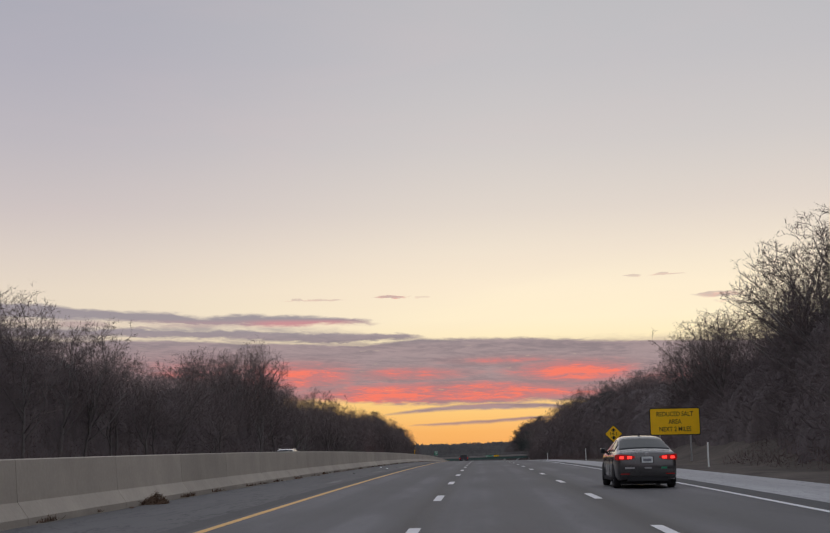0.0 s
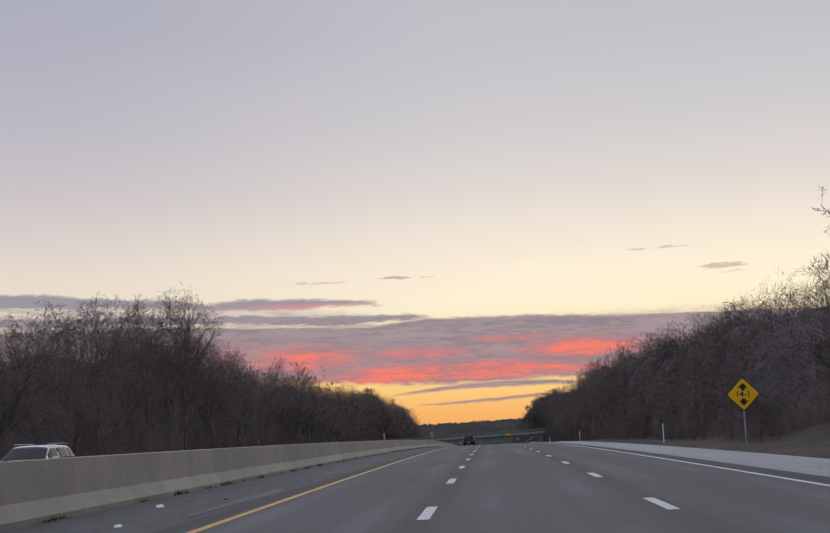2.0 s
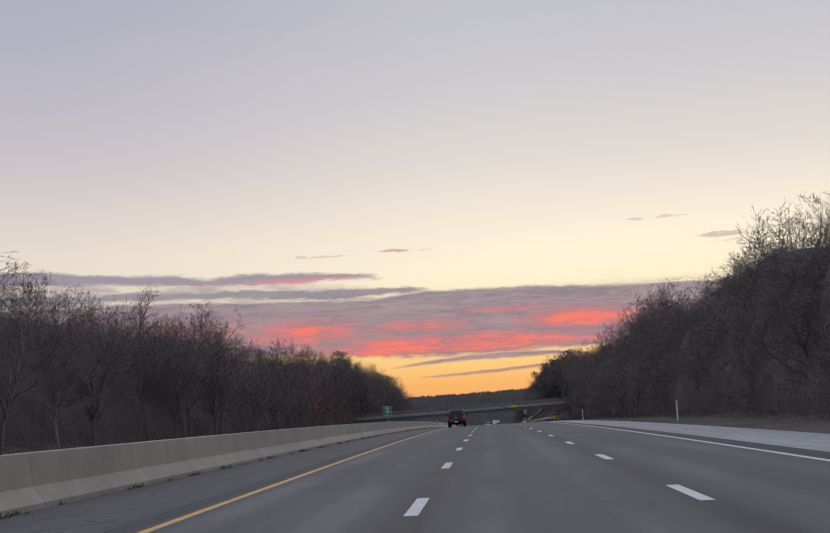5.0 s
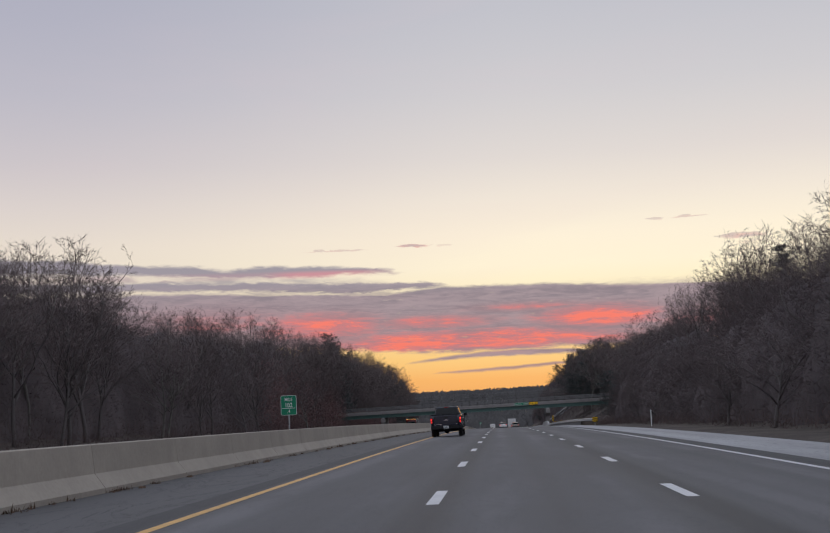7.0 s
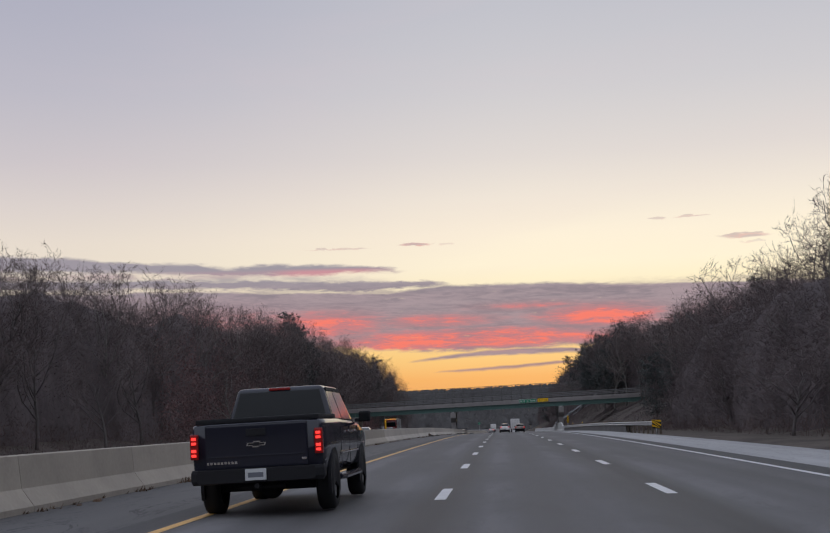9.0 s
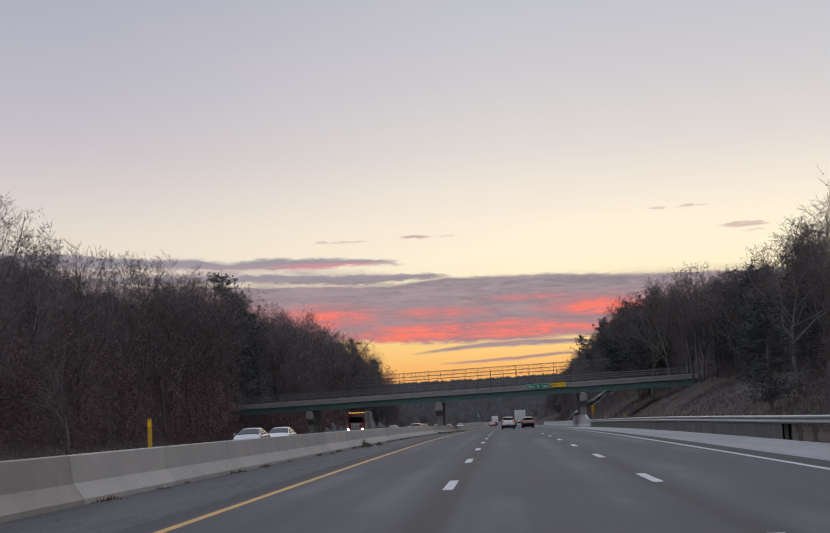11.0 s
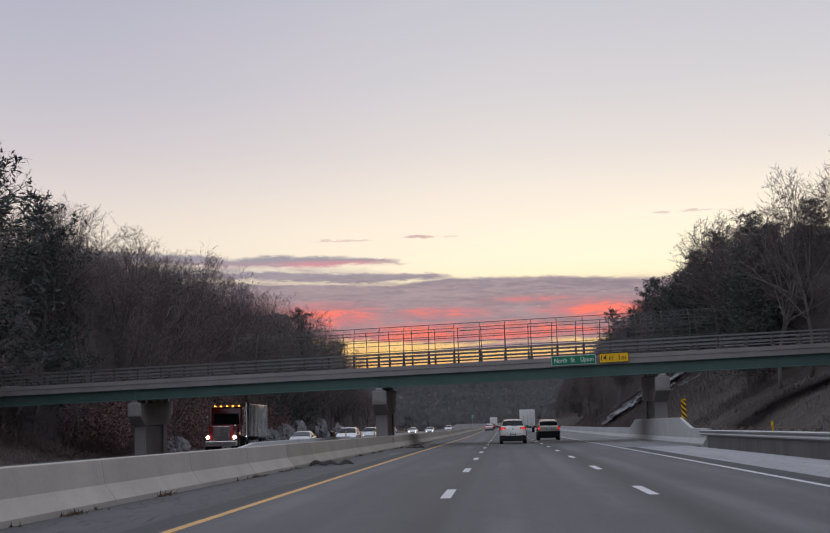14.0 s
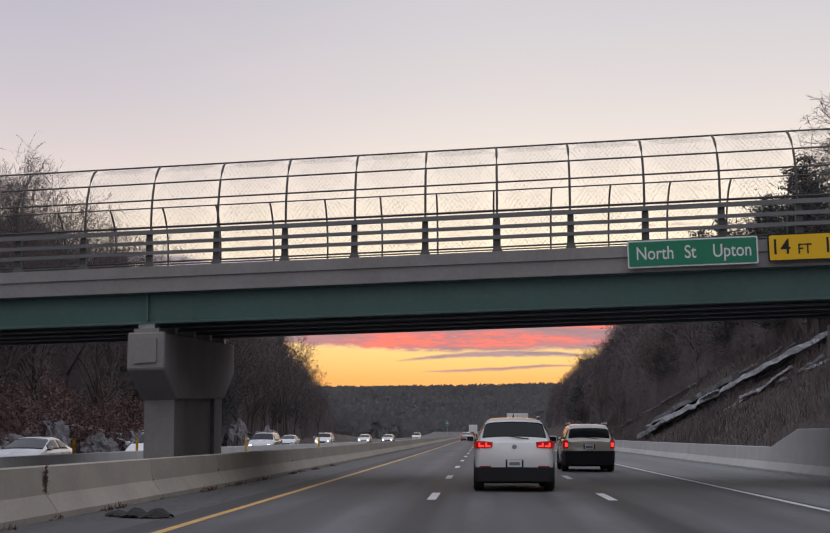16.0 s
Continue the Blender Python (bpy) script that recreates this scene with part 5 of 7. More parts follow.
salt_sign()
clearance_diamond()
marker, mid = mile_marker(257.4, -8.68, 2.45, 0.85)
lettering("MILE", 0.15, 0, -0.02, mid + 0.27, SIGN_WHITE, marker, 0.9)
lettering("102", 0.2, 0, -0.02, mid + 0.0, SIGN_WHITE, marker, 0.9)
part("rule_line", box_bm(0, -0.018, mid - 0.14, 0.62, 0.006, 0.025), SIGN_WHITE, marker)
lettering(".4", 0.17, 0, -0.02, mid - 0.29, SIGN_WHITE, marker, 0.9)
far_marker, mid = mile_marker(740.0, -7.6, 3.9)
for z in (0.2, -0.12):
    part("writing_bar", box_bm(0, -0.02, mid + z, 0.4, 0.008, 0.14), SIGN_WHITE, far_marker)


def bridge_plate(name, w, wide, high, zc, face, border, text, size, ink, label, stretch):
    c = span(w, -0.13, zc)
    m = Matrix.Translation(c) @ Matrix.Rotation(-math.atan(SKEW), 4, "Z") @ Matrix.Rotation(-math.atan(RISE), 4, "Y")
    g = empty(name, m, label, "sign")
    rounded("border", wide, high, 0.04, 0.03, border, g)
    rounded("panel", wide - 0.07, high - 0.07, 0.03, 0.03, face, g, -0.008, label=label.split(" with")[0])
    for x in (-wide * 0.35, wide * 0.35):
        part("bracket", box_bm(x, 0.05, 0, 0.06, 0.1, high * 0.8), SIGN_BACK, g)
    for t, x, sc in text:
        lettering(t, size * sc, x, -0.025, -(1 - sc) * size * 0.5, ink, g, stretch)


bridge_plate("street_name_sign", 2.53, 3.06, 0.66, 0.42, SIGN_GREEN, SIGN_WHITE, (("North", -0.88, 1.0), ("St", -0.05, 1.0), ("Upton", 0.93, 1.0)), 0.31, SIGN_WHITE, "green street name plate with white letters on the bridge", 0.80)
bridge_plate("clearance_sign", 5.28, 2.02, 0.66, 0.44, SIGN_YELLOW, SIGN_BLACK, (("1", -0.84, 1.0), ("4", -0.60, 1.0), ("FT", -0.17, 0.66), ("1", 0.36, 1.0), ("IN", 0.66, 0.66)), 0.36, SIGN_BLACK,
             "yellow bridge clearance plate with black figures", 0.9)


def delineator(s, u, base, top, mat, name, label, wide=0.09, round_=True):
    g = empty(name, Matrix.Translation(at(s, u, base)), label, "post", "roadside delineators")
    bm = bmesh.new()
    bmesh.ops.create_cone(bm, cap_ends=True, segments=10, radius1=wide / 2, radius2=wide / 2, depth=top - base + 0.3)
    bmesh.ops.scale(bm, vec=(1, 0.35, 1), verts=bm.verts)
    bmesh.ops.translate(bm, vec=(0, 0, (top - base - 0.3) / 2), verts=bm.verts)
    part("stake", bm, mat, g)
    part("reflector", box_bm(0, -wide * 0.22, top - base - 0.12, wide * 0.8, 0.012, 0.12, 0.003), SIGN_WHITE if mat != DELINEATOR else SIGN_YELLOW, g)
    return g


for s, u in ((149.4, 12.15), (230.0, 12.1), (311.0, 12.12), (70.0, 12.2)):
    delineator(s, u, ground_h(u, s), 1.25, SIGN_WHITE, "marker_post", "slim white flexible marker post in the verge")
for s, u in ((156.0, -8.0), (352.0, -8.0)):
    delineator(s, u, 1.05, 1.47, DELINEATOR, "barrier_delineator", "yellow reflective delineator on top of the barrier", 0.1)
for s, u in ((506.2, -12.9), (513.6, -12.9), (534.0, -12.6), (552.0, -11.0)):
    delineator(s, u, 0.64, 1.13, DELINEATOR, "barrier_delineator", "yellow reflective delineator on top of the barrier", 0.1)
for s in (440.0, 462.0):
    delineator(s, 11.0, -0.1, 1.15, DELINEATOR, "barrier_delineator", "yellow reflective delineator behind the guardrail", 0.1)


def striped_panel(s, u, w, h, low, label, name):
    g = empty(name, Matrix.Translation(at(s, u, -0.2)), label, "sign")
    post("sign_post", 0, -0.2, low + h + 0.1, STEEL_GALV, g, 0.07, 0.05)
    rounded("panel", w, h, 0.02, 0.02, SIGN_YELLOW, g, 0, low + h / 2 + 0.2, label="yellow reflective panel")
    k, z = 0, low + 0.2
    step = 0.34 if h > 0.7 else 0.3
    while z < low + 0.2 + h + w:
        pts = [(-w / 2, z), (-w / 2, z + step / 2), (w / 2, z + step / 2 - w), (w / 2, z - w)]
        pts = [(x, min(max(q, low + 0.2), low + 0.2 + h)) for x, q in pts]
        if abs(pts[0][1] - pts[1][1]) + abs(pts[2][1] - pts[3][1]) > 0.02:
            bm = bmesh.new()
            a = [bm.verts.new((x, -0.016, q)) for x, q in pts]
            if len({(round(p[0], 3), round(p[1], 3)) for p in pts}) > 2:
                bm.faces.new(a)
                r = bmesh.ops.extrude_face_region(bm, geom=list(bm.faces))
                bmesh.ops.translate(bm, vec=(0, 0.004, 0), verts=[v for v in r["geom"] if isinstance(v, bmesh.types.BMVert)])
                bmesh.ops.remove_doubles(bm, verts=bm.verts, dist=0.0005)
            part("stripe", bm, SIGN_BLACK, g)
        z += step


striped_panel(494.0, 11.95, 0.32, 1.36, 1.35, "tall yellow and black striped hazard marker by the pier", "hazard_marker")
striped_panel(356.4, 10.9, 0.62, 0.62, 0.28, "square yellow and black striped plate at the rail's end", "end_marker")


def debris(s, u, size, seed, mat, label, name):
    """A flat scrap with ragged edges on the shoulder."""
    rng = random.Random(seed)
    bm = bmesh.new()
    n = 11
    low = [bm.verts.new((size * rng.uniform(0.7, 1.1) * math.cos(6.283 * i / n), size * 1.6 * rng.uniform(0.6, 1.1) * math.sin(6.283 * i / n), 0)) for i in range(n)]
    high = [bm.verts.new((v.co.x * 0.8, v.co.y * 0.8, min(0.16, size * rng.uniform(0.25, 0.6)))) for v in low]
    top = bm.verts.new((0, 0, min(0.13, size * 0.55)))
    for i in range(n):
        j = (i + 1) % n
        bm.faces.new((low[i], low[j], high[j], high[i]))
        bm.faces.new((high[i], high[j], top))
    me = bpy.data.meshes.new(name)
    bm.to_mesh(me)
    bm.free()
    me.materials.append(mat)
    ob = new(name, me)
    ob.matrix_world = Matrix.Translation(at(s, u, -0.006))
    tagged(ob, label, "debris", "scraps on the shoulder")


# place, then length along the road and width
PUDDLES = ((66.6, -5.4, 6.0, 0.26), (46.0, -5.25, 6.0, 0.3), (86.0, -5.2, 12.0, 0.35), (104.0, -5.6, 8.0, 0.3), (385.6, -6.2, 3.0, 0.5), (394.0, -5.9, 7.0, 0.4), (470.0, -5.2, 8.0, 0.35))


def tread_scrap(s, u, long, wide, seed, turn):
    """A torn, curled length of tyre tread."""
    rng = random.Random(seed)
    n, k = 18, 5
    verts, faces = [], []
    for under in (0.0, 0.022):
        for i in range(n + 1):
            t = i / n
            half = wide / 2 * (0.55 + 0.45 * math.sin(math.pi * t) ** 0.4) * rng.uniform(0.8, 1.1)
            lift = 0.06 + 0.26 * abs(noise.noise(Vector((t * 3.0, seed, 0))))
            for j in range(k + 1):
                q = 2 * j / k - 1
                verts.append(((t - 0.5) * long, half * q + 0.1 * math.sin(t * 4 + seed), max(0.004, lift * (1 - 0.6 * q * q) + rng.uniform(-0.008, 0.008) - under)))
    m = k + 1
    for off in (0, (n + 1) * m):
        for i in range(n):
            for j in range(k):
                p = off + i * m + j
                faces.append((p, p + 1, p + m + 1, p + m) if off else (p, p + m, p + m + 1, p + 1))
    o = (n + 1) * m
    for i in range(n):
        faces += [(i * m, i * m + m, o + i * m + m, o + i * m), (i * m + k, o + i * m + k, o + i * m + m + k, i * m + m + k)]
    ob = put_mesh("tyre_scrap", verts, faces, DEBRIS)
    ob.matrix_world = Matrix.Translation(at(s, u, -0.004)) @ Matrix.Rotation(math.radians(turn), 4, "Z")
    tagged(ob, "torn strip of black tyre tread on the shoulder", "debris", "scraps on the shoulder")


for s, u, long, wide, seed, turn in ((452.3, -5.9, 1.5, 0.5, 1, 20), (486.0, -5.3, 1.15, 0.38, 2, -14), (385.0, -6.75, 1.4, 0.4, 3, 78), (387.6, -6.3, 1.3, 0.3, 4, 85)):
    tread_scrap(s, u, long, wide, seed, turn)
rng_l = random.Random(77)
for i in range(40):
    s = rng_l.uniform(15, 500)
    edge = barrier_u(s) + 0.46
    debris(s, edge + rng_l.uniform(0.0, 0.25), rng_l.uniform(0.04, 0.11), 100 + i, LITTER, "dead leaves and grit gathered against the barrier foot", "leaf_litter")
for s, u, size, seed in ((84.0, -6.6, 0.09, 301), (78.4, -5.8, 0.07, 302), (86.0, -5.7, 0.05, 303), (62.0, -6.2, 0.06, 304)):
    debris(s, u, size, seed, SIGN_WHITE if seed < 303 else DEBRIS, "torn white plastic scrap lying on the shoulder" if seed < 303 else "small dark scrap lying on the shoulder", "plastic_scrap")


def wet_patch(s, u, long, wide, seed):
    """A thin film of meltwater with a ragged outline."""
    n = 28
    verts = [at(s, u, 0.006)]
    for i in range(n):
        a = 6.2832 * i / n
        r = 1 + 0.55 * noise.noise(Vector((math.cos(a) * 1.4, math.sin(a) * 1.4, seed * 3.7))) + 0.2 * noise.noise(Vector((math.cos(a) * 5, math.sin(a) * 5, seed)))
        verts.append(at(s + long / 2 * r * math.sin(a), u + wide * 0.5 * r * math.cos(a) + 0.12 * noise.noise(Vector((math.sin(a) * 2.2, seed, 4.0))), 0.003))
    ob = put_mesh("damp_patch", verts, [(0, 1 + i, 1 + (i + 1) % n) for i in range(n)], WET)
    tagged(ob, "dark damp patch on the cracked shoulder", "damp patch", "damp patches on the shoulder")


for i, (s, u, long, wide) in enumerate(PUDDLES):
    wet_patch(s, u, long, wide, i + 1)


# ---- rock cuts ----
def slab(p, q, wide, thick, seed, label, mat):
    """A tilted bed of rock that crops out between two places of the slope, with broken edges."""
    rng = random.Random(seed)
    n = 22
    way = (q - p).normalized()
    across = way.cross(Vector((0, 0, 1))).normalized()
    out = across.cross(way).normalized()
    if out.z < 0:
        out = -out
    if across.x > 0:
        across = -across
    verts, faces = [], []
    for i in range(n + 1):
        t = i / n
        c = p.lerp(q, t) + out * 0.07 * noise.noise(Vector((t * 4 + seed, 0, 0)))
        w = wide * (0.35 + 0.65 * math.sin(math.pi * min(1, max(0, t * 0.94 + 0.03))) ** 0.5) * (1 + 0.5 * noise.noise(Vector((t * 9, seed, 1))))
        for a, h in ((-0.5, -0.4), (-0.45, 0.35), (-0.1, 0.75 + 0.4 * noise.noise(Vector((t * 15, seed, 2)))), (0.25, 0.55 + 0.5 * noise.noise(Vector((t * 18, seed, 3)))), (0.5, 0.3), (0.55, -0.5)):
            verts.append(c + across * w * (a + rng.uniform(-0.08, 0.08)) + out * thick * (h + rng.uniform(-0.12, 0.12)))
    for i in range(n):
        for k in range(5):
            a = i * 6 + k
            faces.append((a, a + 1, a + 7, a + 6))
    faces += [tuple(range(6)), tuple(range(n * 6 + 5, n * 6 - 1, -1))]
    tagged(put_mesh("rock_ledge", verts, faces, mat), label, "rock", "rock cut ledges")


def on_slope(s, u, lift=0.0):
    return Vector((RX(s) + u, s, ground_z(u, s) + lift))


def bed(p, q, wide, count, seed, label, pale):
    """A broken bed of rock: short flakes that overlap along a line of the slope."""
    rng = random.Random(seed)
    for k in range(count):
        t = (k + rng.random()) / count
        c = p.lerp(q, t) + Vector((rng.gauss(0, 0.25), rng.gauss(0, 0.4), rng.gauss(-0.05, 0.16))) * wide
        way = (q - p).normalized() + Vector((rng.gauss(0, 0.06), rng.gauss(0, 0.06), rng.gauss(0, 0.05)))
        half = rng.uniform(1.3, 3.4)
        slab(c - way * half, c + way * half, wide * rng.uniform(0.2, 0.6), 0.17, seed * 50 + k, label, ICE if rng.random() < pale else ROCK)


def outcrop(s, u, high, long, seed, label):
    """A knob of jointed rock: steep broken faces in steps, its foot sunk into the slope."""
    bm = bmesh.new()
    bmesh.ops.create_icosphere(bm, subdivisions=5, radius=1.0)
    base = on_slope(s, u)
    for v in bm.verts:
        d = v.co.normalized()
        q = Vector((d.x * 2.0 + seed * 3.7, d.y * 2.6, d.z * 1.4 - 0.8 * d.y))
        lump = 1.0 + 0.32 * noise.noise(q) + 0.20 * noise.noise(q * 2.4) + 0.05 * noise.cell(q * 3.5) + 0.08 * noise.noise(q * 7)
        v.co = base + Vector((d.x * 1.5 * lump, d.y * long * 0.8 * lump, d.z * high * 0.78 * lump))
    mesh = bpy.data.meshes.new("rock_outcrop")
    bm.to_mesh(mesh)
    bm.free()
    mesh.materials.append(ROCK_PALE)
    tagged(new("rock_outcrop", mesh), label, "rock", "rock cut ledges")


def rocks():
    streak, plain = "slanting grey rock bed with pale frozen streaks", "slanting dark grey rock bed in the cut bank"
    slab(on_slope(572, 13.0, 0.25), on_slope(556, 17.1, 0.3), 1.7, 0.5, 61, streak, ICE)
    slab(on_slope(560, 16.0, 0.3), on_slope(541, 20.8, 0.25), 1.3, 0.45, 62, streak, ICE)
    slab(on_slope(575, 14.4, 0.2), on_slope(560, 18.4, 0.25), 1.5, 0.5, 63, plain, ROCK)
    bed(on_slope(570, 13.4, 0.35), on_slope(557, 16.9, 0.4), 1.2, 6, 1, streak, 0.6)
    bed(on_slope(558, 16.4, 0.25), on_slope(541, 20.8, 0.2), 0.9, 5, 2, plain, 0.25)
    bed(on_slope(575, 15.4, 0.2), on_slope(552, 22.5, 0.1), 0.8, 9, 3, plain, 0.2)
    bed(on_slope(548, 16.2, 0.1), on_slope(536, 19.5, 0.1), 0.9, 6, 4, plain, 0.3)
    bed(on_slope(600, 14.2, 0.1), on_slope(580, 19.5, 0.1), 0.8, 6, 5, plain, 0.15)
    left = "weathered grey rock outcrop with pale streaks beside the road"
    bed(on_slope(592, -31.5, 0.3), on_slope(572, -33.6, 1.8), 1.3, 9, 6, left, 0.45)
    bed(on_slope(648, -29.5, 0.3), on_slope(628, -32.0, 2.4), 1.4, 8, 7, left, 0.45)
    bed(on_slope(545, -32.5, 0.2), on_slope(530, -34.0, 1.2), 1.0, 6, 8, left, 0.3)
    knob = "weathered grey rock knob standing out of leafless scrub"
    for k, (s, u, high, long) in enumerate(((532, -31.6, 2.0, 3.2), (551, -31.2, 2.4, 3.4), (560, -31.9, 3.9, 3.6), (570, -31.0, 2.6, 3.0), (583, -31.6, 2.8, 2.6), (594, -31.3, 3.5, 4.6), (607, -31.5, 4.1, 4.4), (630, -31.2, 4.8, 4.2), (652, -30.8, 3.6, 4.8))):
        outcrop(s, u - 0.6, 0.85 * high, long, k, knob)


rocks()

# ---- vehicles ----
def paint(name, base, flake=0.0):
    return material(name, base, 0.26, 0.05, 0.8, 60.0, 0.0, metallic=flake, coat=1.0)


WHITE = paint("paint_white_car", (0.70, 0.69, 0.68))
SILVER = paint("paint_silver", (0.50, 0.50, 0.50), 0.3)
GREY = paint("paint_grey_brown", (0.062, 0.059, 0.061), 0.35)
BLACK = material("paint_black_blue", (0.019, 0.020, 0.032), 0.09, 0.05, 0.8, 60.0, 0.0, spec=0.5)
TAN = paint("paint_tan", (0.50, 0.455, 0.40), 0.25)
RED = paint("paint_red", (0.20, 0.014, 0.018))
TRIM = material("black_trim", (0.020, 0.020, 0.023), 0.7, 0.15, 2.0, 30.0, 0.1, spec=0.2)
GLASS = material("dark_glass", (0.010, 0.012, 0.014), 0.05, 0.1, 2.0, 10.0, 0.0, spec=0.28)
CHROME = material("chrome", (0.75, 0.75, 0.76), 0.15, 0.05, 2.0, 10.0, 0.0, metallic=1.0)
RIM = material("alloy_rim", (0.35, 0.35, 0.36), 0.35, 0.1, 2.0, 10.0, 0.0, metallic=0.8)
LENS = glowing("tail_lens", (1.0, 0.02, 0.015), 0.10, (0.25, 0.01, 0.01))
LAMP_RED = glowing("tail_lamp", (1.0, 0.035, 0.028), 1.8, (0.3, 0.02, 0.02))
LENS_OFF = material("red_lens", (0.28, 0.015, 0.015), 0.2, 0.1, 2.0, 20.0, 0.0)
LAMP_AMBER = glowing("amber_lamp", (1.0, 0.33, 0.05), 4.0, (0.4, 0.15, 0.02))
LAMP_WHITE = glowing("head_lamp", (1.0, 0.86, 0.62), 9.0, (0.7, 0.7, 0.7))
LAMP_DIM = material("clear_lens", (0.6, 0.6, 0.6), 0.15, 0.1, 2.0, 20.0, 0.0)
PLATE = material("number_plate", (0.60, 0.62, 0.63), 0.4, 0.05, 2.0, 20.0, 0.0)
PLATE_INK = material("plate_ink", (0.16, 0.17, 0.2), 0.5, 0.05, 2.0, 20.0, 0.0)


def loft(stations, bevel=0.0):
    """A shell through cross-sections: (y, outline of half-width and height, from the middle of the floor to the middle of the top)."""
    bm = bmesh.new()
    rings = []
    for y, half in stations:
        pts = [(x, z) for x, z in half] + [(-x, z) for x, z in half[::-1]]
        rings.append([bm.verts.new((x, y, z)) for x, z in pts])
    k = len(rings[0])
    for a, b in zip(rings, rings[1:]):
        for i in range(k):
            j = (i + 1) % k
            bm.faces.new((a[i], a[j], b[j], b[i]))
    bm.faces.new(rings[0][::-1])
    bm.faces.new(rings[-1])
    bmesh.ops.remove_doubles(bm, verts=bm.verts, dist=0.002)
    bmesh.ops.recalc_face_normals(bm, faces=bm.faces)
    return bm


def patch(name, corners, mat, parent, lift=0.008, thick=0.012, label="", inset=(0.0, 0.0), steps=3, bulge=0.0):
    """A pane over four corners (low left, low right, high right, high left), lifted along its normal."""
    a, b, c, d = [Vector(p) for p in corners]
    normal = (b - a).cross(d - a).normalized()
    bm = bmesh.new()
    grid = []
    for j in range(steps + 1):
        v = inset[1] + (1 - 2 * inset[1]) * j / steps
        row = []
        for i in range(steps + 1):
            u = inset[0] + (1 - 2 * inset[0]) * i / steps
            p = a.lerp(b, u).lerp(d.lerp(c, u), v)
            row.append(bm.verts.new(p + normal * (lift + bulge * (1 - (2 * u - 1) ** 2) * (1 - (2 * v - 1) ** 2))))
        grid.append(row)
    for j in range(steps):
        for i in range(steps):
            bm.faces.new((grid[j][i], grid[j][i + 1], grid[j + 1][i + 1], grid[j + 1][i]))
    r = bmesh.ops.extrude_face_region(bm, geom=list(bm.faces))
    bmesh.ops.translate(bm, vec=-normal * thick, verts=[v for v in r["geom"] if isinstance(v, bmesh.types.BMVert)])
    bmesh.ops.recalc_face_normals(bm, faces=bm.faces)
    return part(name, bm, mat, parent, label)


def wheel(x, y, r, wide, parent, rim=RIM):
    bm = bmesh.new()
    side = 1 if x > 0 else -1
    prof = [(r * 0.66, wide / 2), (r * 0.9, wide / 2), (r, wide / 2 - 0.04), (r, -wide / 2 + 0.04), (r * 0.9, -wide / 2), (r * 0.66, -wide / 2)]
    n = 28
    rings = [[bm.verts.new((x + o, y + q * math.cos(6.2832 * i / n), r + q * math.sin(6.2832 * i / n))) for q, o in prof] for i in range(n)]
    for i in range(n):
        a, b = rings[i], rings[(i + 1) % n]
        for k in range(len(prof) - 1):
            bm.faces.new((a[k], a[k + 1], b[k + 1], b[k]))
    bmesh.ops.recalc_face_normals(bm, faces=bm.faces)
    tyre_part = part("wheel", bm, RUBBER, parent, "black rubber tyre", True)
    bm = bmesh.new()
    hub = bm.verts.new((x + side * wide * 0.34, y, r))
    outer = [bm.verts.new((x + side * wide * 0.36, y + r * 0.67 * math.cos(6.2832 * i / 20), r + r * 0.67 * math.sin(6.2832 * i / 20))) for i in range(20)]
    inner = [bm.verts.new((x + side * wide * (0.40 if i % 4 < 2 else 0.18), y + r * 0.42 * math.cos(6.2832 * i / 20), r + r * 0.42 * math.sin(6.2832 * i / 20))) for i in range(20)]
    for i in range(20):
        j = (i + 1) % 20
        bm.faces.new((outer[i], outer[j], inner[j], inner[i]))
        bm.faces.new((inner[i], inner[j], hub))
    part("rim", bm, rim, tyre_part)
    return tyre_part


def arch(x, y, r, parent, mat):
    """A dark disc proud of the flank: its rim is the arch lip, the rest paints in the shaded well."""
    side = 1 if x > 0 else -1
    bm = bmesh.new()
    n = 18
    hub = bm.verts.new((x, y, r))
    row = [bm.verts.new((x, y + r * 1.17 * math.cos(math.pi * (-0.12 + 1.24 * i / n)), r + r * 1.17 * math.sin(math.pi * (-0.12 + 1.24 * i / n)))) for i in range(n + 1)]
    for i in range(n):
        bm.faces.new((hub, row[i], row[i + 1]))
    r2 = bmesh.ops.extrude_face_region(bm, geom=list(bm.faces))
    bmesh.ops.translate(bm, vec=(-side * 0.05, 0, 0), verts=[v for v in r2["geom"] if isinstance(v, bmesh.types.BMVert)])
    bmesh.ops.recalc_face_normals(bm, faces=bm.faces)
    return part("wheel_arch", bm, mat, parent)


def block(name, c, size, mat, parent, bevel=0.02, label=""):
    return part(name, box_bm(*c, *size, bevel), mat, parent, label, True if bevel > 0.03 else False)


def plate(x, y, z, parent, w=0.32, h=0.16):
    p = block("number_plate", (x, y, z), (w, 0.012, h), PLATE, parent, 0.004, "white number plate")
    part("plate_bar", box_bm(x, y - 0.009, z - 0.005, w * 0.72, 0.005, h * 0.42), PLATE_INK, p)
    return p


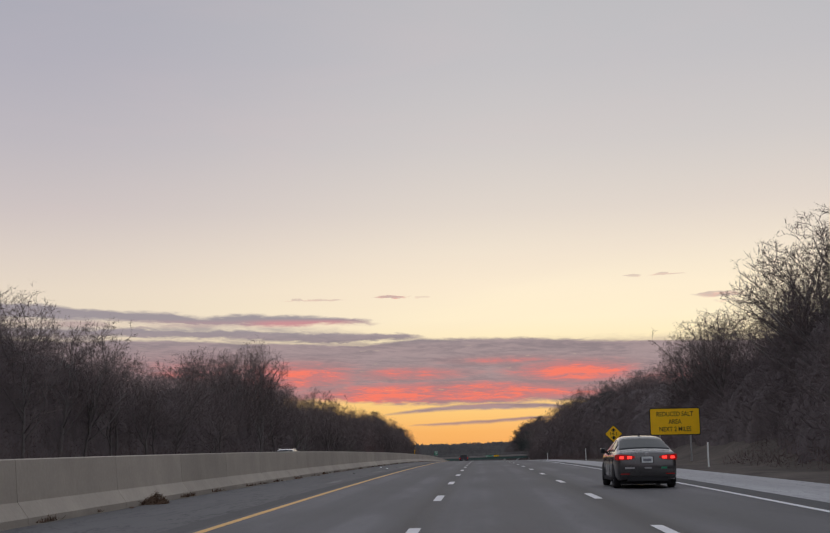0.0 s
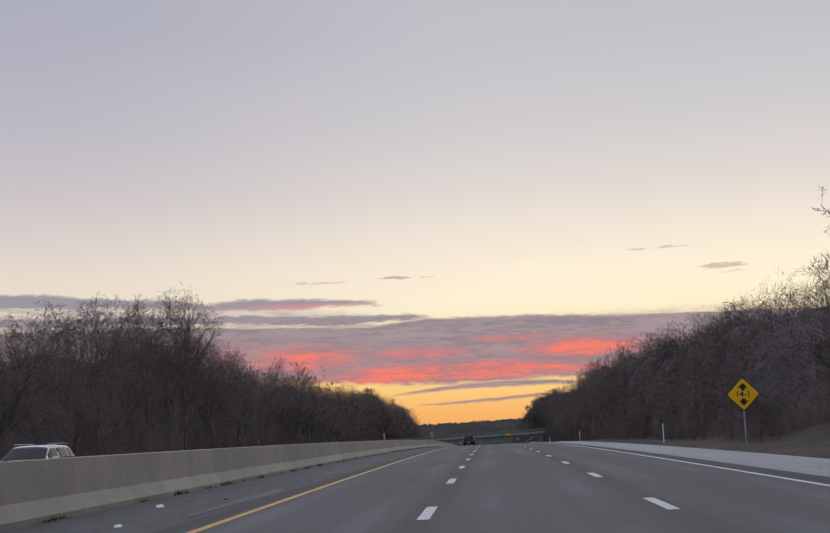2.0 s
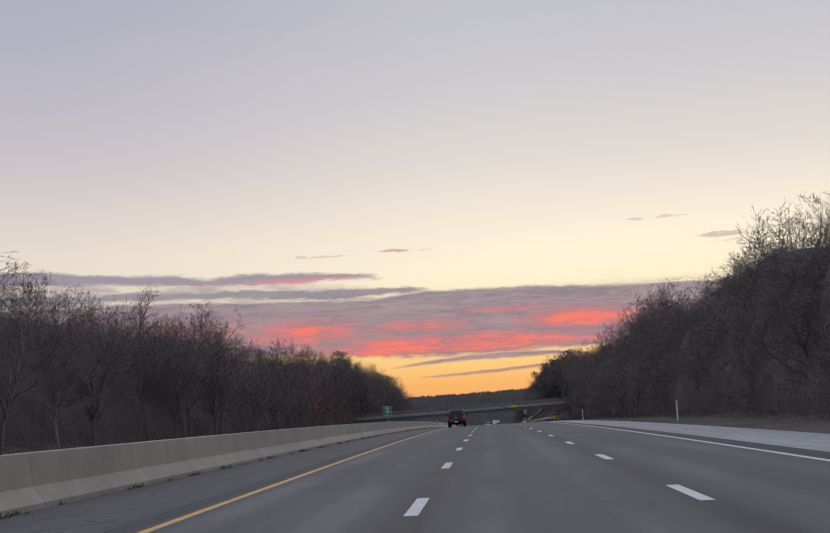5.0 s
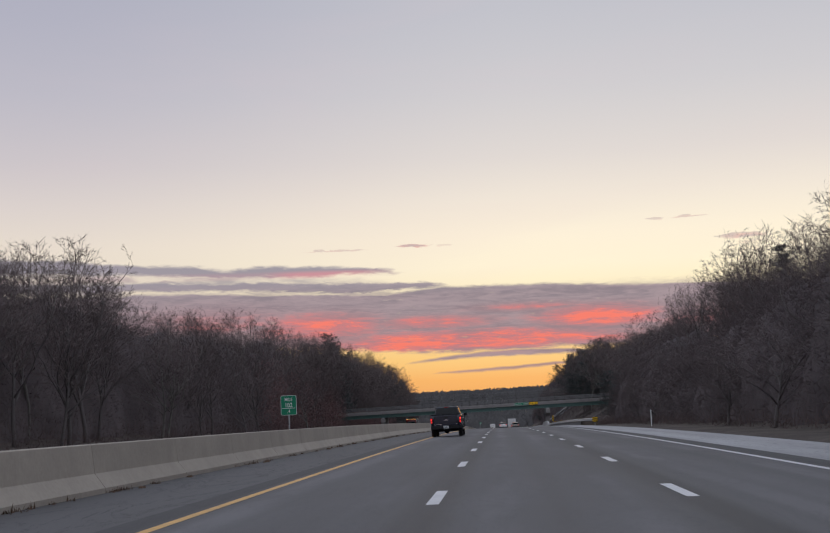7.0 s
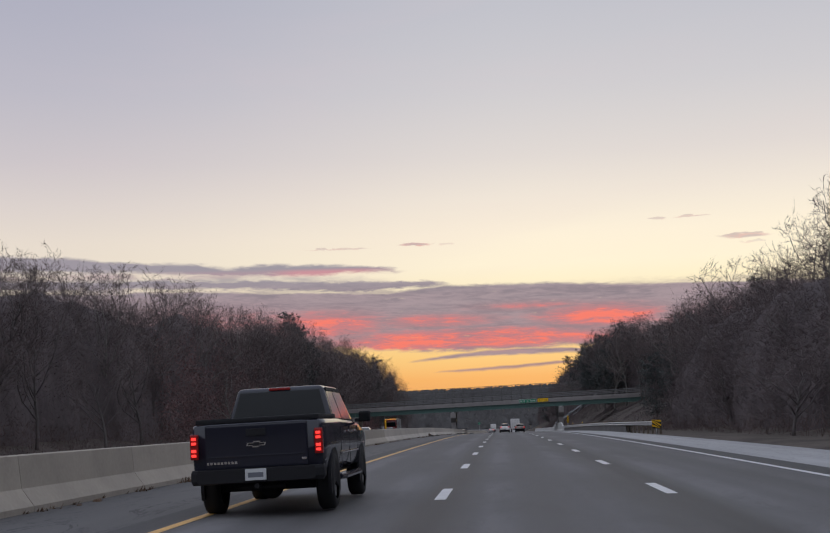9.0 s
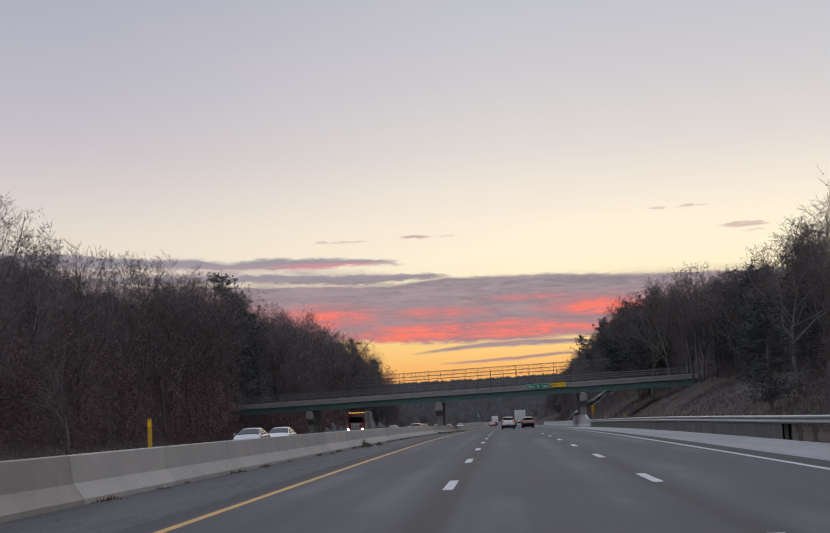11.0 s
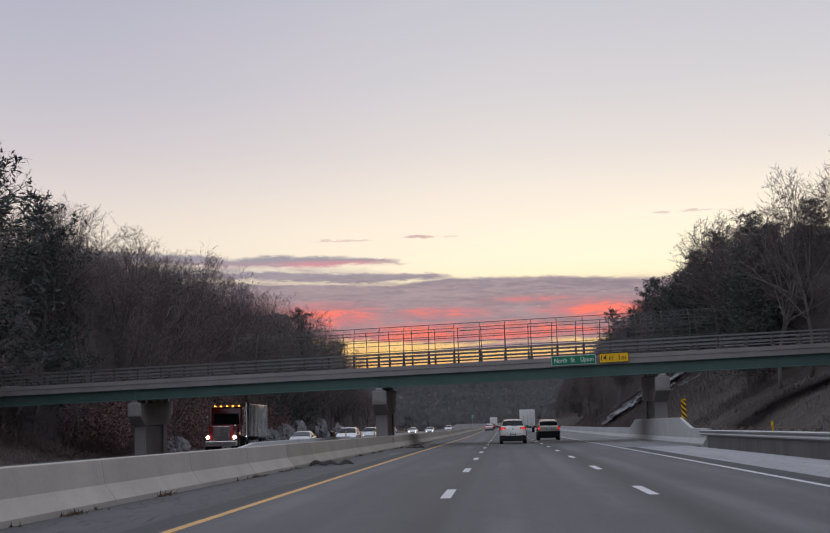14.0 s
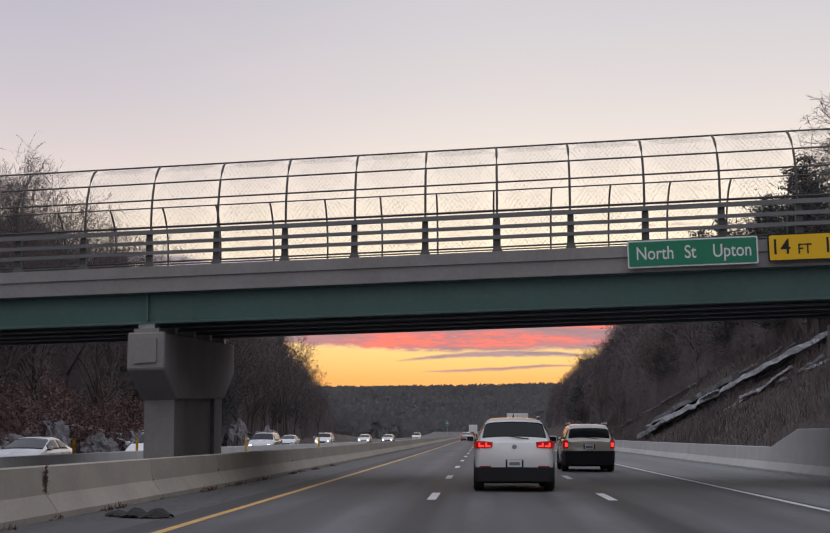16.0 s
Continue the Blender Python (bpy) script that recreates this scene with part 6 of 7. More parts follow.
def section(w_low, w_mid, z0, z1, z_top, crown=0.0):
    """Half outline of a body slice: sill, flank, shoulder, lid."""
    return [(w_low * 0.86, z0), (w_low, z0 + 0.07), (w_mid, (z0 + z1) / 2), (w_mid * 0.995, z1 - 0.06), (w_mid * 0.965, z1), (w_mid * 0.7, z_top), (w_mid * 0.3, z_top + crown * 0.8), (0.001, z_top + crown)]


def shell(L, hw, H, z0, belt, deck, hood, nose, cabin, wt):
    """The painted skin of a car: skin(y, k) is the half-width and height of point k (0 to 12, sill to roof line) of the slice at y."""
    yr0, yr1, yf1, yf0 = cabin
    keys = [(-0.2, deck - 0.2), (0.0, deck - 0.10), (0.05, deck - 0.02), (max(yr0, 0.07), deck), (yr1, H - 0.035), ((yr1 + yf1) / 2, H), (yf1, H - 0.03), (yf0, belt - 0.01), (L - 0.5, hood - 0.05), (L - 0.15, nose), (L, nose - 0.16), (L + 0.2, nose - 0.3)]
    fine = np.linspace(-0.2, L + 0.2, 600)
    raw = np.interp(fine, [p for p, _ in keys], [q for _, q in keys])
    width = max(3, int(0.16 / (fine[1] - fine[0])) | 1)
    soft = np.convolve(np.pad(raw, width // 2, mode="edge"), np.ones(width) / width, mode="valid")
    soft = np.convolve(np.pad(soft, width // 2, mode="edge"), np.ones(width) / width, mode="valid")

    def skin(y, k):
        zt = float(np.interp(y, fine, soft))
        end = float(np.interp(y, (0.0, 0.04, 0.12, 0.3, 0.8, L - 0.9, L - 0.35, L - 0.1, L), (0.86, 0.915, 0.955, 0.985, 1.0, 1.0, 0.965, 0.86, 0.70)))
        w = hw * end
        low = z0 + float(np.interp(y, (0.0, 0.08, 0.35, L - 0.5, L), (0.15, 0.06, 0.0, 0.0, 0.1)))
        line = float(np.interp(y, (0.0, yr0 + 0.5, yf0, L - 0.4, L), (deck - 0.09, belt - 0.02, belt - 0.05, hood - 0.09, nose - 0.16)))
        zb = min(line, zt - 0.03)
        share = max(0.0, (zt - zb) / (H - belt + 0.03))
        top = w * 0.90 + (wt * min(1.0, end + 0.06) - w * 0.90) * min(1.0, share)
        base = w * 0.945
        pts = [(w * 0.62, low), (w * 0.92, low + 0.02), (w * 0.985, low + 0.13), (w, (low + zb) * 0.5), (w * 0.992, zb - 0.13), (w * 0.972, zb - 0.025), (base, zb + 0.008 * share),
               ((base + top) / 2 + 0.018 * share, zb + (zt - zb) * 0.46), (top + 0.008 * share, zb + (zt - zb) * 0.84), (top * 0.94, zt - 0.035 * min(1.0, share + 0.3)), (top * 0.80, zt - 0.010), (top * 0.45, zt + 0.006), (0.001, zt + 0.012)]
        i = min(11, int(k))
        f = k - i
        return pts[i][0] * (1 - f) + pts[i + 1][0] * f, pts[i][1] * (1 - f) + pts[i + 1][1] * f

    return skin


def pane(name, skin, span_y, span_k, mat, parent, label="", whole=False, side=1, lift=0.007):
    """A window that follows the skin of the car, a little proud of it; whole: it runs across from side to side."""
    ny, nk = 8, 5
    ks = [span_k[0] + (span_k[1] - span_k[0]) * j / nk for j in range(nk + 1)]
    bm = bmesh.new()
    grid = []
    for i in range(ny + 1):
        y = span_y[0] + (span_y[1] - span_y[0]) * i / ny
        half = [skin(y, k) for k in ks]
        row = [(side * x, y, z) for x, z in half]
        if whole:
            row += [(-x, y, z) for x, z in half[-2::-1]]
        grid.append([Vector(p) for p in row])
    n, m = len(grid), len(grid[0])
    verts = []
    for i in range(n):
        line = []
        for j in range(m):
            du = grid[min(i + 1, n - 1)][j] - grid[max(i - 1, 0)][j]
            dv = grid[i][min(j + 1, m - 1)] - grid[i][max(j - 1, 0)]
            nrm = du.cross(dv)
            out = Vector((side, 0, 0.2)) if not whole else Vector((0, 0, 1))
            if nrm.dot(out) < 0:
                nrm = -nrm
            line.append(bm.verts.new(grid[i][j] + nrm.normalized() * lift))
        verts.append(line)
    for i in range(n - 1):
        for j in range(m - 1):
            bm.faces.new((verts[i][j], verts[i][j + 1], verts[i + 1][j + 1], verts[i + 1][j]))
    ext = bmesh.ops.extrude_face_region(bm, geom=list(bm.faces))
    bmesh.ops.translate(bm, vec=(-side * 0.008 if not whole else 0, 0, -0.01 if whole else 0), verts=[v for v in ext["geom"] if isinstance(v, bmesh.types.BMVert)])
    bmesh.ops.recalc_face_normals(bm, faces=bm.faces)
    return part(name, bm, mat, parent, label, True)


def road_car(name, label, spec, m, group=""):
    """A passenger vehicle, its tail at y = 0, nose towards +y, standing on z = 0."""
    car = empty(name, m, label, spec["kind"], group)
    L, W, H = spec["L"], spec["W"], spec["H"]
    hw, col, belt = W / 2, spec["paint"], spec["belt"]
    z0 = spec.get("floor", 0.24)
    hood = spec.get("hood", belt - 0.08)
    deck = spec.get("deck", belt)
    yr0, yr1, yf1, yf0 = spec["cabin"]          # tail glass foot and top, windscreen top and foot
    nose = spec.get("nose", 0.72)
    wt = spec.get("wt", hw * 0.72)
    skin = shell(L, hw, H, z0, belt, deck, hood, nose, (yr0, yr1, yf1, yf0), wt)
    ys = sorted({0.0, 0.015, 0.04, 0.09, 0.16, 0.26, L - 0.3, L - 0.15, L - 0.06, L} | {round(0.26 + (L - 0.56) * i / 34, 3) for i in range(1, 34)})
    part("body", loft([(y, [skin(y, k) for k in range(13)]) for y in ys]), col, car, spec.get("body_label", ""), True)
    slant = yr1 - yr0
    v0, v1 = spec.get("rear_glass", (0.14, 0.86))
    pane("rear_window", skin, (yr0 + slant * v0, yr0 + slant * v1), (8.35, 12.0), GLASS, car, "dark rear window", True)
    pane("windscreen", skin, (yf1 + (yf0 - yf1) * 0.10, yf1 + (yf0 - yf1) * 0.92), (8.4, 12.0), GLASS, car, "dark windscreen", True)
    ga, gb = yr0 + slant * spec.get("quarter", 0.78), yf1 + (yf0 - yf1) * 0.62
    cuts = spec.get("doors", (0.0, 0.46, 1.0))
    for sx in (-1, 1):
        for k0, k1 in zip(cuts, cuts[1:]):
            pane("side_window", skin, (ga + (gb - ga) * k0 + 0.025, ga + (gb - ga) * k1 - 0.025), (6.15, 7.85), GLASS, car, "", False, sx)
    # wheels
    r, wr = spec.get("wheel", 0.34), spec.get("tyre", 0.225)
    for y in spec["axles"]:
        for sx in (-1, 1):
            arch(sx * (hw + 0.004), y, r, car, TRIM if spec.get("clad") else spec.get("well", TRIM))
            wheel(sx * (hw - wr / 2 + 0.012), y, r, wr, car)
    # tail
    if spec.get("clad"):
        z1 = spec["clad"]
        part("bumper", loft([(-0.035, [(hw * 0.80, z0 - 0.02), (hw * 0.84, z0 + 0.05), (hw * 0.86, z1 - 0.03), (hw * 0.84, z1), (0.001, z1)]),
                             (0.0, [(hw * 0.90, z0 - 0.04), (hw * 0.93, z0 + 0.04), (hw * 0.945, z1 - 0.03), (hw * 0.93, z1), (0.001, z1)]),
                             (0.3, [(hw * 0.97, z0 - 0.04), (hw * 0.99, z0 + 0.04), (hw * 1.006, z1 - 0.03), (hw * 1.0, z1), (0.001, z1)]),
                             (0.52, [(hw * 0.97, z0 - 0.02), (hw * 0.99, z0 + 0.04), (hw * 1.006, z1 - 0.1), (hw * 1.0, z1 - 0.08), (0.001, z1 - 0.08)])]), TRIM, car, "black plastic lower bumper")
    else:
        block("lower_valance", (0, 0.07, z0 + 0.08), (W * 0.66, 0.1, 0.16), TRIM, car, 0.03)
    for sx in (-1, 1):
        x0, x1, za, zb = spec["lamp"]
        lens = LENS if spec.get("lit", True) else LENS_OFF
        bm = bmesh.new()
        ring = []
        for x, y, dz in ((x0, -0.020, spec.get("lamp_in", 0.03)), ((x0 + hw * 0.86) / 2, -0.018, spec.get("lamp_in", 0.03) * 0.3), (hw * 0.865, -0.014, 0.0), (hw * 0.945, 0.042, 0.0), (hw * 1.002, 0.20, 0.015), (hw * 1.008, 0.31, 0.05)):
            ring.append([bm.verts.new((sx * x, y, za + max(0.0, dz))), bm.verts.new((sx * x, y, zb - max(0.0, dz) ))])
        for a, b in zip(ring, ring[1:]):
            bm.faces.new((a[0], b[0], b[1], a[1]))
        ext = bmesh.ops.extrude_face_region(bm, geom=list(bm.faces))
        bmesh.ops.translate(bm, vec=(-sx * 0.03, 0.05, 0), verts=[v for v in ext["geom"] if isinstance(v, bmesh.types.BMVert)])
        bmesh.ops.recalc_face_normals(bm, faces=bm.faces)
        light = part("tail_light", bm, lens, car, "lit red tail light" if spec.get("lit", True) else "red tail light")
        if spec.get("lit", True):
            for f0, f1 in spec.get("bulbs", ((0.12, 0.46), (0.56, 0.94))):
                xa, xb = x0 + (x1 - x0) * f0, x0 + (x1 - x0) * f1
                zc, zh = (za + zb) / 2, (zb - za) * 0.30
                if not spec.get("brackets"):
                    part("bulb", box_bm(sx * (xa + xb) / 2, -0.022, zc - zh * 0.15, abs(xb - xa), 0.016, zh * 1.5, 0.024), LAMP_RED, light)
                    continue
                bm = bmesh.new()
                foot, arm = 0.03, 0.034
                shape = [(xa, zc - zh), (xb, zc - zh), (xb, zc + zh * 0.9), (xb - arm, zc + zh * 0.9), (xb - arm, zc - zh + foot), (xa, zc - zh + foot)]
                face = bm.faces.new([bm.verts.new((sx * px, -0.032, pz)) for px, pz in shape])
                ext = bmesh.ops.extrude_face_region(bm, geom=[face])
                bmesh.ops.translate(bm, vec=(0, 0.016, 0), verts=[v for v in ext["geom"] if isinstance(v, bmesh.types.BMVert)])
                bmesh.ops.recalc_face_normals(bm, faces=bm.faces)
                part("bulb", bm, LAMP_RED, light, "bright bent light strip")
        za2 = spec.get("reflector")
        if za2:
            block("reflector", (sx * hw * 0.72, -0.03, za2), (0.26, 0.02, 0.03), LENS_OFF, car, 0.006)
        # mirrors and head lamps
        ym, reach = yf0 - 0.35, spec.get("mirror_out", 0.11)
        mir = block("mirror", (sx * (hw + reach), ym, belt + 0.03), (0.09 + reach, 0.1, 0.15), spec.get("mirror", col), car, 0.035, "door mirror")
        part("mirror_glass", box_bm(sx * (hw + reach), ym - 0.052, belt + 0.03, 0.05 + reach, 0.008, 0.11, 0.002), GLASS, mir)
        part("mirror_arm", box_bm(sx * (hw - 0.01), ym + 0.02, belt - 0.01, 0.14, 0.07, 0.05, 0.01), TRIM, mir)
        head = LAMP_WHITE if spec.get("headlights") else LAMP_DIM
        block("headlight", (sx * hw * 0.66, L - 0.10, nose - 0.03), (0.34, 0.2, 0.13), LAMP_DIM, car, 0.04, "headlight")
        if spec.get("headlights"):
            bm = bmesh.new()
            bmesh.ops.create_uvsphere(bm, u_segments=10, v_segments=6, radius=0.075)
            bmesh.ops.translate(bm, vec=(sx * hw * 0.68, L + 0.01, nose - 0.03), verts=bm.verts)
            part("head_lamp", bm, LAMP_WHITE, car, "lit headlight")
        for k, c in enumerate(cuts[1:]):
            y = ga + (gb - ga) * (c - 0.02)
            part("door_handle", box_bm(sx * (hw + 0.012), y - 0.25, belt - 0.16, 0.03, 0.17, 0.035, 0.008), spec.get("handles", col), car)
        for c in cuts:
            y = ga + (gb - ga) * c
            part("door_seam", box_bm(sx * (hw - 0.002), y, (belt + z0) / 2, 0.008, 0.008, belt - z0 - 0.2), TRIM, car)
        part("sill", box_bm(sx * (hw - 0.03), L / 2, z0 + 0.05, 0.08, spec["axles"][1] - spec["axles"][0] - 2.3 * r, 0.1, 0.02), TRIM, car)
        if spec.get("rails"):
            v, f = tubes([[(sx * (wt - 0.02), yr1 + 0.05, H - 0.02, 0.018), (sx * (wt - 0.01), yr1 + 0.2, H + 0.025, 0.018), (sx * (wt - 0.01), yf1 - 0.2, H + 0.03, 0.018), (sx * (wt - 0.02), yf1 - 0.06, H, 0.018)]], 6)
            put_mesh("roof_rail", v, f, RIM, car)
    block("grille", (0, L - 0.05, nose - 0.14), (W * 0.42, 0.12, 0.16), TRIM, car, 0.02)
    part("underside", box_bm(0, L / 2, z0 - 0.02, W * 0.8, L * 0.86, 0.12), TRIM, car)
    zp = spec.get("plate")
    if zp:
        block("plate_recess", (0, 0.004, zp), (0.40, 0.02, 0.17), col if not spec.get("recess") else TRIM, car, 0.008)
        plate(0, -0.022, zp, car)
    zb = spec.get("badge")
    if zb:
        bm = bmesh.new()
        bmesh.ops.create_cone(bm, cap_ends=True, segments=20, radius1=0.055, radius2=0.05, depth=0.02)
        bmesh.ops.rotate(bm, matrix=Matrix.Rotation(math.pi / 2, 3, "X"), verts=bm.verts)
        bmesh.ops.scale(bm, vec=spec.get("badge_shape", (1, 1, 1)), verts=bm.verts)
        bmesh.ops.translate(bm, vec=(0, spec.get("badge_y", 0.0), zb), verts=bm.verts)
        part("badge", bm, RIM, car)
    for x, z, w, h, mt in spec.get("stickers", ()):
        part("sticker", box_bm(x, spec.get("sticker_y", -0.012), z, w, 0.006, h), mt, car)
    if spec.get("fin"):
        bm = bmesh.new()
        a = [bm.verts.new(p) for p in ((-0.02, yr1 + 0.15, H), (0.02, yr1 + 0.15, H), (0.025, yr1 + 0.36, H), (-0.025, yr1 + 0.36, H), (0, yr1 + 0.17, H + 0.09))]
        for i in range(4):
            bm.faces.new((a[i], a[(i + 1) % 4], a[4]))
        part("antenna_fin", bm, TRIM, car)
    if spec.get("spoiler"):
        part("spoiler", box_bm(0, yr1 - 0.01, H - 0.055, wt * 1.84, 0.20, 0.07, 0.025), col, car)
    if spec.get("trunk"):
        part("boot_seam", box_bm(0, 0.012, spec["trunk"], W * 0.55, 0.01, 0.008), TRIM, car)
    if spec.get("wiper"):
        part("wiper", box_bm(0.12, yr0 - 0.0, belt + 0.06, 0.42, 0.02, 0.018, turn=Matrix.Rotation(0.12, 4, "Y")), TRIM, car)
    if spec.get("exhaust"):
        part("exhaust", box_bm(-hw * 0.55, 0.06, z0 - 0.03, 0.12, 0.2, 0.06, 0.02), CHROME, car)
    return car


SUV = dict(kind="car", L=4.43, W=1.81, H=1.66, paint=WHITE, belt=1.14, deck=1.15, hood=1.02, nose=0.80, cabin=(0.07, 0.40, 2.55, 3.35), axles=(0.86, 3.46), wheel=0.345, tyre=0.235, floor=0.26,
           lamp=(0.50, 0.82, 0.965, 1.125), lamp_in=0.025, brackets=True, clad=0.545, reflector=0.56, plate=0.63, recess=True, badge=1.0, rails=True, fin=True, spoiler=False, wiper=True, wt=0.615,
           glass_inset=(0.05, 0.12), doors=(0.0, 0.22, 0.58, 1.0), round=0.09, badge_y=-0.004)
ESCAPE = dict(SUV, brackets=False, L=4.43, W=1.80, H=1.66, paint=TAN, belt=1.10, deck=1.10, cabin=(0.06, 0.24, 2.45, 3.2), lamp=(0.74, 0.85, 0.80, 1.09), bulbs=((0.1, 0.9),), clad=0.72, plate=0.86, badge=None, fin=False,
              wt=0.65, round=0.06, reflector=None, spoiler=False, exhaust=False)
SEDAN = dict(kind="car", L=4.53, W=1.78, H=1.435, paint=GREY, belt=0.99, deck=1.03, hood=0.88, nose=0.66, cabin=(0.40, 1.35, 2.35, 3.5), quarter=0.55, rear_glass=(0.12, 0.90), axles=(0.92, 3.62), wheel=0.315, tyre=0.205, floor=0.2,
             lamp=(0.36, 0.80, 0.77, 0.93), lamp_in=0.055, bulbs=((0.16, 0.46), (0.70, 0.97)), plate=0.78, badge=0.93, badge_shape=(1.4, 1, 0.8), trunk=0.60, fin=True, wt=0.60, doors=(0.0, 0.42, 1.0),
             reflector=0.40, mirror_out=0.05, glass_inset=(0.06, 0.07), stickers=((-0.5, 0.56, 0.28, 0.05, RIM), (0.02, 0.56, 0.2, 0.045, RIM), (0.48, 0.56, 0.17, 0.05, SIGN_GREEN)), sticker_y=-0.004)


def standing(s, u, s_turn=False, h=0.0):
    """The pose of a vehicle on the road; turned: it comes towards the camera."""
    slope = math.atan((RZ(s + 3) - RZ(s - 3)) / 6)
    m = Matrix.Translation(at(s, u, h)) @ Matrix.Rotation(math.radians(0.5), 4, "Z") @ Matrix.Rotation(slope, 4, "X")
    return m @ Matrix.Rotation(math.pi, 4, "Z") if s_turn else m


suv = road_car("sport_utility_car", "white compact SUV with black lower bumper and lit tail lights", SUV, standing(495.2, 0.70))
escape = road_car("sport_utility_car", "tan boxy SUV with black cladding and lit tail lights", ESCAPE, standing(511.2, 3.68))
sedan = road_car("sedan_car", "dark grey saloon with lit tail lights and bumper stickers", SEDAN, standing(34.0, 4.32) @ Matrix.Diagonal((0.915, 0.915, 0.965, 1)))
OVER = dict(headlights=True, lit=False)
white_suv = road_car("sport_utility_car", "white oncoming SUV with one bright headlight", dict(SUV, **OVER), standing(104, -15.6, True, -0.25), "oncoming traffic")
for s, u, base, colour, lit, label in (
        (419.0, -16.4, SEDAN, WHITE, False, "white oncoming saloon behind the barrier"), (409.5, -16.7, SEDAN, SILVER, False, "silver oncoming saloon with dark windscreen"),
        (514, -16.2, SEDAN, WHITE, False, "white oncoming saloon behind the barrier"), (520, -13.2, SUV, WHITE, False, "white oncoming SUV behind the barrier"),
        (556, -15.0, SUV, SILVER, True, "silver oncoming SUV with headlights on"), (607, -17.2, SUV, WHITE, True, "white oncoming SUV with headlights on"),
        (600, -20.0, SEDAN, WHITE, False, "white oncoming saloon behind the barrier"), (648, -16.6, SEDAN, WHITE, True, "white oncoming saloon with headlights on"), (655, -13.8, SEDAN, SILVER, True, "silver oncoming saloon with headlights on"),
        (720, -13.0, SUV, WHITE, False, "white oncoming SUV behind the barrier")):
    road_car("sedan_car" if base is SEDAN else "sport_utility_car", label, dict(base, paint=colour, headlights=lit, lit=False), standing(s, u, True, -0.25), "oncoming traffic")
for s, u, base, colour, label in ((742, -3.0, SEDAN, RED, "red saloon with tail lights lit far ahead"), (752, 0.6, SEDAN, SILVER, "silver saloon with tail lights lit far ahead"), (800, -3.0, SUV, GREY, "dark grey SUV far ahead"),
                                  (838, 0.6, SUV, RED, "red SUV with tail lights lit far ahead"), (690, -2.9, SEDAN, SILVER, "silver saloon car ahead")):
    road_car("sedan_car" if base is SEDAN else "sport_utility_car", label, dict(base, paint=colour), standing(s, u), "traffic ahead")


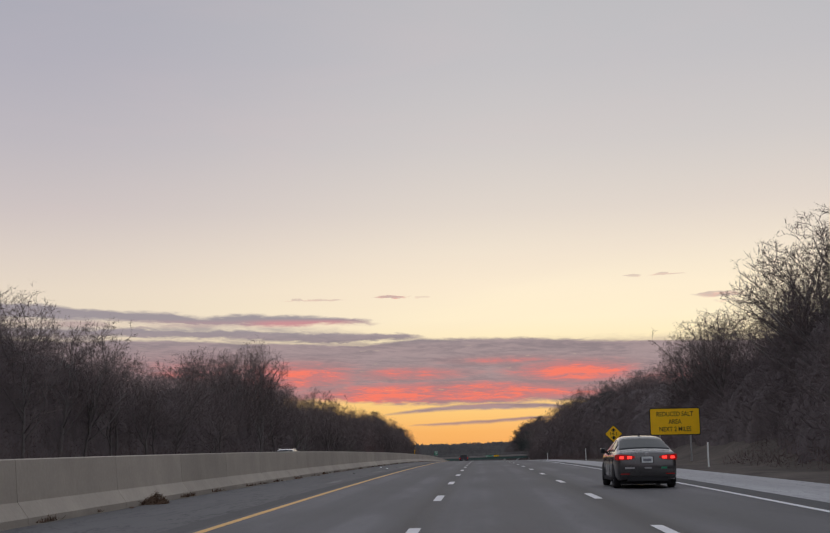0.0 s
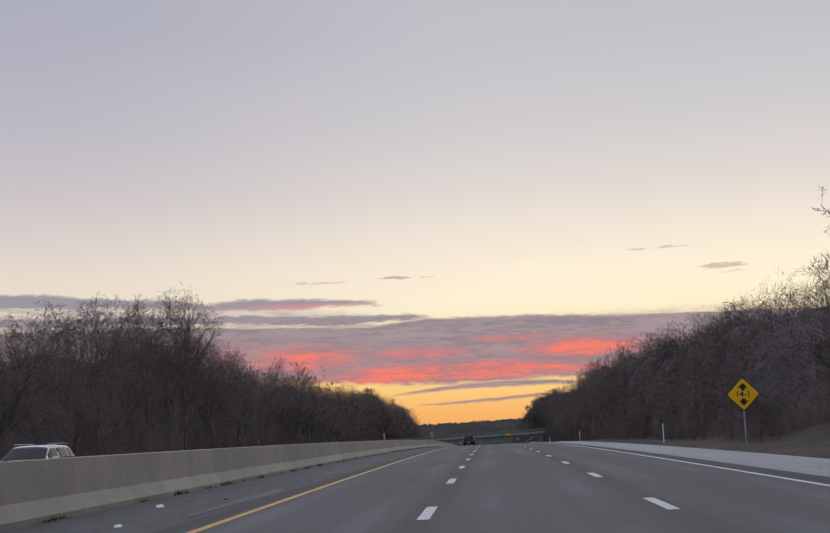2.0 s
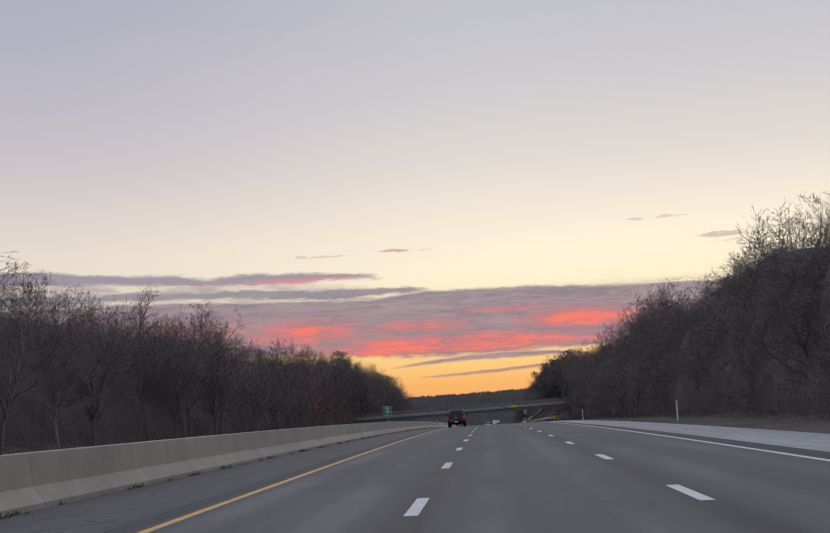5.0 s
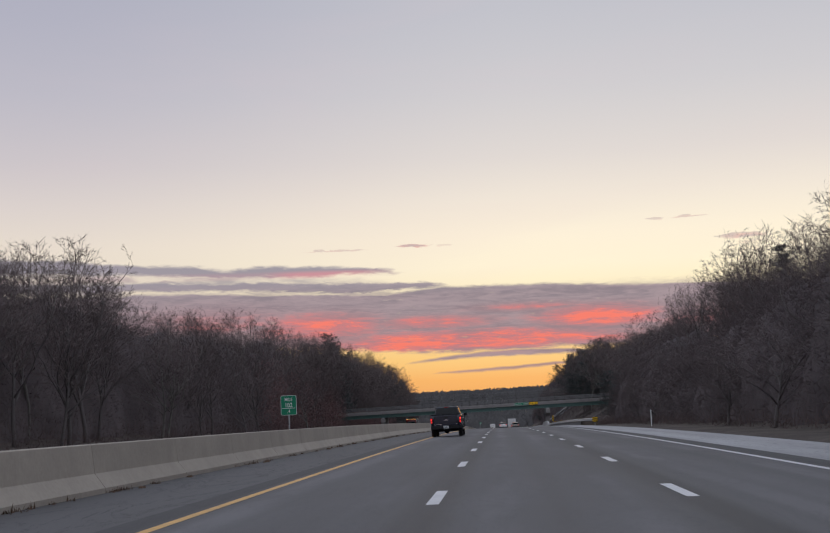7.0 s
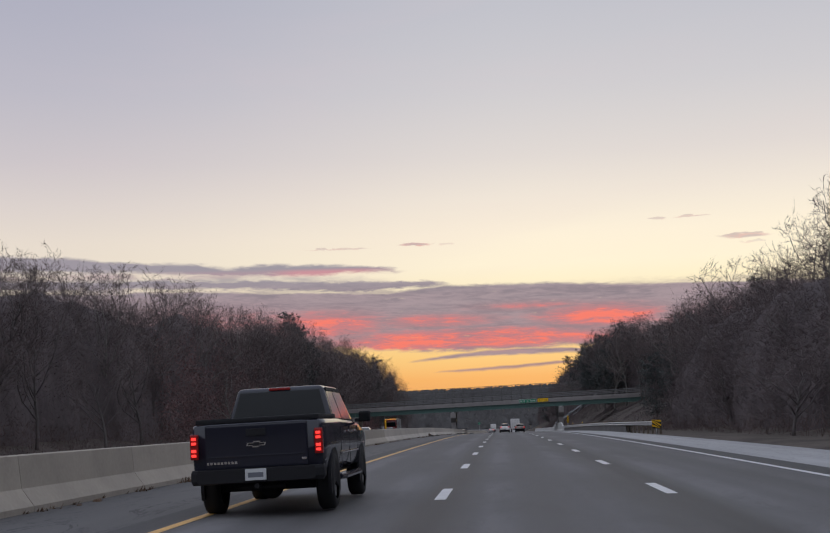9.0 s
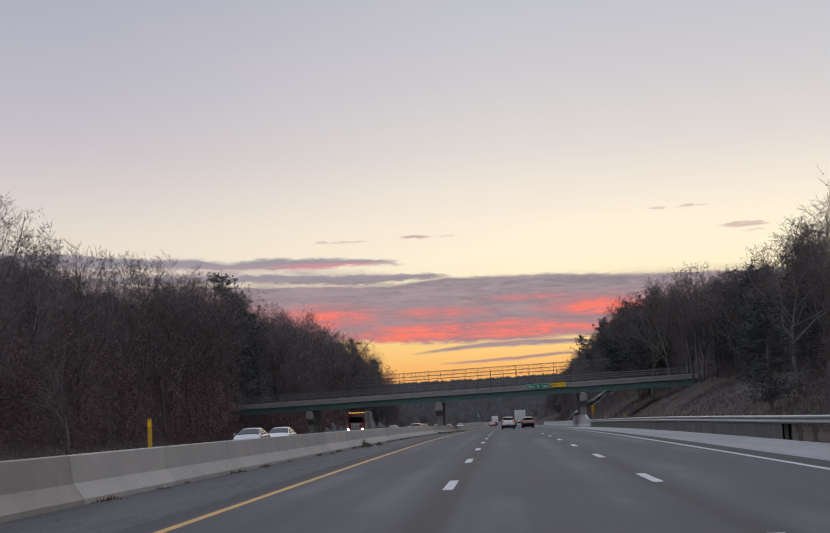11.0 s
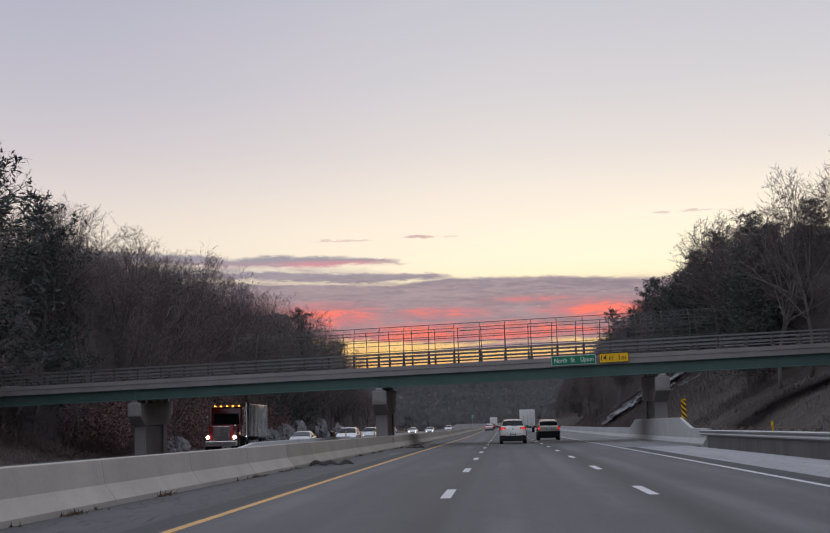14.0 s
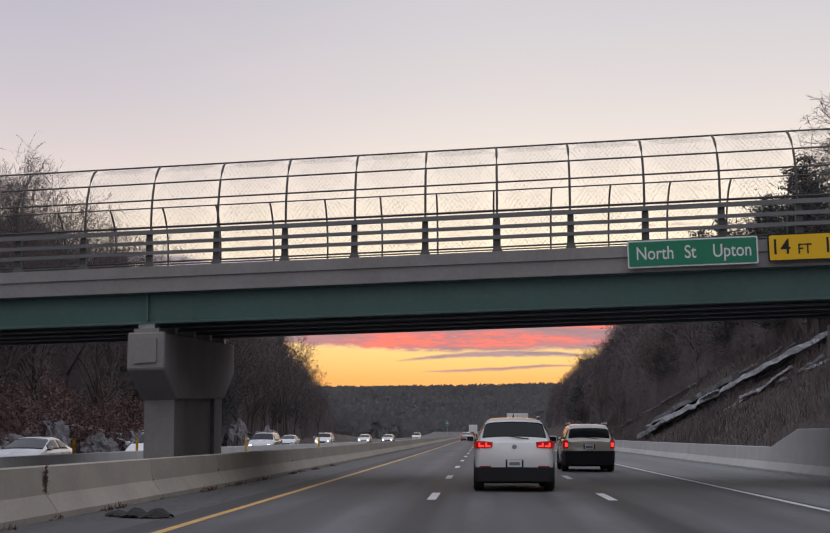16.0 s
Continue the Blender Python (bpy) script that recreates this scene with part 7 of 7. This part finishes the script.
def pickup(m):
    car = empty("pickup_truck", m, "black crew cab pickup with covered bed and lit tail lights", "pickup")
    hw, L, z0, bed = 1.015, 5.85, 0.52, 1.32
    body = [(0.0, section(hw * 0.92, hw * 0.95, z0 + 0.08, bed - 0.02, bed)), (0.06, section(hw * 0.96, hw * 0.985, z0 + 0.03, bed, bed + 0.01)), (0.4, section(hw * 0.97, hw, z0, bed, bed + 0.02)),
            (1.9, section(hw * 0.97, hw, z0, bed, bed + 0.02)), (4.1, section(hw * 0.97, hw, z0, 1.26, 1.28)), (4.6, section(hw * 0.98, hw, z0, 1.22, 1.27)), (5.5, section(hw * 0.96, hw * 0.98, z0, 1.12, 1.18)),
            (5.8, section(hw * 0.88, hw * 0.9, z0 + 0.05, 1.0, 1.05)), (L, section(hw * 0.8, hw * 0.82, z0 + 0.1, 0.9, 0.95))]
    part("body", loft(body), BLACK, car, "glossy black body sides", True)
    block("tonneau_cover", (0, 0.98, bed + 0.045), (1.88, 1.86, 0.07), TRIM, car, 0.025, "matt black bed cover")
    block("tailgate", (0, -0.02, 1.0), (1.56, 0.06, 0.62), BLACK, car, 0.03, "black tailgate")
    part("tailgate_handle", box_bm(0, -0.06, 1.19, 0.3, 0.02, 0.1, 0.01), TRIM, car)
    part("tailgate_crease", box_bm(0, -0.052, 0.86, 1.46, 0.01, 0.02, 0.004), BLACK, car)
    bm = bmesh.new()
    shape = [(-0.19, -0.03), (-0.07, -0.03), (-0.07, -0.06), (0.07, -0.06), (0.07, -0.03), (0.19, -0.03), (0.19, 0.03), (0.07, 0.03), (0.07, 0.06), (-0.07, 0.06), (-0.07, 0.03), (-0.19, 0.03)]
    f = bm.faces.new([bm.verts.new((x * 0.74 + z * 0.2, -0.056, 1.02 + z * 0.74)) for x, z in shape])
    ext = bmesh.ops.extrude_face_region(bm, geom=[f])
    bmesh.ops.translate(bm, vec=(0, 0.012, 0), verts=[v for v in ext["geom"] if isinstance(v, bmesh.types.BMVert)])
    bmesh.ops.recalc_face_normals(bm, faces=bm.faces)
    emblem = part("badge", bm, CHROME, car, "cross-shaped emblem")
    bm = bmesh.new()
    f = bm.faces.new([bm.verts.new((x * 0.65 + z * 0.18, -0.061, 1.02 + z * 0.46)) for x, z in shape])
    ext = bmesh.ops.extrude_face_region(bm, geom=[f])
    bmesh.ops.translate(bm, vec=(0, 0.006, 0), verts=[v for v in ext["geom"] if isinstance(v, bmesh.types.BMVert)])
    bmesh.ops.recalc_face_normals(bm, faces=bm.faces)
    part("infill", bm, TRIM, emblem)
    for i in range(9):
        part("nameplate_bar", box_bm(-0.74 + i * 0.053, -0.055, 0.775, 0.036, 0.008, 0.034), CHROME, car)
    part("trim_badge", box_bm(0.72, -0.055, 0.79, 0.07, 0.008, 0.03), CHROME, car)
    # cab
    belt, H, yr0, yr1, yf1, yf0, wb, wt = 1.27, 1.90, 1.95, 2.12, 3.95, 4.75, 0.90, 0.72
    low = ((-wb, yr0, belt), (wb, yr0, belt), (wb, yf0, belt - 0.04), (-wb, yf0, belt - 0.04))
    top = ((-wt, yr1, H - 0.03), (wt, yr1, H - 0.03), (wt, yf1, H - 0.03), (-wt, yf1, H - 0.03))
    bm = bmesh.new()
    lo, hi = [bm.verts.new(p) for p in low], [bm.verts.new(p) for p in top]
    for i in range(4):
        bm.faces.new((lo[i], lo[(i + 1) % 4], hi[(i + 1) % 4], hi[i]))
    bm.faces.new(hi)
    bm.faces.new(lo[::-1])
    bmesh.ops.bevel(bm, geom=list(bm.edges), offset=0.10, segments=4, profile=0.55, affect="EDGES")
    bmesh.ops.recalc_face_normals(bm, faces=bm.faces)
    part("cab", bm, BLACK, car, "black cab roof and pillars", True)
    patch("rear_window", (low[0], low[1], top[1], top[0]), GLASS, car, 0.008, 0.02, "dark rear window", (0.05, 0.12), 3, 0.01)
    patch("windscreen", (low[2], low[3], top[3], top[2]), GLASS, car, 0.008, 0.02, "windscreen", (0.05, 0.1), 3, 0.01)
    for sx in (-1, 1):
        P, Q, R, S = Vector(low[1]), Vector(low[2]), Vector(top[2]), Vector(top[1])
        for v in (P, Q, R, S):
            v.x *= sx
        for k0, k1 in ((0.07, 0.42), (0.45, 0.88)):
            c = [P.lerp(Q, k0).lerp(S.lerp(R, k0), 0.12), P.lerp(Q, k1).lerp(S.lerp(R, k1), 0.12), P.lerp(Q, k1).lerp(S.lerp(R, k1), 0.84), P.lerp(Q, k0).lerp(S.lerp(R, k0), 0.84)]
            patch("side_window", c if sx > 0 else [c[1], c[0], c[3], c[2]], GLASS, car, 0.006, 0.012, "window mirroring the sky", steps=2)
            visor = [P.lerp(Q, k0).lerp(S.lerp(R, k0), 0.84), P.lerp(Q, k1).lerp(S.lerp(R, k1), 0.84), P.lerp(Q, k1).lerp(S.lerp(R, k1), 0.93), P.lerp(Q, k0).lerp(S.lerp(R, k0), 0.93)]
            patch("rain_visor", visor if sx > 0 else [visor[1], visor[0], visor[3], visor[2]], TRIM, car, 0.02, 0.02, steps=1)
        for y, r in ((1.08, 0.44), (4.73, 0.44)):
            arch(sx * (hw + 0.005), y, r, car, TRIM)
            wheel(sx * (hw - 0.12), y, r, 0.27, car)
        light = block("tail_light", (sx * 0.945, -0.005, 1.02), (0.125, 0.13, 0.36), LENS_OFF, car, 0.025, "tall lit red tail light")
        for z in (1.105, 0.935):
            cell = part("bulb", box_bm(sx * 0.945, -0.071, z, 0.095, 0.02, 0.125, 0.006), LENS, light)
            for dz in (-0.035, 0.03):
                part("filament", box_bm(sx * 0.945, -0.084, z + dz, 0.07, 0.01, 0.036, 0.004), LAMP_RED, light)
        mir = block("mirror", (sx * (hw + 0.14), 4.28, 1.35), (0.21, 0.11, 0.18), TRIM, car, 0.04, "black door mirror")
        part("mirror_glass", box_bm(sx * (hw + 0.14), 4.222, 1.35, 0.16, 0.008, 0.13, 0.003), GLASS, mir)
        part("mirror_arm", box_bm(sx * (hw + 0.02), 4.3, 1.29, 0.14, 0.07, 0.06, 0.01), TRIM, mir)
        for y in (2.85, 3.75):
            part("door_handle", box_bm(sx * (hw + 0.02), y, 1.12, 0.03, 0.19, 0.04, 0.008), CHROME, car)
        for y in (1.96, 3.05, 4.2):
            part("door_seam", box_bm(sx * (hw - 0.002), y, 0.9, 0.008, 0.01, 0.62), TRIM, car)
        part("side_moulding", box_bm(sx * (hw + 0.006), 3.05, 0.80, 0.016, 2.2, 0.02), CHROME, car)
        v, f = tubes([[(sx * (hw - 0.02), 1.75, 0.44, 0.045), (sx * (hw + 0.03), 2.0, 0.44, 0.05), (sx * (hw + 0.03), 4.0, 0.44, 0.05), (sx * (hw - 0.02), 4.2, 0.44, 0.045)]], 8)
        put_mesh("side_step", v, f, BLACK, car)
        block("headlight", (sx * 0.8, L - 0.12, 0.98), (0.34, 0.2, 0.2), LAMP_DIM, car, 0.03)
    block("brake_light_bar", (0, yr1 - 0.005, H - 0.06), (0.36, 0.05, 0.04), LENS_OFF, car, 0.012, "red high-level brake light")
    part("bumper", loft([(-0.16, [(0.86, 0.50), (0.90, 0.54), (0.90, 0.64), (0.88, 0.68), (0.001, 0.68)]), (-0.04, [(0.98, 0.48), (1.01, 0.53), (1.01, 0.65), (0.99, 0.69), (0.001, 0.69)]),
                         (0.12, [(0.98, 0.48), (1.02, 0.53), (1.02, 0.65), (1.0, 0.69), (0.001, 0.69)])]), TRIM, car, "black step bumper")
    plate(0, -0.175, 0.60, car)
    v, f = tubes([[(-0.35, 0.3, 0.42, 0.05), (0.35, 0.3, 0.42, 0.05)], [(0, -0.12, 0.44, 0.04), (0, 0.5, 0.44, 0.04)]], 6)
    put_mesh("hitch", v, f, TRIM, car)
    part("axle", box_bm(0, 1.08, 0.40, 1.6, 0.14, 0.16, 0.05), TRIM, car)
    bm = bmesh.new()
    bmesh.ops.create_uvsphere(bm, u_segments=12, v_segments=8, radius=0.19)
    bmesh.ops.translate(bm, vec=(0, 1.08, 0.38), verts=bm.verts)
    part("differential", bm, TRIM, car, smooth=True)
    block("fuel_tank", (-0.4, 2.6, 0.5), (0.6, 1.2, 0.24), TRIM, car, 0.05)
    part("underside", box_bm(0, 2.9, 0.56, 1.7, 5.2, 0.14), TRIM, car)
    # the body stands tall over the wheels
    done = set()
    for ob in car.children_recursive:
        if not ob.name.startswith(("wheel", "rim")) and ob.data.name not in done:
            ob.data.transform(Matrix.Diagonal((1, 1, 1.06, 1)))
            done.add(ob.data.name)
    return car


pickup(standing(281.8, -3.33) @ Matrix.Scale(0.905, 4) @ Matrix.Rotation(math.radians(-0.6), 4, "Z") @ Matrix.Rotation(math.radians(-1.5), 4, "Y"))


def big_rig(m):
    g = empty("tractor_trailer", m, "dark red lorry with amber roof lamps and a white box trailer", "lorry", "oncoming traffic")
    block("trailer_box", (0, 4.2, 2.35), (2.5, 7.6, 2.5), WHITE, g, 0.04, "white ribbed box")
    for i in range(13):
        for sx in (-1, 1):
            part("trailer_rib", box_bm(sx * 1.26, 0.8 + i * 0.57, 2.35, 0.03, 0.06, 2.4), SILVER, g)
    for x, z in ((-0.55, 2.75), (0.1, 1.5)):
        part("notice_panel", box_bm(x, 8.02, z, 0.9, 0.02, 0.7 if z > 2 else 0.2), SIGN_BLACK, g)
    block("sleeper", (0, 9.6, 2.2), (2.3, 1.7, 2.3), RED, g, 0.12, "dark red cab")
    block("bonnet", (0, 11.3, 1.45), (1.9, 1.8, 1.2), RED, g, 0.15)
    patch("windscreen", ((1.0, 10.46, 2.05), (-1.0, 10.46, 2.05), (-0.92, 10.46, 2.85), (0.92, 10.46, 2.85)), GLASS, g, 0.02, 0.02)
    part("grille", box_bm(0, 12.22, 1.4, 1.2, 0.05, 1.0, 0.03), CHROME, g)
    part("front_bumper", box_bm(0, 12.3, 0.65, 2.4, 0.25, 0.4, 0.06), CHROME, g)
    for i in range(5):
        part("marker_lamp", box_bm(-0.9 + 0.45 * i, 10.2, 3.42, 0.14, 0.1, 0.08, 0.02), LAMP_AMBER, g)
    for sx in (-1, 1):
        bm = bmesh.new()
        bmesh.ops.create_uvsphere(bm, u_segments=12, v_segments=8, radius=0.13)
        bmesh.ops.translate(bm, vec=(sx * 1.0, 12.25, 1.12), verts=bm.verts)
        part("head_lamp", bm, LAMP_WHITE, g, "lit headlight")
        v, f = tubes([[(sx * 1.2, 8.9, 0.8, 0.09), (sx * 1.2, 8.9, 3.7, 0.09), (sx * 1.2, 8.75, 3.95, 0.08)]], 8)
        put_mesh("exhaust_stack", v, f, CHROME, g)
        block("mirror", (sx * 1.4, 10.6, 2.4), (0.14, 0.12, 0.6), CHROME, g, 0.03)
        for y in (1.3, 2.5, 8.2, 9.4, 11.6):
            wheel(sx * 1.1, y, 0.5, 0.3, g)
    part("frame_rail", box_bm(0, 6.2, 0.95, 1.0, 11.5, 0.3), TRIM, g)


big_rig(standing(513.5, -20.6, True, -0.25))


def box_truck(m, label):
    g = empty("box_truck", m, label, "lorry", "traffic ahead")
    block("box", (0, 2.6, 2.35), (2.5, 5.2, 2.7), WHITE, g, 0.04, "white cargo box")
    for x in (-0.62, 0.0, 0.62):
        part("door_bar", box_bm(x, -0.01, 2.3, 0.05, 0.03, 2.4), SILVER, g)
    block("cab", (0, 6.1, 1.5), (2.1, 1.7, 1.5), WHITE, g, 0.12)
    part("chassis", box_bm(0, 3.2, 0.85, 1.1, 6.4, 0.3), TRIM, g)
    for sx in (-1, 1):
        part("tail_light", box_bm(sx * 1.0, -0.03, 0.95, 0.24, 0.05, 0.14, 0.01), LENS, g)
        for y in (1.3, 6.0):
            wheel(sx * 1.0, y, 0.45, 0.28, g)


box_truck(standing(618, 4.1), "white box lorry ahead in the slow lane")
box_truck(standing(845, -2.9), "pale box lorry far ahead")
